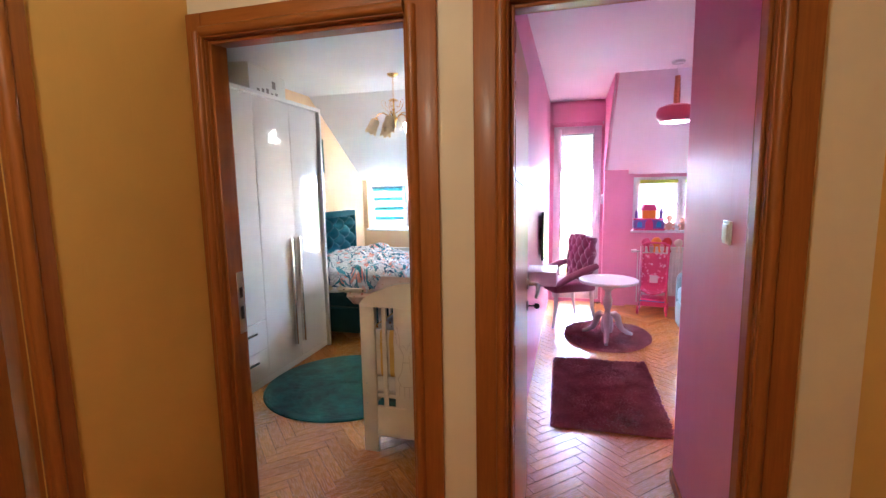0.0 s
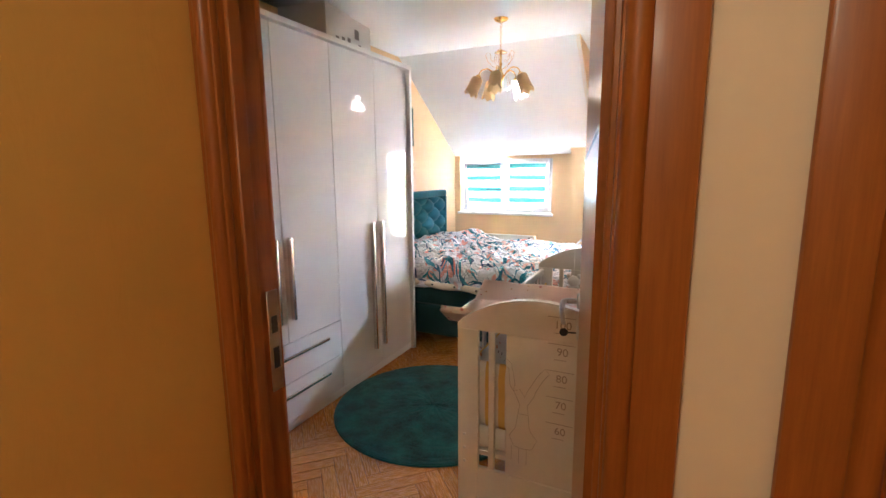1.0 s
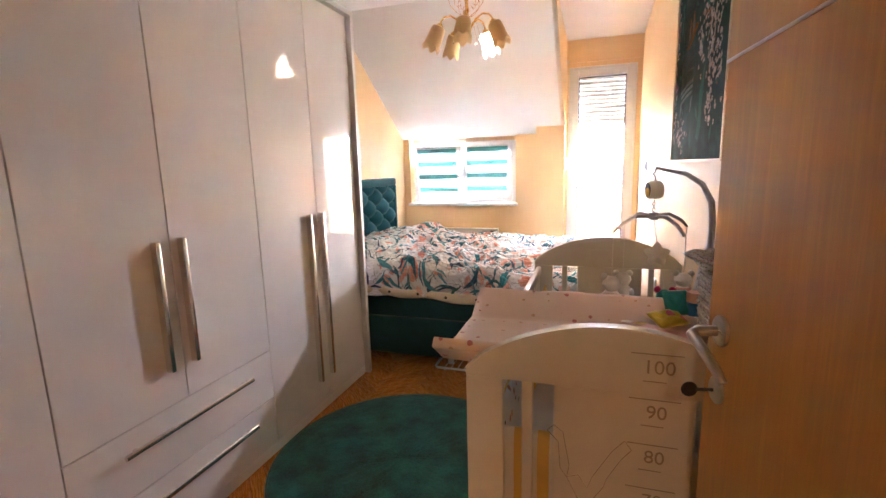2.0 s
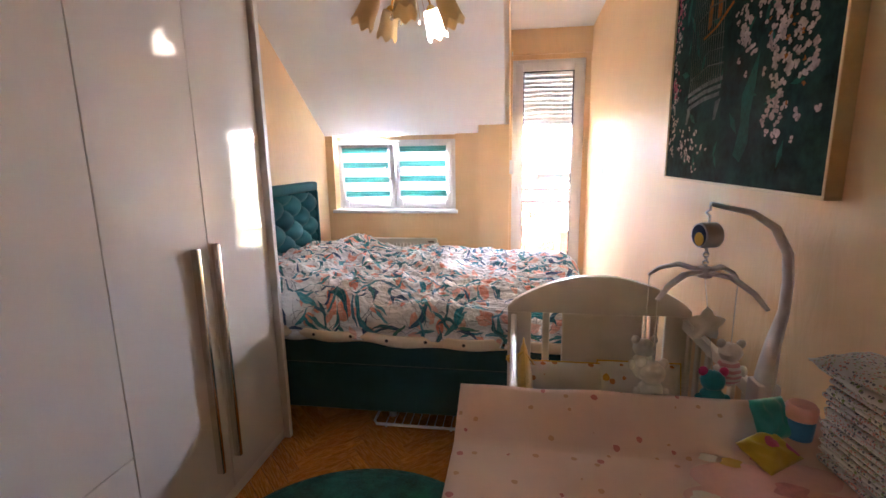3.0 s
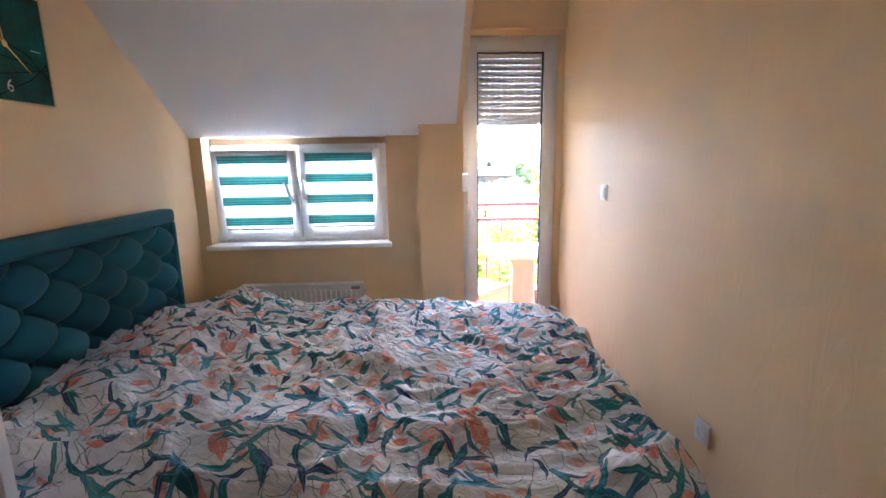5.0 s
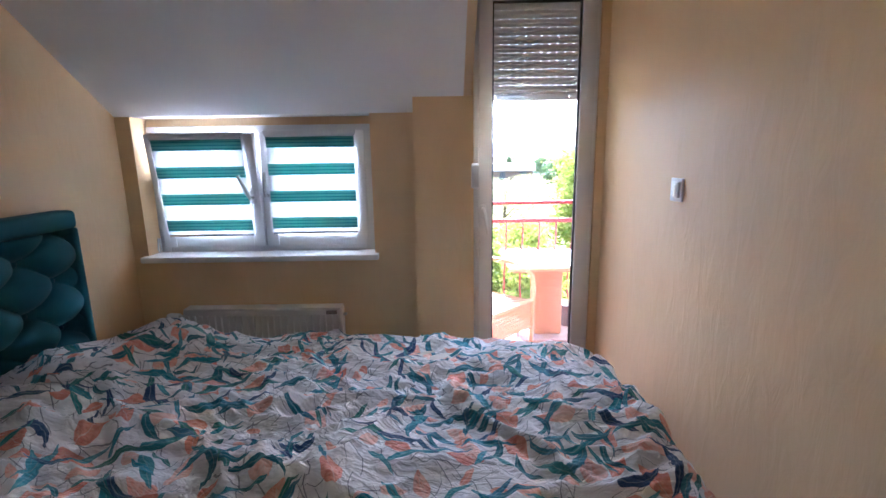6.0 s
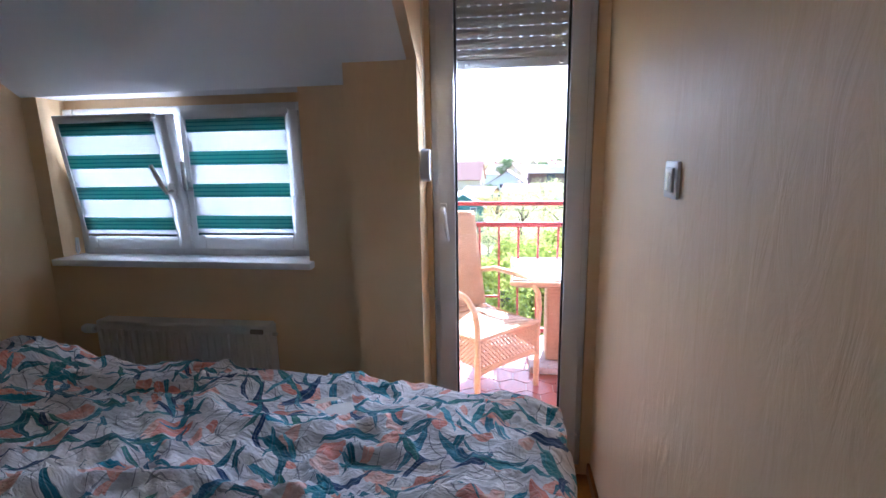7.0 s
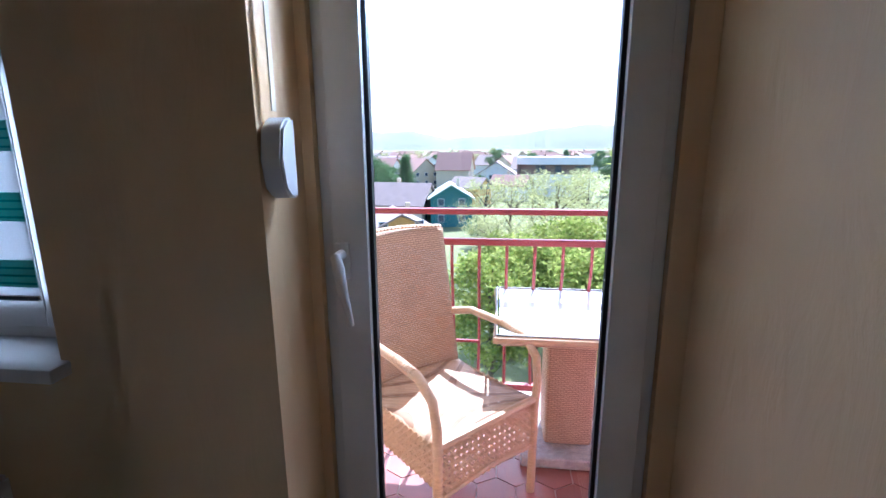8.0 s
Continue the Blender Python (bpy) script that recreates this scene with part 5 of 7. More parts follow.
pad("crib_bumper", pose(-0.83, 2.018, 0.452), 0.30, 0.035, 0.28, BUMPER, "yellow and white striped bumper pad inside the crib", "crib bumper")
pad("crib_bumper", pose(-0.53, 2.018, 0.452), 0.30, 0.035, 0.28, BUMPER, "yellow and white striped bumper pad inside the crib", "crib bumper")
pad("crib_bumper", pose(-0.945, 2.33, 0.452, rz=90), 0.5, 0.035, 0.28, BEES, "bee-print padded bumper tied to the crib side", "crib bumper", YELLOW)
pad("crib_bumper", pose(-0.935, 3.0, 0.452, rx=0, rz=90), 0.42, 0.05, 0.33, YELLOW, "yellow padded bumper tied to the crib side", "crib bumper", YELLOW)
pad("crib_pillow", pose(-0.80, 3.16, 0.45, rx=-14), 0.31, 0.10, 0.25, BEES, "white bee and rainbow print pillow with yellow piping", "pillow", YELLOW)
pad("crib_pillow", pose(-0.52, 3.17, 0.45, rx=-12), 0.29, 0.09, 0.26, BEES, "white bee and rainbow print pillow with yellow piping", "pillow", YELLOW)
tie = thing("bumper_tie", pose(CX0 + 0.02, 3.08, 0.76), "yellow fabric ribbon tied round the crib rail", "ribbon")
part("knot", blob(B(), (0, 0, 0), (0.022, 0.018, 0.018), 10, 0.3), YELLOW, tie)
bm = B()
tube(bm, [(0, 0, 0), (0.03, -0.01, -0.04), (0.02, -0.02, -0.13)], [0.012, 0.014, 0.004], 6, flat=0.4)
tube(bm, [(0, 0, 0), (0.04, 0.02, 0.02), (0.075, 0.0, -0.02), (0.03, 0.0, -0.01)], [0.008, 0.014, 0.012, 0.006], 6, flat=0.4)
part("tails", bm, YELLOW, tie)


def changing_mat():
    t = thing("changing_mat", pose(0, 0, 0), "pink printed vinyl changing mat laid across the crib top", "changing mat")
    x0, x1, y0, y1 = -1.092, -0.36, 2.03, 2.53

    def f(u, v):
        y = y0 + (y1 - y0) * v
        rise = (v - 0.75) / 0.25 if v > 0.5 else (0.17 - v) / 0.17
        lift = 0.066 * max(0.0, rise) ** 0.9
        return Vector((x0 + (x1 - x0) * u, y, 0.872 + lift + 0.004 * noise.noise(Vector((u * 6, v * 6, 2)))))

    bm = B()
    sheet(bm, 24, 48, f)
    ob = part("vinyl", bm, MAT_PVC, t, smooth=180)
    s = ob.modifiers.new("padding", "SOLIDIFY")
    s.thickness, s.offset = 0.026, 1
    # printed motif
    bm = B()
    rnd = random.Random(5)
    for k, (cx, cy, r) in enumerate(((-0.58, 2.30, 0.085), (-0.50, 2.24, 0.085), (-0.47, 2.33, 0.05), (-0.64, 2.25, 0.055))):
        ring = [bm.verts.new((cx + r * (1 + 0.1 * math.sin(3 * a)) * math.cos(a), cy + r * 0.7 * math.sin(a), 0.9028 + 0.0004 * k)) for a in (2 * math.pi * i / 24 for i in range(24))]
        bm.faces.new(ring)
    part("print", bm, MAT_PINK, t, "rose printed motif", smooth=0)
    for cx, cy, r, mat, lab in ((-0.605, 2.235, 0.032, YELLOW, "yellow printed motif"), (-0.585, 2.355, 0.018, YELLOW, "yellow printed motif"), (-0.665, 2.255, 0.022, PLUSH, "white printed motif"), (-0.62, 2.365, 0.016, PLUSH, "white printed motif"), (-0.52, 2.29, 0.026, MAT_ROSE, "deep rose printed motif"), (-0.685, 2.215, 0.014, MAT_ROSE, "deep rose printed motif"), (-0.525, 2.375, 0.02, MAT_ROSE, "deep rose printed motif")):
        bm = B()
        bm.faces.new([bm.verts.new((cx + r * (1 + 0.25 * math.sin(4 * a)) * math.cos(a), cy + r * 0.8 * math.sin(a), 0.9052)) for a in (2 * math.pi * i / 20 for i in range(20))])
        part("print", bm, mat, t, lab, smooth=0)


changing_mat()


def nappy_stack(x, y, n, tall, material, seed, rz):
    t = thing("nappy_stack", pose(x, y, 0.915, rz=rz), "tall stack of folded grey printed disposable nappies", "nappies", "nappy stacks")
    rnd = random.Random(seed)
    for i in range(n):
        z = i * tall / n
        dx, dy = rnd.uniform(-0.006, 0.006), rnd.uniform(-0.008, 0.008)
        bm = box(B(), -0.047 + dx, 0.047 + dx, -0.083 + dy, 0.085 + dy, z, z + tall / n * 0.96, tall / n * 0.46, 3)
        for v in bm.verts:
            v.co.z += 0.004 * noise.noise(Vector((v.co.x * 20, v.co.y * 20, i)))
        part("nappy", bm, material if (i + seed) % 5 else NAPPY_GREEN, t)
    return t


nappy_stack(-0.392, 2.285, 17, 0.17, NAPPY, 2, 5)
nappy_stack(-0.394, 2.105, 17, 0.178, NAPPY, 4, -4)
for k in range(2):
    pad("loose_nappy", pose(-0.40 + 0.02 * k, 2.23 - 0.03 * k, 1.092 + 0.022 * k, rx=-90, rz=20 * k), 0.12, 0.03, 0.17, NAPPY if k else NAPPY_GREEN, "folded nappy lying on top of the stack", "nappy")
wp = pad("wipes_packet", pose(-0.475, 2.425, 0.915, rx=-30, rz=20), 0.075, 0.025, 0.075, surf("turquoise_plastic_film", (0.03, 0.42, 0.42), 0.3), "turquoise and yellow plastic snack or wipes packet on the mat", "packet")
pad("wipes_packet", pose(-0.492, 2.355, 0.905, rx=-70, rz=35), 0.10, 0.022, 0.07, dotted("yellow_pink_film", (0.72, 0.52, 0.05), [(0.70, 0.12, 0.25)], 26.0, 0.4, 0.5, 0.3), "yellow and pink plastic packet on the changing mat", "packet")
pot = thing("cream_tub", pose(-0.432, 2.44, 0.915), "small orange and blue cosmetic tub", "tub")
part("tub", lathe(B(), [(0.022, 0), (0.024, 0.03), (0.023, 0.04), (0.0, 0.041)], 20), TOY_BLUE, pot)
part("lid", lathe(B(), [(0.025, 0.04), (0.026, 0.062), (0.022, 0.068), (0.0, 0.069)], 20), TOY_SKIN, pot, "orange lid")


def crib_mobile():
    """Arched arm clamped on the crib rail with a music drum and hanging plush toys."""
    t = thing("crib_mobile", pose(0, -0.022, 0.038), "grey-white crib mobile with music drum and hanging plush toys", "baby mobile")
    hx, hy = -0.53, 2.712
    arm = [(-0.378, 2.70, 0.80), (-0.378, 2.70, 0.89), (-0.37, 2.70, 0.97), (-0.356, 2.70, 1.05), (-0.354, 2.702, 1.12), (-0.360, 2.705, 1.185), (-0.39, 2.708, 1.243), (-0.44, 2.71, 1.277), (-0.50, 2.712, 1.290), (hx, hy, 1.298)]
    part("arm", tube(B(), arm, [0.036, 0.032, 0.024, 0.017, 0.0165, 0.0165, 0.015, 0.012, 0.009, 0.008], 12, flat=0.6), MOBILE, t)
    part("clamp", box(B(), -0.405, -0.352, 2.67, 2.73, 0.80, 0.875, 0.008, 2), MOBILE, t)
    part("hook", tube(B(), [(hx, hy, 1.296), (hx, hy, 1.285), (hx - 0.008, hy, 1.278), (hx, hy, 1.270), (hx, hy, 1.252)], 0.003, 6), MOBILE, t)
    m = Matrix.Translation((hx, hy, 1.225)) @ Matrix.Rotation(radians(-75), 4, "Z") @ Matrix.Rotation(radians(90), 4, "X") @ Matrix.Scale(0.78, 4)
    drum = part("music_drum", lathe(B(), [(0.0, -0.028), (0.033, -0.028), (0.038, -0.022), (0.038, 0.020), (0.036, 0.028), (0.0, 0.028)], 28, m=m), MOBILE, t, "round plastic music drum")
    part("picture_disc", lathe(B(), [(0.0, 0.0285), (0.032, 0.0285), (0.032, 0.030), (0.0, 0.031)], 28, m=m), surf("navy_print", (0.02, 0.05, 0.14), 0.4), drum, "dark blue printed disc")
    bm = lathe(B(), [(0.0, 0.031), (0.020, 0.031), (0.020, 0.0325), (0.0, 0.0325)], 20, m=m @ Matrix.Translation((0.006, -0.010, 0)))
    part("print", bm, YELLOW, drum, "yellow print")
    bm = B()
    for i in range(5):
        z = 1.189 - 0.010 * i
        tube(bm, arc((hx, hy, z), 0.006, 0, 330, 8, "xz" if i % 2 else "yz"), 0.0018, 5)
    part("chain", bm, STEEL, t)
    hub = (hx, hy, 1.137)
    part("hub", lathe(B(), [(0.0, -0.014), (0.016, -0.012), (0.019, 0.0), (0.016, 0.012), (0.0, 0.014)], 14, hub), MOBILE, t)
    ends = []
    for dx, dy in ((-0.128, -0.092), (0.074, -0.142), (-0.08, 0.153), (0.12, 0.10)):
        e = (hx + dx, hy + dy, 1.092)
        ends.append(e)
        part("spoke", tube(B(), [hub, (hx + dx * 0.45, hy + dy * 0.45, 1.140), (hx + dx * 0.8, hy + dy * 0.8, 1.118), e], [0.009, 0.010, 0.008, 0.006], 8, flat=0.6), MOBILE, t)
    part("string", tube(B(), [hub, (hx + 0.018, hy + 0.007, 1.04)], 0.0012, 4), PLUSH, t)
    # star
    bm = B()
    for s in (1, -1):
        c = bm.verts.new((hx + 0.018, hy + 0.007 + s * 0.018, 1.005))
        ring = []
        for i in range(20):
            a = 2 * math.pi * i / 20 + math.pi / 2
            q = 0.045 * (0.62 + 0.38 * math.cos(2.5 * (a - math.pi / 2)) ** 2)
            ring.append(bm.verts.new((hx + 0.018 + q * math.cos(a), hy + 0.007, 1.005 + q * math.sin(a))))
        for i in range(20):
            bm.faces.new((c, ring[i], ring[(i + 1) % 20]))
    bmesh.ops.remove_doubles(bm, verts=bm.verts, dist=0.0005)
    part("plush_star", bm, PLUSH, t, "white plush star", smooth=60)
    toys = ((PLUSH, 0.89, 0), (PLUSH_TEAL, 0.825, 3), (PLUSH, 0.85, 2), (PLUSH_PINK, 0.87, 1))
    for e, (mat, z, k) in zip(ends, toys):
        top = e
        if k == 3:
            top, e = hub, (-0.478, 2.735, 1.092)
        part("string", tube(B(), [top, (e[0], e[1], z + 0.04)], 0.0012, 4), PLUSH, t)
        toy = part("plush_toy", blob(B(), (e[0], e[1], z - 0.025), (0.032, 0.026, 0.042), 12, 0.2, k), mat, t, "small hanging plush toy")
        part("head", blob(B(), (e[0], e[1], z + 0.028), (0.030, 0.027, 0.027), 12, 0.15, k + 5), PLUSH if k < 3 else PLUSH_TEAL, toy)
        for s in (-1, 1):
            part("ear", blob(B(), (e[0] + s * 0.024, e[1], z + 0.052), (0.012, 0.008, 0.013), 8), PLUSH if k < 3 else TOY_PINK, toy)
            part("paw", blob(B(), (e[0] + s * 0.032, e[1] - 0.008, z - 0.02), (0.011, 0.012, 0.016), 8), PLUSH if k < 3 else PLUSH_TEAL, toy)


crib_mobile()


def chandelier():
    cx, cy = -1.485, 3.885
    t = thing("chandelier", pose(cx, cy, 0), "brass chandelier with five frosted tulip shades, one lit", "chandelier")
    part("ceiling_rose", lathe(B(), [(0.0, 2.575), (0.02, 2.572), (0.045, 2.585), (0.055, 2.60), (0.0, 2.60)], 24), BRASS, t)
    bm = B()
    for i in range(12):
        z = 2.565 - 0.0155 * i
        tube(bm, arc((0, 0, z), 0.008, 0, 360, 10, "xz" if i % 2 else "yz")[:-1], 0.0018, 5, True)
    part("chain", bm, BRASS, t, "brass chain")
    part("canopy_disc", lathe(B(), [(0.0, 2.385), (0.012, 2.38), (0.045, 2.362), (0.05, 2.356), (0.01, 2.352), (0.0, 2.352)], 24), BRASS, t)
    part("stem", lathe(B(), [(0.009, 2.352), (0.009, 2.29), (0.014, 2.28), (0.009, 2.262), (0.012, 2.235), (0.02, 2.22), (0.03, 2.19), (0.026, 2.165), (0.014, 2.15), (0.016, 2.12), (0.005, 2.10), (0.0, 2.095)], 18), BRASS, t)
    for i in range(5):
        a = radians(-10 + 72 * i)
        d = Vector((math.cos(a), math.sin(a), 0))
        arm = [d * r + Vector((0, 0, z)) for r, z in ((0.02, 2.17), (0.055, 2.22), (0.10, 2.245), (0.14, 2.235), (0.16, 2.212), (0.167, 2.188))]
        ob = part("arm", tube(B(), arm, 0.0055, 8), BRASS, t)
        tip = arm[-1]
        tilt = Matrix.Translation(tip) @ Matrix.Rotation(radians(-25), 4, Vector((0, 0, 1)).cross(d)) @ Matrix.Rotation(math.pi, 4, "X")
        part("cup", lathe(B(), [(0.0, -0.012), (0.012, -0.012), (0.024, 0.002), (0.026, 0.014), (0.0, 0.014)], 16, m=tilt), BRASS, ob)
        lit = i == 1
        bm = lathe(B(), [(0.030, 0.008), (0.040, 0.014), (0.044, 0.035), (0.046, 0.080), (0.049, 0.118), (0.054, 0.141), (0.050, 0.140), (0.045, 0.116), (0.042, 0.080), (0.040, 0.038), (0.036, 0.018), (0.028, 0.012)], 28, m=tilt, wave=lambda q, z: 0.008 * math.sin(6 * q) * max(0, (z - 0.1) / 0.025))
        part("shade", bm, SHADE_LIT if lit else SHADE, ob, "lit glowing glass shade" if lit else "cream frosted glass shade")
        loop = [d * r + Vector((0, 0, z)) for r, z in ((0.015, 2.24), (0.06, 2.262), (0.10, 2.30), (0.115, 2.345), (0.095, 2.365), (0.075, 2.345), (0.075, 2.31), (0.055, 2.295), (0.035, 2.31))]
        part("scroll", tube(B(), loop, 0.0018, 5), BRASS, t, "thin curled brass wire")
        part("crystal", blob(B(), tuple(d * 0.085 + Vector((0, 0, 2.10))), (0.011, 0.011, 0.012), 8), GLASS, t, "clear glass drop")
        part("crystal_wire", tube(B(), [d * 0.06 + Vector((0, 0, 2.20)), d * 0.085 + Vector((0, 0, 2.11))], 0.001, 4), BRASS, t)


chandelier()


def flat_shape(bm, pts, y):
    bm.faces.new([bm.verts.new((p[0], y, p[1])) for p in pts])


def flowers_on(bm, rnd, cx, cz, spread, n, size, y):
    for i in range(n):
        x, z = cx + rnd.gauss(0, spread[0]), cz + rnd.gauss(0, spread[1])
        for k in range(rnd.randint(3, 5)):
            a, r = rnd.uniform(0, 6.28), size * rnd.uniform(0.5, 1.0)
            px, pz = x + r * 0.8 * math.cos(a), z + r * 0.8 * math.sin(a)
            flat_shape(bm, [(px + r * 0.75 * (1 + 0.25 * rnd.random()) * math.cos(2 * math.pi * j / 8), pz + r * 0.55 * (1 + 0.3 * rnd.random()) * math.sin(2 * math.pi * j / 8)) for j in range(8)], y - 0.0002 * (i % 7) - 0.00005 * k)


def painting():
    """Local x runs along the wall, y out of it."""
    w, h, t = 0.945, 1.10, 0.034
    p = thing("framed_painting", pose(XR - 0.001, 3.085, 1.903, rz=-90) @ Matrix.Diagonal((1.09, 1, 1, 1)), "large dark green floral birdcage painting in pale gold frame", "painting")
    part("canvas", box(B(), -w / 2 + 0.006, w / 2 - 0.006, -t + 0.006, -0.004, -h / 2 + 0.006, h / 2 - 0.006), ART_GREEN, p, smooth=0)
    bm = B()
    for b in ((-w / 2, w / 2, -h / 2, -h / 2 + 0.008), (-w / 2, w / 2, h / 2 - 0.008, h / 2), (-w / 2, -w / 2 + 0.008, -h / 2 + 0.008, h / 2 - 0.008), (w / 2 - 0.008, w / 2, -h / 2 + 0.008, h / 2 - 0.008)):
        box(bm, b[0], b[1], -t, 0.0, b[2], b[3], 0.001)
    part("frame", bm, GOLD_FRAME, p, "slim pale gold tray frame", smooth=0)
    y = -t + 0.0052
    rnd = random.Random(11)
    bm = B()
    flat_shape(bm, [(0.075, -0.46), (0.10, -0.38), (0.095, -0.30), (0.135, -0.24), (0.165, -0.20), (0.16, -0.28), (0.145, -0.36), (0.15, -0.43), (0.115, -0.48)], y)
    for k in range(70):
        cx, cz, a, q = rnd.uniform(-0.40, 0.40), rnd.uniform(-0.50, 0.48), rnd.uniform(0, 6.28), rnd.uniform(0.02, 0.045)
        dx, dz = math.cos(a) * q, math.sin(a) * q
        flat_shape(bm, [(cx - dx, cz - dz), (cx - dz * 0.3, cz + dx * 0.3), (cx + dx, cz + dz), (cx + dz * 0.3, cz - dx * 0.3)], y + 0.0001 - 0.000004 * k)
    part("leaf_stroke", bm, ART_EMERALD, p, "emerald painted leaves", smooth=0, kind="stuff")
    # cage
    for k in range(15):
        x = -0.28 + 0.0165 * k
        part("cage_bar", tube(B(), [(x, y, -0.24), (x - 0.01, y, 0.0), (x * 0.8 - 0.02, y, 0.30), (-0.15 + (x + 0.15) * 0.3, y, 0.46)], 0.0012, 4), ART_GREY, p, smooth=0)
    for k in range(13):
        z = -0.20 + 0.045 * k
        part("cage_ring", tube(B(), [(-0.28 + 0.006 * k, y, z), (-0.14, y, z + 0.022), (-0.035 - 0.006 * k, y, z + 0.012)], 0.0013 + 0.0012 * (k % 4 == 0), 4), ART_GREY, p, smooth=0)
    bm = B()
    for k in range(3):
        z = -0.245 - 0.022 * k
        flat_shape(bm, [(-0.29 + 0.008 * k, z), (-0.16, z + 0.017), (-0.03 - 0.008 * k, z + 0.02), (-0.03 - 0.008 * k, z + 0.008), (-0.16, z + 0.003), (-0.29 + 0.008 * k, z - 0.014)], y - 0.0004)
    for x in (-0.275, -0.055):
        flat_shape(bm, [(x - 0.012, -0.295), (x + 0.022, -0.29), (x + 0.008, -0.325), (x - 0.004, -0.35), (x - 0.022, -0.352)], y - 0.0005)
    part("cage_foot", bm, ART_FOOT, p, "pale painted cage base", smooth=0)
    for cx, cz in ((-0.155, -0.01), (-0.09, 0.005)):
        bm = B()
        flat_shape(bm, [(cx - 0.012, cz - 0.055), (cx + 0.010, cz - 0.05), (cx + 0.018, cz), (cx + 0.012, cz + 0.03), (cx - 0.002, cz + 0.037), (cx - 0.012, cz + 0.01)], y - 0.0005)
        part("orange_stroke", bm, ART_ORANGE, p, "orange painted shape", smooth=0)
    bm = B()
    tube(bm, [(-0.19, y, -0.085), (-0.1, y, -0.07), (-0.005, y, -0.03)], 0.004, 4)
    part("painted_perch", bm, ART_ORANGE, p, "orange painted perch", smooth=0)
    bm = B()
    flowers_on(bm, rnd, 0.21, 0.05, (0.06, 0.06), 26, 0.0085, y - 0.0030)
    flowers_on(bm, rnd, 0.30, -0.20, (0.05, 0.10), 14, 0.0055, y - 0.0030)
    part("orange_petal", bm, ART_ORANGE, p, "orange painted petals", smooth=0, kind="stuff")
    bm = B()
    clusters = ((-0.42, 0.0, (0.018, 0.20), 42), (-0.41, -0.34, (0.02, 0.08), 22), (-0.26, -0.44, (0.055, 0.04), 30), (0.075, -0.12, (0.024, 0.045), 24), (0.17, 0.0, (0.05, 0.06), 34), (0.25, -0.12, (0.035, 0.07), 48), (0.27, -0.30, (0.03, 0.07), 38), (0.35, -0.06, (0.03, 0.09), 34), (0.36, -0.26, (0.025, 0.04), 12), (0.30, 0.25, (0.09, 0.12), 44), (-0.34, 0.36, (0.06, 0.08), 20))
    for cx, cz, sp, n in clusters:
        flowers_on(bm, rnd, cx, cz, sp, int(n * 1.4), 0.0095 if cx > 0.0 else 0.0075, y - 0.0006)
    for v in bm.verts:
        v.co.x, v.co.z = max(-0.458, min(0.458, v.co.x)), max(-0.536, min(0.536, v.co.z))
    part("white_blossom", bm, ART_WHITE, p, "blush white painted blossom", smooth=0)
    bm = B()
    for cx, cz, sp, n in ((-0.42, 0.05, (0.015, 0.06), 12), (-0.41, -0.20, (0.02, 0.03), 8), (0.20, 0.14, (0.06, 0.05), 14), (0.33, 0.02, (0.03, 0.04), 8)):
        flowers_on(bm, rnd, cx, cz, sp, n * 2, 0.008, y - 0.0022)
    for v in bm.verts:
        v.co.x, v.co.z = max(-0.458, min(0.458, v.co.x)), max(-0.536, min(0.536, v.co.z))
    part("pink_blossom", bm, ART_PINK, p, "magenta painted blossom", smooth=0)


painting()


def wall_clock():
    """Local x runs along the west wall, y towards it."""
    c = thing("wall_clock", pose(XL + 0.001, 4.59, 1.938, rz=90), "square green marbled wall clock with gold hands and rim", "clock")
    w = 0.40
    part("face", box(B(), -w / 2 + 0.004, w / 2 - 0.004, -0.022, -0.002, -w / 2 + 0.004, w / 2 - 0.004), surf("green_marble_print", (0.004, 0.070, 0.056), 0.5, var=0.95, scale=9, fine=25, bump=0.0, spec=0.2), c, "dark green marbled face", smooth=0)
    bm = B()
    for b in ((-w / 2, w / 2, -w / 2, -w / 2 + 0.005), (-w / 2, w / 2, w / 2 - 0.005, w / 2), (-w / 2, -w / 2 + 0.005, -w / 2, w / 2), (w / 2 - 0.005, w / 2, -w / 2, w / 2)):
        box(bm, b[0], b[1], -0.026, 0.0, b[2], b[3])
    part("rim", bm, GOLD_FRAME, c, "thin gold rim", smooth=0)
    y = -0.0245
    part("hour_hand", tube(B(), [(0, y, 0.0), (-0.004, y, 0.075)], [0.004, 0.002], 6), BRASS, c, "gold hour hand")
    part("minute_hand", tube(B(), [(-0.02, y, 0.02), (0.10, y, -0.085)], [0.004, 0.002], 6), BRASS, c, "gold minute hand")
    part("hub", lathe(B(), [(0.012, 0), (0.012, 0.004), (0, 0.005)], 14, m=Matrix.Translation((0, y, 0)) @ Matrix.Rotation(radians(90), 4, "X")), BRASS, c)
    words("numeral", "12", 0.062, pose(-0.02, -0.0225, 0.15, rx=90), CARD, c)
    words("numeral", "6", 0.062, pose(0.0, -0.0225, -0.145, rx=90), CARD, c)
    part("tick", box(box(B(), 0.12, 0.165, -0.0228, -0.0218, -0.0015, 0.0015), -0.165, -0.12, -0.0228, -0.0218, -0.0015, 0.0015), CARD, c, smooth=0)
    bm = B()
    for k in range(4):
        tube(bm, [(-0.19, -0.0222, 0.1 - 0.08 * k), (-0.05, -0.0222, 0.03 - 0.07 * k), (0.1, -0.0222, -0.02 - 0.03 * k), (0.19, -0.0222, -0.1 + 0.02 * k)], 0.0022, 4)
    part("vein", bm, ART_BLACK, c, "black marbled veins")


wall_clock()

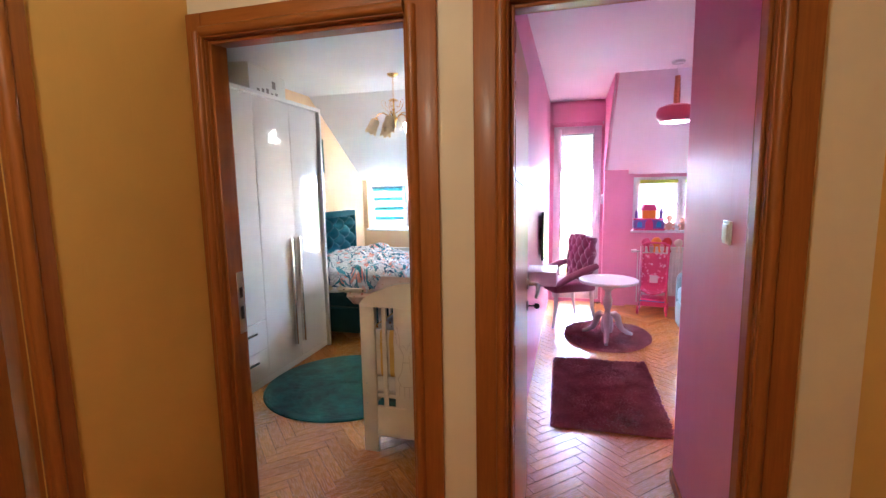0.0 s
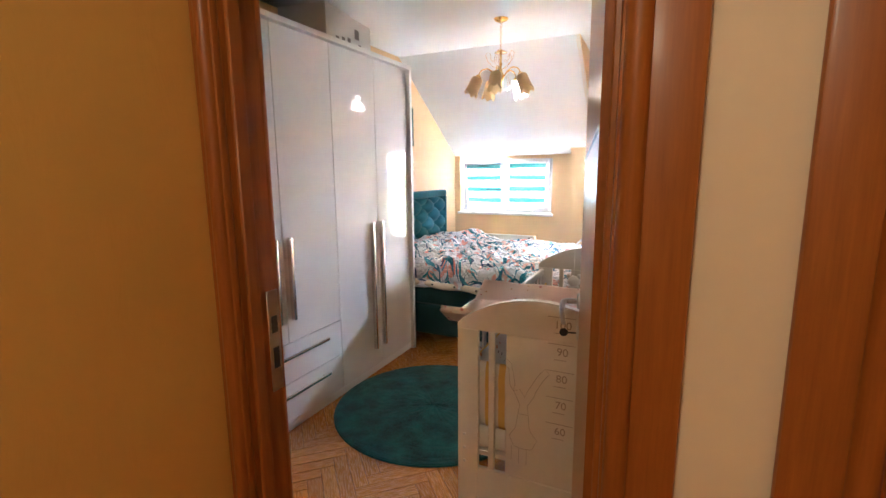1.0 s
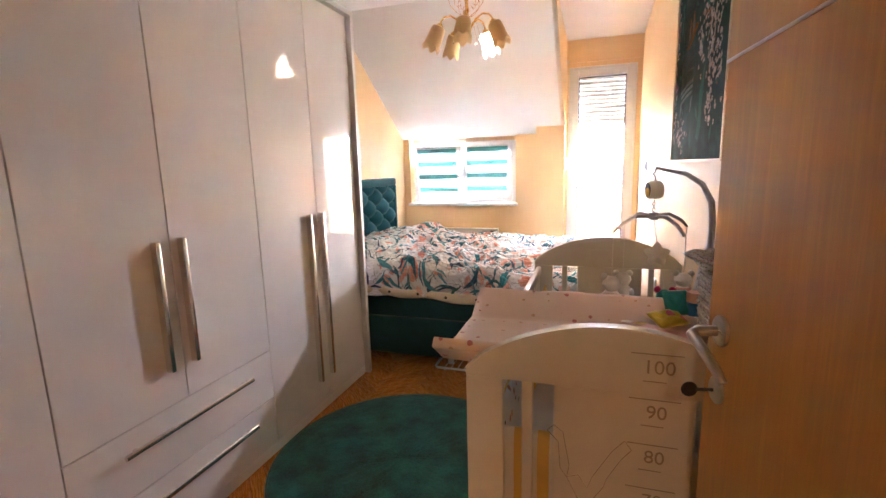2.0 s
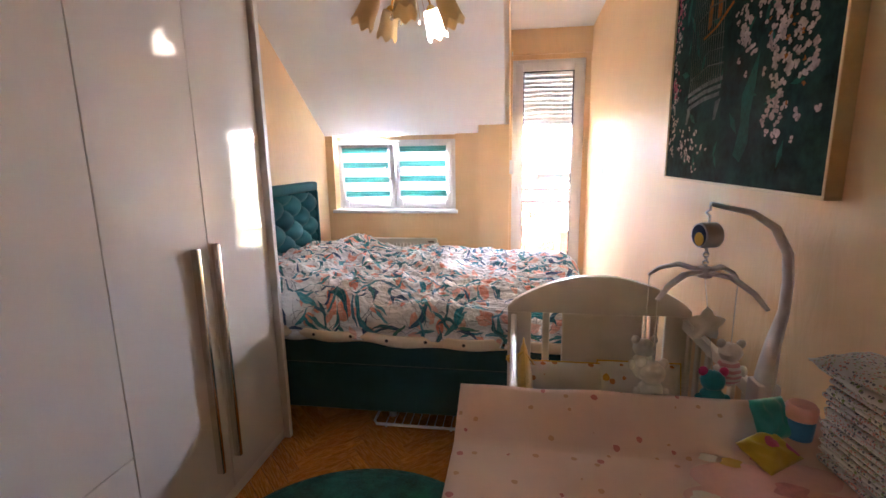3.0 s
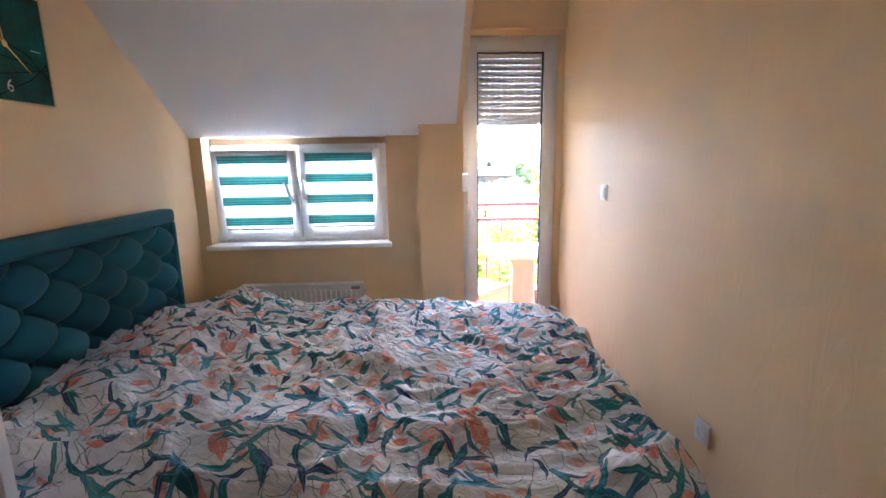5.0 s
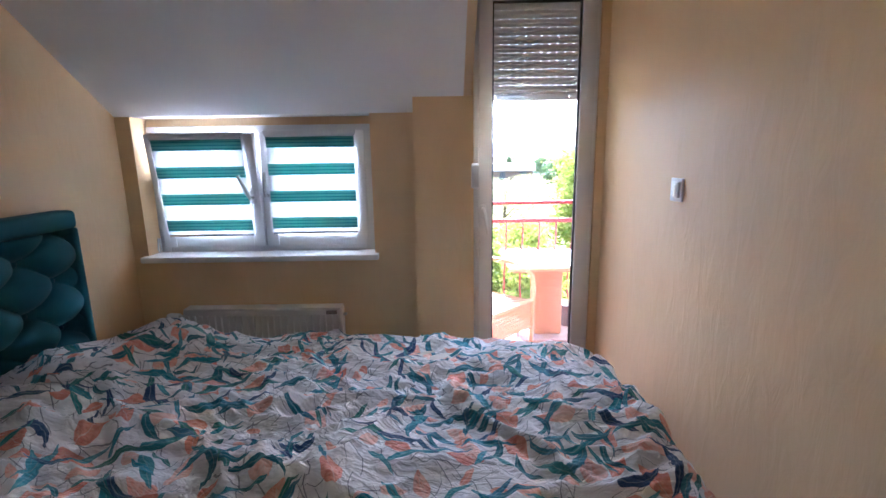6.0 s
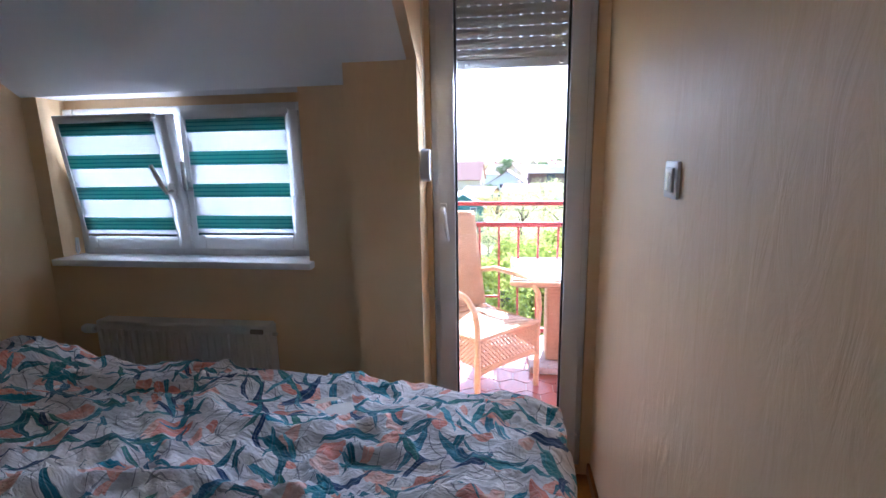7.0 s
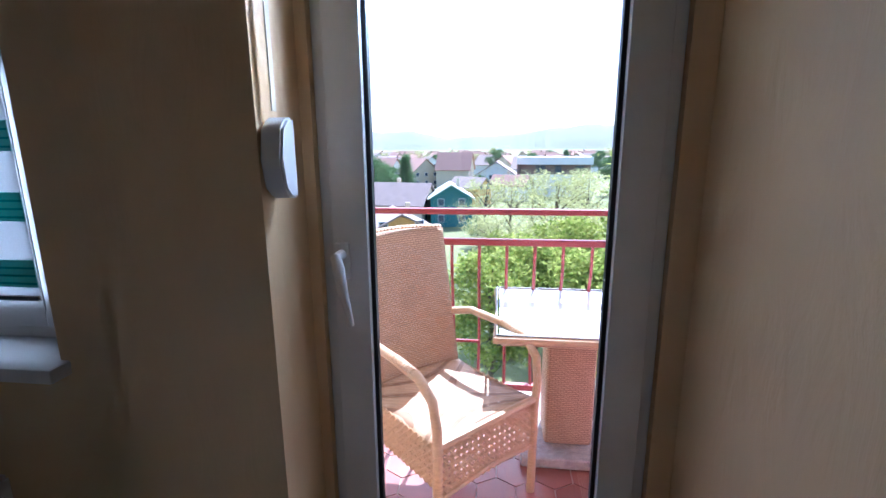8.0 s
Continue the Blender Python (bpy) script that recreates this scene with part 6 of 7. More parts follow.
rack = thing("wire_rack", pose(-1.478, 3.91, 0.02), "white wire rack lying under the bed", "wire rack")
loop = [(-0.25, -0.09, 0.0), (-0.23, -0.12, 0.0), (0.23, -0.12, 0.0), (0.25, -0.09, 0.0), (0.25, 0.3, 0.0), (-0.25, 0.3, 0.0)]
part("rim", tube(B(), loop, 0.008, 8, True), PVC, rack)
for k in range(9):
    part("wire", tube(B(), [(-0.18 + 0.045 * k, -0.12, 0.002), (-0.18 + 0.045 * k, 0.3, 0.002)], 0.0025, 5), PVC, rack)
for x in (-0.18, 0.18):
    part("foot", tube(B(), [(x, -0.11, -0.02), (x, -0.11, 0.0)], 0.006, 6), PVC, rack)

# ---- pink playroom ----
def shag_rug(name, m, outline, material, label, seed):
    """A long-pile rug: a low base with thousands of short strands."""
    t = thing(name, m, label, "rug")
    rnd = random.Random(seed)
    base = B()
    pts = outline(48)
    lo = [base.verts.new((p[0], p[1], 0.001)) for p in pts]
    hi = [base.verts.new((p[0] * 0.985, p[1] * 0.985, 0.014)) for p in pts]
    base.faces.new(hi)
    base.faces.new(lo[::-1])
    for i in range(len(pts)):
        base.faces.new((lo[i], lo[(i + 1) % len(pts)], hi[(i + 1) % len(pts)], hi[i]))
    part("backing", base, material, t, smooth=0)
    xs, ys = [p[0] for p in pts], [p[1] for p in pts]
    verts, faces = [], []
    while len(faces) < 15000:
        x, y = rnd.uniform(min(xs), max(xs)), rnd.uniform(min(ys), max(ys))
        inside = False
        for i in range(len(pts)):
            a, b = pts[i], pts[i - 1]
            if (a[1] > y) != (b[1] > y) and x < (b[0] - a[0]) * (y - a[1]) / (b[1] - a[1]) + a[0]:
                inside = not inside
        if not inside:
            continue
        lie = 3.0 * noise.noise(Vector((x * 3, y * 3, seed)))
        a = lie + rnd.uniform(-0.8, 0.8)
        dx, dy = 0.035 * math.cos(a), 0.035 * math.sin(a)
        px, py = -0.004 * math.sin(a), 0.004 * math.cos(a)
        h = rnd.uniform(0.022, 0.036)
        n = len(verts)
        verts += [(x - px, y - py, 0.012), (x + px, y + py, 0.012), (x + dx * 0.6 + px * 0.8, y + dy * 0.6 + py * 0.8, h), (x + dx, y + dy, h * 0.8)]
        faces.append((n, n + 1, n + 2, n + 3))
    me = bpy.data.meshes.new("pile")
    me.from_pydata(verts, [], faces)
    me.materials.append(material)
    ob = new("pile", me)
    ob.parent = t
    tagged(ob, kind="stuff")
    return t


shag_rug("shaggy_rug", pose(0.40, 3.12, 0, rz=1), lambda n: [(-0.36, -0.60), (0.36, -0.60), (0.37, 0.62), (-0.37, 0.60)], PINK_SHAG, "rectangular mauve shaggy rug on the parquet", 4)
shag_rug("shaggy_rug", pose(0.513, 4.505, 0), lambda n: [(0.41 * math.cos(2 * math.pi * i / n), 0.50 * math.sin(2 * math.pi * i / n)) for i in range(n)], PINK_SHAG, "round mauve shaggy rug under the small table", 7)


def pedestal_table():
    t = thing("round_table", pose(0.515, 4.34, 0.036), "small round white table on a carved three-footed pedestal", "table")
    part("tabletop", lathe(B(), [(0.0, 0.555), (0.25, 0.555), (0.272, 0.562), (0.278, 0.575), (0.272, 0.588), (0.0, 0.59)], 48), WHITE_LAQ, t)
    part("column", lathe(B(), [(0.0, 0.06), (0.05, 0.06), (0.06, 0.10), (0.055, 0.20), (0.032, 0.235), (0.026, 0.28), (0.040, 0.33), (0.045, 0.38), (0.030, 0.43), (0.028, 0.47), (0.06, 0.50), (0.075, 0.535), (0.12, 0.556), (0.0, 0.556)], 24), WHITE_LAQ, t)
    for k in range(3):
        a = radians(25 + 120 * k)
        d = Vector((math.cos(a), math.sin(a), 0))
        pts = [d * r + Vector((0, 0, z)) for r, z in ((0.03, 0.23), (0.075, 0.235), (0.11, 0.20), (0.125, 0.14), (0.16, 0.075), (0.22, 0.035), (0.27, 0.016))]
        part("leg", tube(B(), pts, [0.024, 0.034, 0.036, 0.030, 0.026, 0.022, 0.016], 10), WHITE_LAQ, t)


pedestal_table()


def velvet_chair():
    c = thing("velvet_chair", pose(0.10, 4.98, 0, rz=-62), "mauve velvet armchair with buttoned back and white legs", "chair")
    part("seat", box(B(), -0.25, 0.25, -0.25, 0.25, 0.38, 0.49, 0.035, 4), MAUVE, c)

    def back(u, v):
        x = (u - 0.5) * (0.44 + 0.08 * math.sin(v * 2.6))
        z = 0.46 + 0.50 * v + 0.03 * math.sin(math.pi * u) * v
        fa, fb = abs(math.sin(math.pi * (u * 4 + v * 3))), abs(math.sin(math.pi * (u * 4 - v * 3)))
        return Vector((x, 0.22 + 0.05 * v - 0.03 * (fa * fb) ** 0.5 - 0.03 * math.cos((u - 0.5) * 2.4), z))

    bm = B()
    sheet(bm, 32, 32, back)
    ob = part("backrest", bm, MAUVE, c, "buttoned mauve backrest", smooth=60)
    s = ob.modifiers.new("padding", "SOLIDIFY")
    s.thickness, s.offset = 0.06, 1
    for s in (-1, 1):
        part("arm", tube(B(), [(s * 0.25, 0.24, 0.66), (s * 0.29, 0.10, 0.63), (s * 0.29, -0.12, 0.55), (s * 0.26, -0.24, 0.46)], [0.035, 0.04, 0.04, 0.03], 10), MAUVE, c)
    for x, y in ((-0.21, -0.21), (0.21, -0.21), (-0.21, 0.21), (0.21, 0.21)):
        part("leg", tube(B(), [(x, y, 0.39), (x * 1.02, y * 1.04, 0.2), (x * 1.1, y * 1.22, 0.0)], [0.026, 0.020, 0.012], 8), WHITE_LAQ, c, "white tapered leg")


velvet_chair()


def sofa():
    s = thing("sofa", pose(1.26, 3.05, 0), "light blue velour sofa bed with a rounded sage arm", "sofa")
    part("base", box(B(), 0.0, 0.85, 0.0, 2.0, 0.03, 0.30, 0.03, 3), SOFA, s)
    for k in range(2):
        part("seat_cushion", box(B(), -0.02, 0.7, 0.02 + 0.93 * k, 0.93 + 0.93 * k, 0.30, 0.47, 0.05, 4), SOFA, s)
    part("backrest", box(B(), 0.66, 0.92, 0.0, 2.0, 0.28, 0.85, 0.07, 4), SOFA, s)
    part("arm", box(B(), 0.0, 0.86, 1.88, 2.08, 0.06, 0.60, 0.085, 6), SOFA_DARK, s, "rounded sage arm")
    part("foot", box(B(), 0.05, 0.09, 0.05, 0.09, 0.0, 0.03), BLACK, s, smooth=0)
    part("foot", box(B(), 0.05, 0.09, 1.9, 1.94, 0.0, 0.03), BLACK, s, smooth=0)
    pad("sofa_cushion", pose(1.66, 4.70, 0.455, rx=-20, rz=-30), 0.46, 0.16, 0.36, CUSHION, "dusty pink cushion leaning on the sofa arm", "cushion")


sofa()


def pendant():
    p = thing("pendant_lamp", pose(1.04, 4.28, 0), "pink metal pendant lamp with wooden stem, lit", "pendant lamp")
    part("ceiling_rose", lathe(B(), [(0.0, 2.575), (0.05, 2.58), (0.055, 2.60), (0.0, 2.60)], 20), WHITE_LAQ, p)
    part("cable", tube(B(), [(0, 0, 2.58), (0, 0, 2.47)], 0.003, 6), WHITE_LAQ, p)
    part("stem", lathe(B(), [(0.0, 2.475), (0.022, 2.475), (0.024, 2.40), (0.028, 2.30), (0.028, 2.22), (0.0, 2.22)], 18), wood("orange_stem_wood", (0.52, 0.16, 0.06), (0.4, 0.1, 0.05)), p, "orange wooden stem")
    part("shade", lathe(B(), [(0.03, 2.235), (0.09, 2.228), (0.145, 2.205), (0.165, 2.165), (0.160, 2.12), (0.135, 2.085), (0.125, 2.08), (0.13, 2.09), (0.152, 2.122), (0.157, 2.163), (0.14, 2.197), (0.09, 2.218), (0.03, 2.226)], 40), PINK_LAMP, p, "flat pink metal shade")
    part("diffuser", lathe(B(), [(0.0, 2.076), (0.10, 2.076), (0.128, 2.084), (0.128, 2.09), (0.0, 2.09)], 32), LAMP_GLOW, p, "glowing white diffuser")


pendant()


def doll(x, h, cloth_mat, hair, k):
    """A small toy, one plain shape."""
    bm = blob(B(), (x, 5.895, 0.966 + h * 0.30), (h * 0.22, h * 0.17, h * 0.30), 12, 0.2, k)
    blob(bm, (x, 5.885, 0.966 + h * 0.72), (h * 0.21, h * 0.19, h * 0.22), 12)
    for s in (-1, 1):
        blob(bm, (x + s * h * 0.22, 5.865, 0.966 + h * 0.11), (h * 0.10, h * 0.14, h * 0.10), 8)
        blob(bm, (x + s * h * 0.26, 5.885, 0.966 + h * 0.38), (h * 0.08, h * 0.08, h * 0.14), 8)
    ob = part("doll", bm, cloth_mat)
    return tagged(ob, "small vinyl and cloth toy doll on the window board", "doll", "dolls on the window board")


for i, (x, h, m) in enumerate(((1.32, 0.20, TOY_SKIN), (1.47, 0.16, TOY_SKIN), (1.60, 0.17, TOY_CREAM), (1.71, 0.13, TOY_ORANGE), (1.80, 0.15, TOY_SKIN), (1.93, 0.19, TOY_PINK))):
    doll(x, h, m, None, i)


def toy_castle():
    t = thing("toy_castle", pose(1.085, 5.90, 0.966) @ Matrix.Diagonal((1.0, 1.0, 1.3, 1)), "pink and purple plastic toy castle on the window board", "toy castle")
    part("lower_storey", box(B(), -0.17, 0.17, -0.06, 0.05, 0.0, 0.10, 0.004), TOY_PURPLE, t)
    part("base", box(B(), -0.18, 0.18, -0.07, 0.055, 0.0, 0.016, 0.003), TOY_PINK, t)
    part("ledge", box(B(), -0.18, 0.18, -0.065, 0.055, 0.10, 0.112, 0.003), TOY_PINK, t)
    part("gate", prism(B(), [(-0.045, 0.016)] + [(-0.045 * math.cos(math.pi * i / 10), 0.06 + 0.045 * math.sin(math.pi * i / 10)) for i in range(11)] + [(0.045, 0.016)], -0.066, -0.059, "y"), TOY_PINK, t)
    for x in (-0.11, 0.11):
        part("window", prism(B(), [(x - 0.028, 0.03)] + [(x - 0.028 * math.cos(math.pi * i / 8), 0.06 + 0.025 * math.sin(math.pi * i / 8)) for i in range(9)] + [(x + 0.028, 0.03)], -0.065, -0.059, "y"), TOY_BLUE, t)
    part("upper_storey", box(B(), -0.075, 0.075, -0.045, 0.045, 0.112, 0.19, 0.004), TOY_ORANGE, t)
    part("roof", prism(B(), [(-0.09, 0.19), (-0.06, 0.245), (0.06, 0.245), (0.09, 0.19)], -0.055, 0.055, "y"), TOY_PINK, t)
    part("tower", lathe(B(), [(0.018, 0.11), (0.016, 0.16), (0.024, 0.165), (0.0, 0.215)], 12, (0.14, 0, 0)), TOY_PURPLE, t)
    part("tower", lathe(B(), [(0.018, 0.11), (0.016, 0.15), (0.024, 0.155), (0.0, 0.20)], 12, (-0.145, 0, 0)), TOY_PURPLE, t)


toy_castle()
for x, r, m, lab in ((1.06, 0.055, TOY_PINK, "pink plush cupcake with brown legs"), (1.18, 0.06, TOY_ORANGE, "orange plush pumpkin with brown legs"), (1.30, 0.058, TOY_RED, "red plush apple toy"), (1.43, 0.05, TOY_CREAM, "cream plush rabbit toy"), (1.55, 0.05, YELLOW, "yellow-haired rag doll"), (1.66, 0.05, TOY_BROWN, "brown plush toy")):
    bm = blob(B(), (x, 5.86, 0.762 + r), (r, r * 0.85, r), 14, 0.15, x)
    for s in (-1, 1):
        tube(bm, [(x + s * r * 0.4, 5.83, 0.775), (x + s * r * 0.45, 5.815, 0.72), (x + s * r * 0.6, 5.81, 0.70)], [0.010, 0.010, 0.016], 8)
    tagged(part("plush_toy", bm, m), lab + " sitting on the radiator", "plush toy", "plush toys on the radiator")


def doll_stroller():
    t = thing("doll_stroller", pose(1.12, 5.58, 0, rz=-12), "pink patterned doll stroller with tubular frame", "doll stroller")
    for s in (-1, 1):
        part("side_tube", tube(B(), [(s * 0.15, 0.12, 0.80), (s * 0.15, 0.05, 0.62), (s * 0.14, -0.05, 0.30), (s * 0.14, -0.16, 0.06)], 0.011, 8), TOY_PINK if s > 0 else CHROME, t)
        part("rear_tube", tube(B(), [(s * 0.145, 0.0, 0.44), (s * 0.15, 0.14, 0.06)], 0.010, 8), CHROME, t)
        for y in (-0.17, 0.15):
            wheel = part("wheel", lathe(B(), [(0.0, -0.012), (0.045, -0.012), (0.052, -0.006), (0.052, 0.006), (0.045, 0.012), (0.0, 0.012)], 18, m=Matrix.Translation((s * 0.155, y, 0.052)) @ Matrix.Rotation(radians(90), 4, "Y")), TOY_PINK, t, "pink plastic wheel")
    part("grip", tube(B(), [(-0.15, 0.12, 0.80), (-0.10, 0.14, 0.825), (0.10, 0.14, 0.825), (0.15, 0.12, 0.80)], 0.013, 8), TOY_PINK, t)

    def seat(u, v):
        x = (u - 0.5) * 0.27
        sag = 0.05 * math.sin(math.pi * u)
        if v > 0.4:
            w = (v - 0.4) / 0.6
            return Vector((x, -0.02 + 0.11 * w + sag, 0.32 + 0.38 * w))
        w = v / 0.4
        return Vector((x, -0.17 + 0.15 * w + sag * 0.3, 0.30 - sag + 0.02 * w))

    bm = B()
    sheet(bm, 10, 16, seat)
    ob = part("seat_fabric", bm, STROLLER, t, "pink patterned fabric seat", smooth=180)
    s = ob.modifiers.new("cloth", "SOLIDIFY")
    s.thickness = 0.008
    part("label_patch", box(B(), -0.045, 0.045, -0.005, 0.0, 0.36, 0.45), CARD, t, "pale fabric patch", smooth=0)
    part("basket", box(B(), -0.13, 0.13, -0.12, 0.10, 0.09, 0.19, 0.02, 3), TOY_PINK, t, "pink basket below the seat")
    part("basket_trim", box(B(), -0.133, 0.133, -0.123, 0.103, 0.15, 0.165, 0.005), TOY_BLUE, t)


doll_stroller()

shelf = thing("wall_shelf", pose(XP, 2.85, 0.0), "small white wall shelf box beside the playroom door", "shelf")
part("top", box(B(), 0.002, 0.20, -0.13, 0.15, 0.955, 0.967, 0.002), WHITE_LAQ, shelf)
part("bottom", box(B(), 0.002, 0.20, -0.13, 0.15, 0.87, 0.882, 0.002), WHITE_LAQ, shelf)
part("front", box(B(), 0.19, 0.20, -0.13, 0.15, 0.882, 0.955, 0.001), WHITE_LAQ, shelf, smooth=0)
part("side", box(B(), 0.002, 0.19, -0.13, -0.12, 0.882, 0.955, 0.001), WHITE_LAQ, shelf, smooth=0)
tv = thing("wall_monitor", pose(XP, 4.20, 1.08), "thin black flat monitor on the pink wall", "monitor")
part("back", box(B(), 0.03, 0.05, -0.32, 0.32, -0.22, 0.22, 0.004), BLACK, tv)
part("screen", box(B(), 0.0505, 0.053, -0.31, 0.31, -0.21, 0.21), SCREEN, tv, smooth=0)
part("bracket", box(B(), 0.0, 0.03, -0.06, 0.06, -0.06, 0.06), BLACK, tv, smooth=0)

# ---- balcony ----
ZB, GZ = -0.05, -12.0
balc = tagged(part("balcony_floor", box(B(), -4.2, 4.2, 6.2, 7.75, -0.22, ZB - 0.004), GROUT, smooth=0), "balcony slab with brick-red tiles and pale joints", "floor", kind="structure")
tile = bpy.data.meshes.new("tile")
bm = prism(B(), [(0.092 * math.cos(radians(60 * k + 30)), 0.092 * math.sin(radians(60 * k + 30))) for k in range(6)], -0.004, 0.0, "z")
bmesh.ops.recalc_face_normals(bm, faces=bm.faces)
bm.to_mesh(tile)
bm.free()
tile.materials.append(TILE)
for i in range(-11, 9):
    for j in range(0, 9):
        x, y = i * 0.165 + (0.0825 if j % 2 else 0.0), 6.28 + j * 0.1432
        if -1.9 < x < 1.0 and y < 7.55:
            ob = new("tile", tile)
            ob.parent, ob.location = balc, (x, y, ZB)
tagged(part("facade", box(box(B(), -5.0, XL - 0.15, 6.02, 6.25, -12, 2.6), 2.75, 5.0, 6.02, 6.25, -12, 2.6), RENDER_OUT, smooth=0), "rendered outer facade of the house", "wall", kind="structure")
# Slab added out of view to keep direct sun out of the rooms.
tagged(part("roof_overhang", box(B(), -5.0, 5.0, 6.05, 8.15, 2.68, 2.85), RENDER_OUT, smooth=0), "unseen slab added over the balcony to block the sun", "roof", kind="structure")
tagged(part("house_roof", box(B(), -5.0, 5.0, -3.0, 6.3, 2.86, 2.95), ROOF_RED, smooth=0), "roof above the rooms", "roof", kind="structure")


def railing():
    r = thing("balcony_railing", pose(0, 0, 0), "red painted iron balcony railing with bowed balusters", "railing")
    part("hand_rail", box(B(), -4.1, 4.1, 7.595, 7.645, 1.02, 1.05, 0.004), RAIL_RED, r)
    part("mid_rail", box(B(), -4.1, 4.1, 7.53, 7.565, 0.868, 0.902, 0.003), RAIL_RED, r)
    part("low_rail", box(B(), -4.1, 4.1, 7.53, 7.565, 0.05, 0.085, 0.003), RAIL_RED, r)
    part("short_rail", box(B(), -0.91, -0.77, 7.54, 7.556, 0.32, 0.335, 0.002), RAIL_RED, r)
    for k in range(-16, 16):
        x = -0.913 + 0.1445 * k
        if not -2.6 < x < 1.4:
            continue
        b = part("baluster", tube(B(), [(x, 7.548, 0.87), (x, 7.552, 0.72), (x + 0.0, 7.60, 0.55), (x, 7.66, 0.38), (x, 7.66, 0.25), (x, 7.60, 0.14), (x, 7.548, 0.08)], 0.0085, 8), RAIL_RED, r)
    for k in range(-1, 2):
        x = -0.55 + 2.2 * k if k else -3.9
        part("post", box(B(), x - 0.018, x + 0.018, 7.575, 7.61, ZB, 1.02, 0.002), RAIL_RED, r)
        part("post_arm", box(B(), x - 0.012, x + 0.012, 7.56, 7.58, 0.872, 0.898), RAIL_RED, r, smooth=0)


railing()


def lattice(bm, p, u, v, n, m, r):
    """Open crossed cane between p, p+u, p+v and p+u+v."""
    p, u, v = Vector(p), Vector(u), Vector(v)
    for i in range(-m, n):
        a, b = i / n, (i + m) / n
        s0, s1 = max(0, -i / m), min(1, (n - i) / m)
        for flip in (False, True):
            q0, q1 = a + (b - a) * s0, a + (b - a) * s1
            if flip:
                q0, q1 = 1 - q0, 1 - q1
            tube(bm, [p + u * q0 + v * s0, p + u * q1 + v * s1], r, 4)
    for j in range(1, m):
        tube(bm, [p + v * (j / m), p + u + v * (j / m)], r, 4)


def wicker_chair():
    """Local +y is the way the chair faces."""
    c = thing("wicker_chair", pose(-0.87, 6.88, ZB, rz=225.8), "woven tan wicker armchair with high back on the balcony", "chair")

    def back(u, v):
        x = (u - 0.5) * (0.50 - 0.03 * v)
        return Vector((x, -0.23 - 0.10 * v + 0.025 * math.cos((u - 0.5) * 3.1) * -1, 0.40 + 0.655 * v + 0.012 * math.sin(math.pi * u)))

    bm = B()
    sheet(bm, 16, 20, back)
    ob = part("backrest", bm, CANE, c, "tall woven cane back", smooth=180)
    s = ob.modifiers.new("thickness", "SOLIDIFY")
    s.thickness, s.offset = 0.025, -1
    bm = B()
    for i in range(26):
        p = back(i / 25, 1.0)
        blob(bm, p + Vector((0, -0.012, 0.004)), (0.013, 0.02, 0.011), 6)
    part("braided_edge", bm, CANE_POLE, c, "braided cane top edge")

    def seat(u, v):
        return Vector(((u - 0.5) * 0.50, -0.24 + 0.49 * v, 0.435 + 0.012 * math.sin(math.pi * u) - 0.02 * math.sin(math.pi * v)))

    bm = B()
    sheet(bm, 14, 14, seat)
    ob = part("seat", bm, CANE, c, "woven cane seat", smooth=180)
    s = ob.modifiers.new("thickness", "SOLIDIFY")
    s.thickness, s.offset = 0.03, -1
    for s in (-1, 1):
        arm = [(s * 0.245, -0.27, 0.66), (s * 0.27, -0.15, 0.69), (s * 0.275, 0.05, 0.685), (s * 0.27, 0.18, 0.665), (s * 0.262, 0.245, 0.60), (s * 0.255, 0.26, 0.50), (s * 0.25, 0.255, 0.40), (s * 0.25, 0.25, 0.0)]
        part("arm", tube(B(), arm, 0.0175, 10), CANE_POLE, c, "bound cane arm and front leg")
        part("rear_leg", tube(B(), [(s * 0.235, -0.24, 0.42), (s * 0.235, -0.26, 0.0)], 0.016, 8), CANE_POLE, c)
        bm = B()
        lattice(bm, (s * 0.25, -0.24, 0.26), (0, 0.48, 0), (0, 0, 0.165), 17, 6, 0.0055)
        part("side_weave", bm, CANE_POLE, c, "open cane side weave")
        bm = B()
        for k in range(9):
            q = 0.12 + 0.09 * k
            lathe(bm, [(0.0185, -0.006), (0.0205, 0.0), (0.0185, 0.006)], 10, m=Matrix.Translation(Vector(arm[2]).lerp(Vector(arm[3]), k / 9)) @ Matrix.Rotation(radians(90), 4, "X"))
        part("binding", bm, CANE_POLE, c)
    bm = B()
    lattice(bm, (-0.25, 0.25, 0.22), (0.50, 0, 0), (0, 0, 0.205), 18, 7, 0.0055)
    part("front_weave", bm, CANE_POLE, c, "open cane front apron")
    part("front_rail", tube(B(), [(-0.25, 0.25, 0.22), (0.0, 0.25, 0.245), (0.25, 0.25, 0.22)], 0.012, 8), CANE_POLE, c)
    part("seat_rim", tube(B(), [(-0.25, 0.255, 0.432), (0.25, 0.255, 0.432)], 0.016, 8), CANE_POLE, c)


wicker_chair()


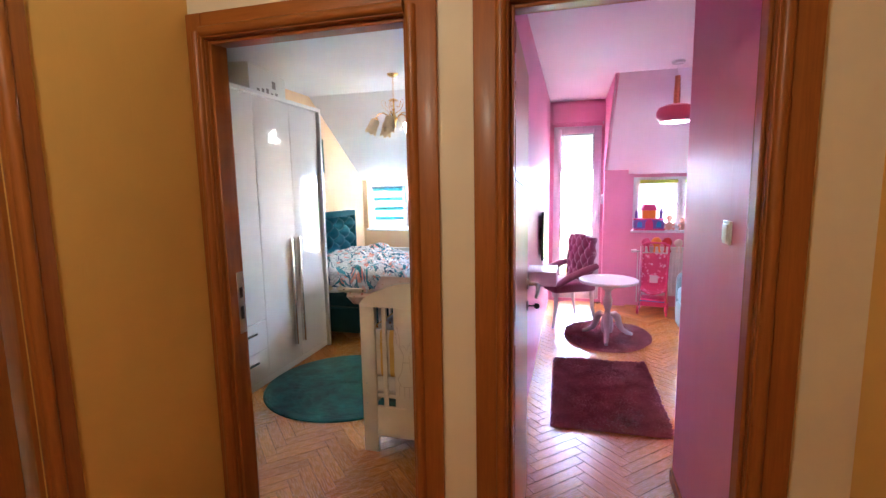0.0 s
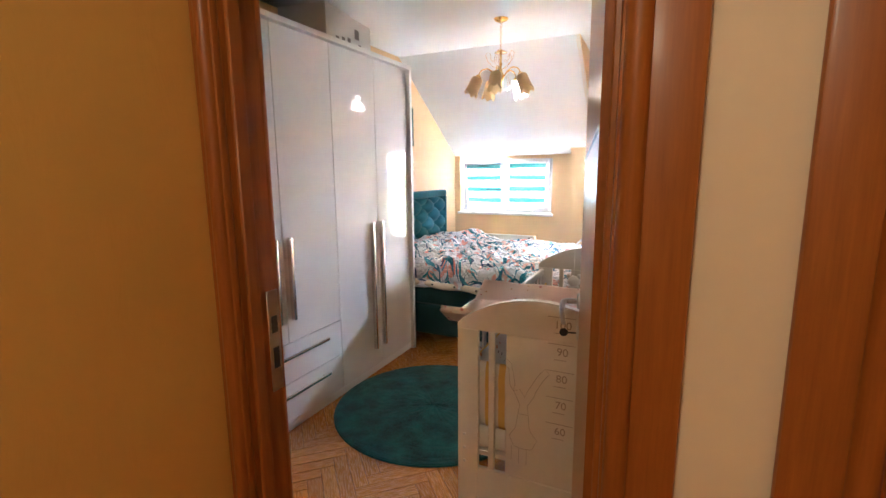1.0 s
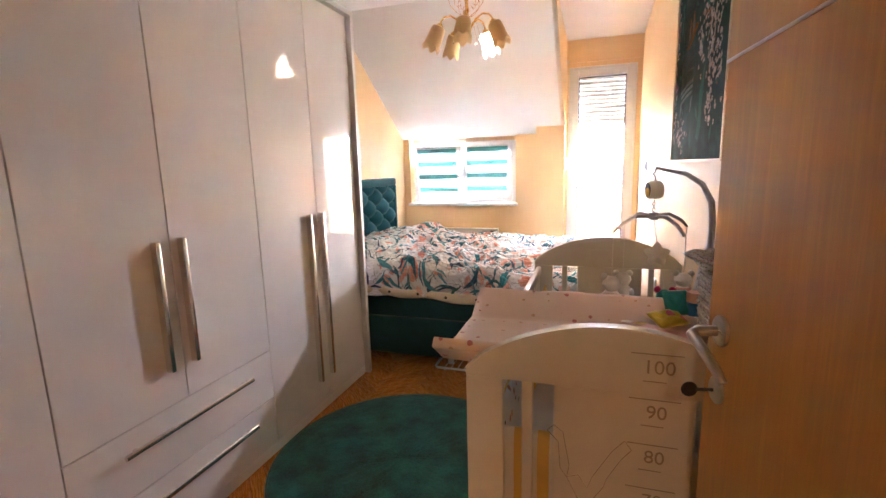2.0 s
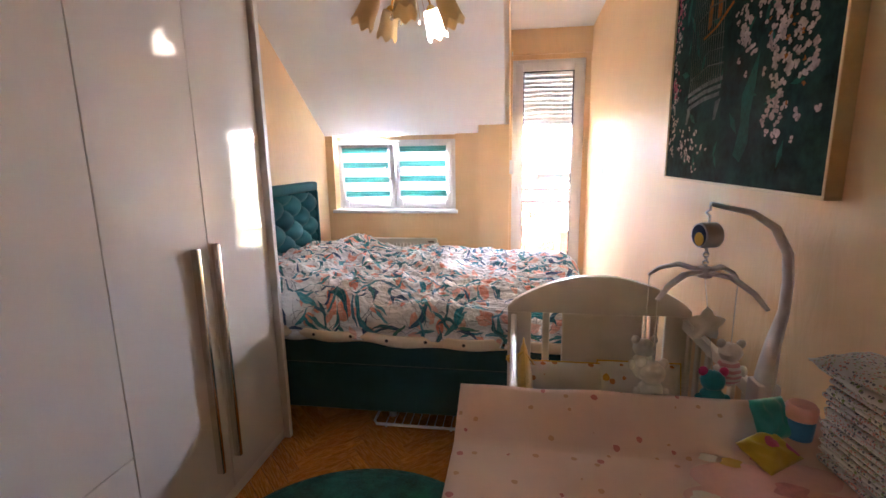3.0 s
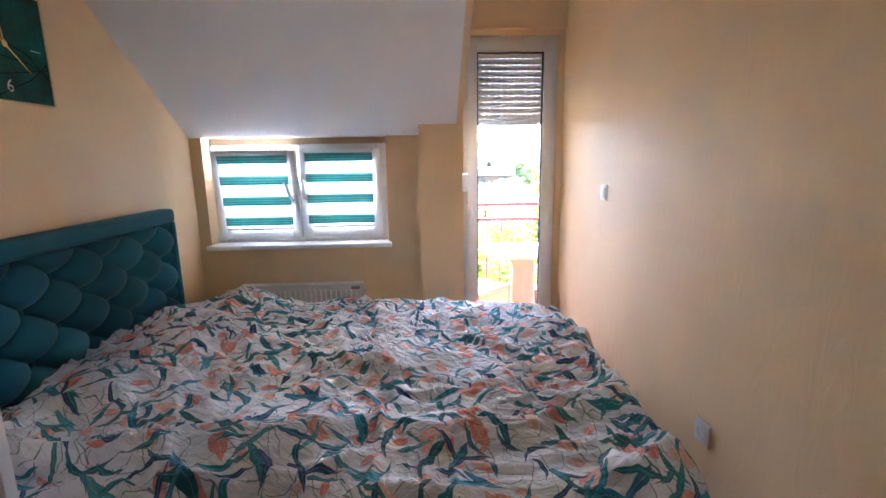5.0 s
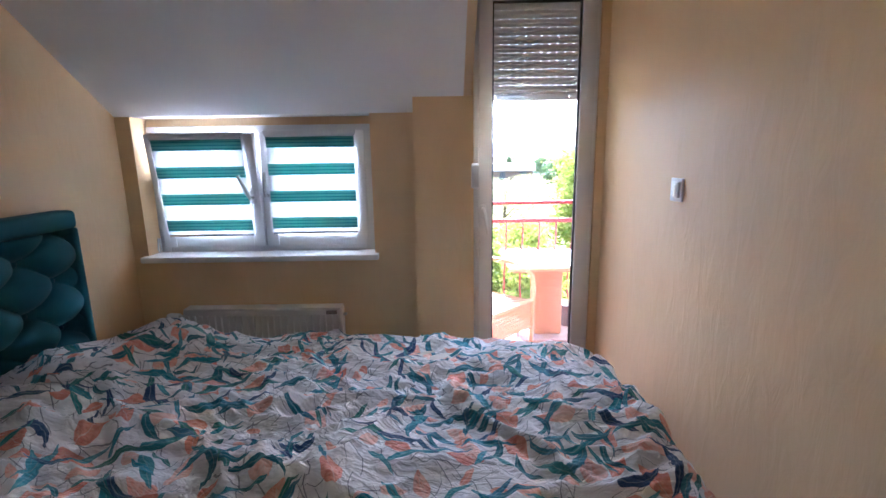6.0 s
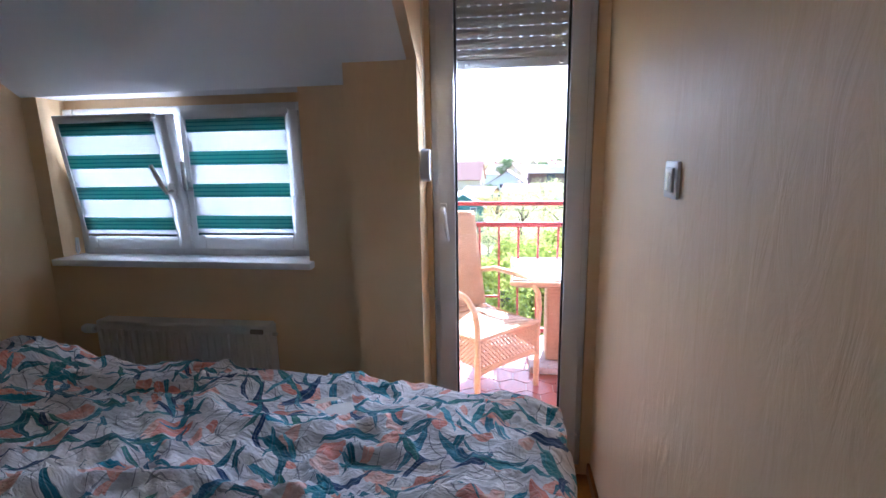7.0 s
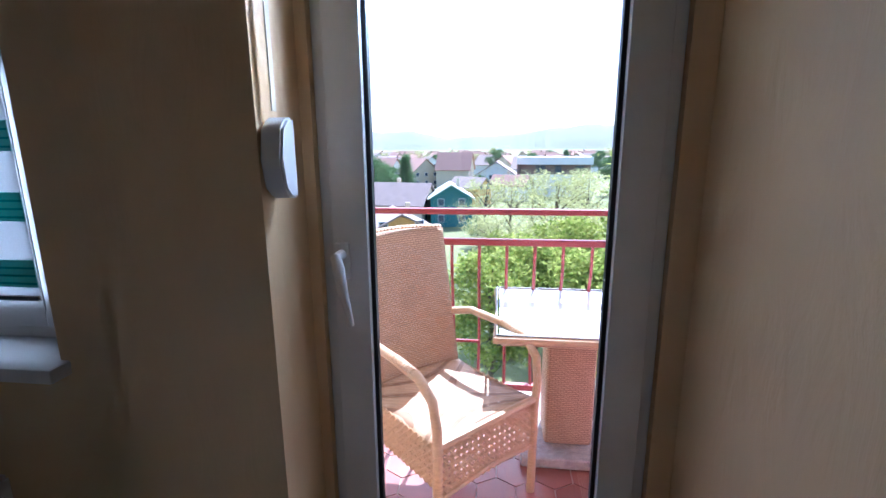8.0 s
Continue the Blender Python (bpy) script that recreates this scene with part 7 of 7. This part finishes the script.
def balcony_table():
    t = thing("wicker_table", pose(-0.34, 7.25, ZB), "low wicker pedestal table with a white glass top on the balcony", "table")
    part("top", box(B(), -0.32, 0.36, -0.31, 0.33, 0.655, 0.672, 0.003), TABLE_GLASS, t, "white glass top")
    part("top_frame", tube(B(), [(-0.335, -0.325, 0.655), (0.375, -0.325, 0.655), (0.375, 0.345, 0.655), (-0.335, 0.345, 0.655)], 0.017, 8, True), CANE_POLE, t, "bound cane rim")
    part("top_edge", tube(B(), [(-0.33, -0.32, 0.674), (0.37, -0.32, 0.674), (0.37, 0.34, 0.674), (-0.33, 0.34, 0.674)], 0.006, 6, True), STEEL, t, "grey metal edge")
    part("under_board", box(B(), -0.31, 0.35, -0.30, 0.32, 0.62, 0.654, 0.004), CANE, t)
    part("pedestal", box(B(), -0.10, 0.12, -0.11, 0.11, 0.05, 0.62, 0.018, 3), CANE, t, "square woven pedestal")
    part("foot", box(B(), -0.21, 0.24, -0.22, 0.22, 0.0, 0.05, 0.006), STONE, t, "speckled concrete foot")


balcony_table()
pot = thing("plant_pot", pose(-0.10, 7.38, ZB), "dark grey pot with a small green plant on the balcony", "plant pot")
part("pot", lathe(B(), [(0.07, 0.0), (0.095, 0.22), (0.10, 0.24), (0.088, 0.24), (0.0, 0.21)], 20), FOLIAGE_POT, pot)
bm = B()
rnd = random.Random(9)
for k in range(60):
    a, r, z = rnd.uniform(0, 6.28), rnd.uniform(0.01, 0.10), rnd.uniform(0.25, 0.46)
    p = Vector((r * math.cos(a), r * math.sin(a), z))
    d = Vector((math.cos(a), math.sin(a), rnd.uniform(-0.3, 0.6))) * 0.045
    s = Vector((-math.sin(a), math.cos(a), 0)) * 0.012
    bm.faces.new([bm.verts.new(q) for q in (p, p + d * 0.5 + s, p + d, p + d * 0.5 - s)])
part("leaves", bm, LEAF_LIGHT, pot, "small green leaves", smooth=0)
part("stalk", tube(B(), [(0, 0, 0.2), (0.01, 0, 0.42)], 0.004, 5), LEAF_DARK, pot)

# ---- the town below ----
bm = B()


def land(u, v):
    x, y = -3200 + 6400 * u, -60 + 4300 * v ** 1.6
    z = GZ + 0.35 * noise.noise(Vector((x * 0.02, y * 0.02, 0)))
    return Vector((x, y, z))


sheet(bm, 60, 70, land)
tagged(part("ground", bm, GRASS, smooth=180), "grassy land reaching to the far hills", "ground", kind="structure")
bm = B()


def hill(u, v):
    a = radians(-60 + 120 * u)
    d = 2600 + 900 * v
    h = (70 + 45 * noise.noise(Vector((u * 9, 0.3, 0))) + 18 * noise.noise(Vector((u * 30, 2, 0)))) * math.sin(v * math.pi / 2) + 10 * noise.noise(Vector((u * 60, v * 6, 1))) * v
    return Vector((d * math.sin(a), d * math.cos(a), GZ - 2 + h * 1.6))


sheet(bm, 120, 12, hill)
tagged(part("backdrop_hills", bm, HILLS, smooth=180), "wooded hills on the horizon, haze put into their pale colour", "hills", kind="structure")


def house(x, y, rz, w, d, wall_h, roof_h, wall_mat, roof_mat, label, rows=2):
    h = thing("house", pose(x, y, GZ, rz=rz), label, "house", "houses of the town")
    part("wall", prism(B(), [(-w / 2, 0), (w / 2, 0), (w / 2, wall_h), (0, wall_h + roof_h - 0.15), (-w / 2, wall_h)], -d / 2, d / 2, "y"), wall_mat, h, smooth=0)
    bm = B()
    o = 0.5
    for s in (-1, 1):
        k = roof_h / (w / 2)
        prism(bm, [(0, wall_h + roof_h), (s * (w / 2 + o), wall_h - o * k), (s * (w / 2 + o), wall_h - o * k + 0.2), (0, wall_h + roof_h + 0.22)], -d / 2 - o, d / 2 + o, "y")
    roof = part("roof", bm, roof_mat, h, smooth=0)
    part("chimney", box(B(), w * 0.15, w * 0.15 + 0.6, d * 0.1, d * 0.1 + 0.6, wall_h + roof_h * 0.4, wall_h + roof_h + 0.9), HOUSE_CREAM, roof, smooth=0)
    n = max(2, int(w / 3.2))
    for r in range(rows):
        for i in range(n):
            cx, cz = -w / 2 + w * (i + 0.5) / n, 1.6 + 2.7 * r
            if cz + 0.7 > wall_h and abs(cx) > w * 0.28:
                continue
            win = part("window", box(B(), cx - 0.55, cx + 0.55, -d / 2 - 0.06, -d / 2 + 0.05, cz - 0.65, cz + 0.65), HOUSE_WHITE, h, smooth=0)
            part("pane", box(B(), cx - 0.46, cx + 0.46, -d / 2 - 0.09, -d / 2 - 0.05, cz - 0.55, cz + 0.55), PANE_DARK, win, smooth=0)
    for r in range(rows):
        for i in range(2):
            cy, cz = -d / 4 + d / 2 * i, 1.6 + 2.7 * r
            if cz + 0.7 < wall_h:
                win = part("window", box(B(), w / 2 - 0.05, w / 2 + 0.06, cy - 0.55, cy + 0.55, cz - 0.65, cz + 0.65), HOUSE_WHITE, h, smooth=0)
                part("pane", box(B(), w / 2 + 0.05, w / 2 + 0.09, cy - 0.46, cy + 0.46, cz - 0.55, cz + 0.55), PANE_DARK, win, smooth=0)
    return h


def spot(px, dist):
    """A place in the town by its bearing, in the balcony's view, and its distance."""
    k = (px - 784) / 835
    return -0.686 + dist * (-0.1161 + 0.9932 * k), 5.194 + dist * (0.9932 + 0.1161 * k)


house(*spot(712, 84), 80, 8.5, 10, 3.8, 3.2, HOUSE_CREAM, ROOF_BROWN, "low house with a wide grey-brown tiled roof")
house(*spot(700, 58), 20, 8.5, 8, 3.4, 2.2, HOUSE_ORANGE, ROOF_BROWN, "orange rendered house with a brown roof")
house(*spot(797, 82), 8, 7.0, 8, 5.0, 2.1, HOUSE_TEAL, ROOF_GREEN, "dark teal house with a pale grey-green roof")
house(*spot(806, 160), 84, 10, 11, 6.2, 5.2, HOUSE_CREAM, ROOF_RED, "cream two-storey house with a red tiled roof")
h_gable = house(*spot(880, 150), -4, 13, 12, 4.6, 4.2, HOUSE_WHITE, ROOF_BROWN, "white gabled house with dark roof edge")
house(*spot(832, 112), 60, 6, 8, 4.2, 2.0, HOUSE_ORANGE, ROOF_BROWN, "small yellow-orange rendered house among gardens")
h_far = house(*spot(742, 165), 35, 10, 11, 5.2, 4.2, HOUSE_CREAM, ROOF_RED, "house with a pink-red tiled roof")
house(*spot(672, 175), 75, 10, 14, 5.4, 4.0, HOUSE_WHITE, ROOF_RED, "white house with red tiled roof")
house(*spot(905, 120), 70, 6, 9, 4.0, 2.2, HOUSE_WHITE, ROOF_RED, "small house with red roof among the trees")
rnd = random.Random(21)
for k in range(84):
    px, dist = rnd.uniform(600, 1140), rnd.uniform(185, 560)
    x, y = spot(px, dist)
    copy_thing(h_far if k % 3 else h_gable, pose(x, y, GZ + rnd.uniform(-0.5, 0.5), rz=rnd.uniform(0, 180)))


def modern_house():
    x, y = spot(980, 132)
    h = thing("modern_house", pose(x, y, GZ, rz=-6), "flat-roofed modern white house with brown cladding", "house")
    part("body", box(B(), -9.5, 9.5, -6, 6, 0, 6.0), HOUSE_WHITE, h, smooth=0)
    part("upper_storey", box(B(), -9.3, 9.3, -5.6, 6, 6.0, 8.7), HOUSE_BROWN, h, "brown clad upper storey", smooth=0)
    part("flat_roof", box(B(), -9.8, 9.8, -7.4, 6.5, 8.7, 10.6), HOUSE_WHITE, h, "thick white flat roof", smooth=0)
    part("side_wall", box(B(), -9.8, -9.2, -7.2, 6, 0, 8.7), HOUSE_BROWN, h, smooth=0)
    for cx, w in ((-3.6, 2.4), (1.0, 1.6), (6.6, 2.0)):
        part("window", box(B(), cx - w / 2, cx + w / 2, -5.7, -5.55, 6.3, 8.4), PANE_DARK, h, smooth=0)


modern_house()


def tree(name, label, height, spread, leaves, leaf_mat, leaf_size, seed, conifer=False):
    """Tapered trunk, limbs and a ragged crown of single leaves in clumps."""
    t = thing(name, pose(0, 0, 0), label, "tree", "trees below the balcony")
    rnd = random.Random(seed)
    part("trunk", tube(B(), [(0, 0, 0), (0.1, 0.05, height * 0.3), (0.0, 0.1, height * 0.6), (0.1, 0.0, height * 0.93)], [height * 0.022, height * 0.017, height * 0.011, height * 0.003], 8), BARK, t)
    clumps = []
    bm = B()
    n = 60 if not conifer else 70
    for k in range(n):
        if conifer:
            f = k / n
            a, r = k * 2.4, spread * (1 - f) * rnd.uniform(0.5, 1.0)
            c = Vector((r * math.cos(a), r * math.sin(a), height * (0.15 + 0.83 * f)))
        else:
            a, e = rnd.uniform(0, 6.28), rnd.uniform(-0.75, 1.0)
            r = spread * math.sqrt(max(0, 1 - e * e * 0.85)) * rnd.uniform(0.35, 1.05)
            c = Vector((r * math.cos(a), r * math.sin(a), height * 0.66 + e * height * 0.32))
        clumps.append(c)
        if k % 3 == 0:
            s = Vector((0.05, 0.05, max(height * 0.2, c.z - spread * 0.6)))
            tube(bm, [s, s.lerp(c, 0.55) + Vector((0, 0, 0.15)), c], [height * 0.007, height * 0.004, height * 0.0015], 5)
    part("limbs", bm, BARK, t)
    verts, faces = [], []
    for k in range(leaves):
        c = clumps[rnd.randrange(len(clumps))]
        g = spread * (0.14 if not conifer else 0.16)
        p = c + Vector((rnd.gauss(0, g), rnd.gauss(0, g), rnd.gauss(0, g * 0.7)))
        u = Vector((rnd.gauss(0, 1), rnd.gauss(0, 1), rnd.gauss(0, 0.6))).normalized()
        w = u.cross(Vector((rnd.gauss(0, 1), rnd.gauss(0, 1), rnd.gauss(0, 1)))).normalized()
        s = leaf_size * rnd.uniform(0.6, 1.3)
        i = len(verts)
        verts += [p - u * s, p + w * s * 0.45, p + u * s, p - w * s * 0.45]
        faces.append((i, i + 1, i + 2, i + 3))
    me = bpy.data.meshes.new("crown")
    me.from_pydata(verts, [], faces)
    me.materials.append(leaf_mat)
    ob = new("crown", me)
    ob.parent = t
    return t


green = tree("tree", "bright green leafy tree in spring leaf", 9.6, 2.9, 9000, LEAF_LIGHT, 0.15, 1)
pale = tree("tree", "pale yellow-green tree with sparse crown", 10.5, 3.2, 3200, LEAF_PALE, 0.12, 2)
dark = tree("tree", "dark green garden tree", 9.5, 3.4, 8000, LEAF_DARK, 0.16, 3)
fir = tree("conifer", "dark green conifer in a garden", 11.5, 3.5, 9000, LEAF_DARK, 0.17, 4, True)


def plant(src, first, spots):
    for i, (px, dist, s) in enumerate(spots):
        x, y = spot(px, dist)
        m = pose(x, y, GZ - 0.1, rz=i * 77) @ Matrix.Scale(s, 4)
        if i == 0 and first:
            src.matrix_basis = m
        else:
            ob = copy_thing(src, m)
            ob.scale = (s, s, s)


plant(green, True, ((872, 22, 0.86), (960, 24, 0.9), (1062, 21, 0.9), (1010, 30, 0.92), (1120, 19, 0.92), (1165, 31, 1.42), (900, 32, 0.78)))
plant(pale, True, ((905, 44, 1.0), (880, 34, 0.82), (960, 33, 0.82), (1040, 35, 0.84), (985, 40, 1.05), (860, 50, 0.95), (1045, 46, 1.05), (945, 60, 1.0), (1020, 62, 1.0)))
plant(dark, True, ((662, 92, 1.15), (690, 120, 0.9), (640, 105, 1.1), (845, 62, 0.45), (940, 210, 1.1), (1060, 200, 1.2), (1090, 130, 1.2), (850, 130, 0.6)))
plant(fir, True, ((718, 118, 1.0), (664, 125, 0.9), (1000, 260, 1.0)))
rnd = random.Random(8)
for k in range(46):
    x, y = spot(rnd.uniform(560, 1180), rnd.uniform(180, 700))
    s = rnd.uniform(0.7, 1.3)
    ob = copy_thing(dark if k % 2 else pale, pose(x, y, GZ - 0.1, rz=k * 31))
    ob.scale = (s, s, s)


def parked_car():
    x, y = spot(890, 29)
    c = thing("parked_car", pose(x, y, GZ + 0.05, rz=68), "black parked car seen from above", "car")
    part("body", box(B(), -2.1, 2.1, -0.88, 0.88, 0.25, 0.85, 0.16, 3), CAR_BLACK, c)
    bm = prism(B(), [(-1.6, 0.84), (-1.05, 1.42), (0.55, 1.44), (1.25, 0.84)], -0.76, 0.76, "y")
    bmesh.ops.bevel(bm, geom=list(bm.edges), offset=0.08, segments=2, affect="EDGES")
    part("cabin", bm, CAR_BLACK, c)
    bm = prism(B(), [(1.16, 0.93), (0.60, 1.37), (0.66, 1.42), (1.26, 0.93)], -0.66, 0.66, "y")
    part("windscreen", bm, PANE_DARK, c, smooth=0)
    for wx in (-1.3, 1.3):
        for s in (-1, 1):
            wheel = part("wheel", lathe(B(), [(0.0, -0.1), (0.30, -0.1), (0.33, -0.05), (0.33, 0.05), (0.30, 0.1), (0.0, 0.1)], 20, m=Matrix.Translation((wx, s * 0.82, 0.28)) @ Matrix.Rotation(radians(90), 4, "X")), BLACK, c)
            part("rim", lathe(B(), [(0.0, 0.105), (0.2, 0.105), (0.2, 0.11), (0.0, 0.115)], 14, m=Matrix.Translation((wx, s * 0.82, 0.28)) @ Matrix.Rotation(radians(-90 * s), 4, "X")), CHROME, wheel)


parked_car()

# ---- parquet ----
def herringbone(parent, x0, x1, y0, y1, near, length=0.35, width=0.07):
    """Oak strips laid in herringbone at 45 degrees; near() picks the strips that are objects of their own."""
    g = 0.0007
    strip = bpy.data.meshes.new("parquet_strip")
    bm = box(B(), -length / 2 + g, length / 2 - g, -width / 2 + g, width / 2 - g, -0.003, 0.0, 0.0008)
    bm.to_mesh(strip)
    bm.free()
    strip.materials.append(PARQUET)
    rest = B()
    turn = Matrix.Rotation(radians(45), 4, "Z")
    n = int(6 / width)
    rnd = random.Random(2)
    for i in range(-n, n):
        for j in range(-12, 13):
            for upright in (False, True):
                hx, hy = i * width + j * 2 * length, i * width
                c = Vector((hx + length + width / 2, hy + width - length / 2, 0)) if upright else Vector((hx + length / 2, hy + width / 2, 0))
                p = turn @ c + Vector((0.5, 3.0, 0))
                if not (x0 < p.x < x1 and y0 < p.y < y1):
                    continue
                m = Matrix.Translation(p + Vector((0, 0, rnd.uniform(-0.0003, 0.0003)))) @ turn @ Matrix.Rotation(radians(90 if upright else 0), 4, "Z")
                if near(p):
                    ob = new("parquet_strip", strip)
                    ob.parent, ob.matrix_basis = parent, m
                else:
                    vs = [rest.verts.new(m @ Vector((sx * (length / 2 - g), sy * (width / 2 - g), z))) for z in (-0.003, 0.0) for sx, sy in ((-1, -1), (1, -1), (1, 1), (-1, 1))]
                    rest.faces.new(vs[4:])
                    for k in range(4):
                        rest.faces.new((vs[k], vs[(k + 1) % 4], vs[4 + (k + 1) % 4], vs[4 + k]))
    ob = part("parquet_strips", rest, PARQUET_REST, parent, smooth=0, kind="stuff")


herringbone(floor_bed, -2.85, -0.2, YD - 0.05, 5.97, lambda p: -2.25 < p.x < -0.45 and 1.1 < p.y < 3.95)
herringbone(floor_pink, -0.2, 2.65, YD - 0.05, 5.97, lambda p: -0.15 < p.x < 1.4 and 1.1 < p.y < 5.2)
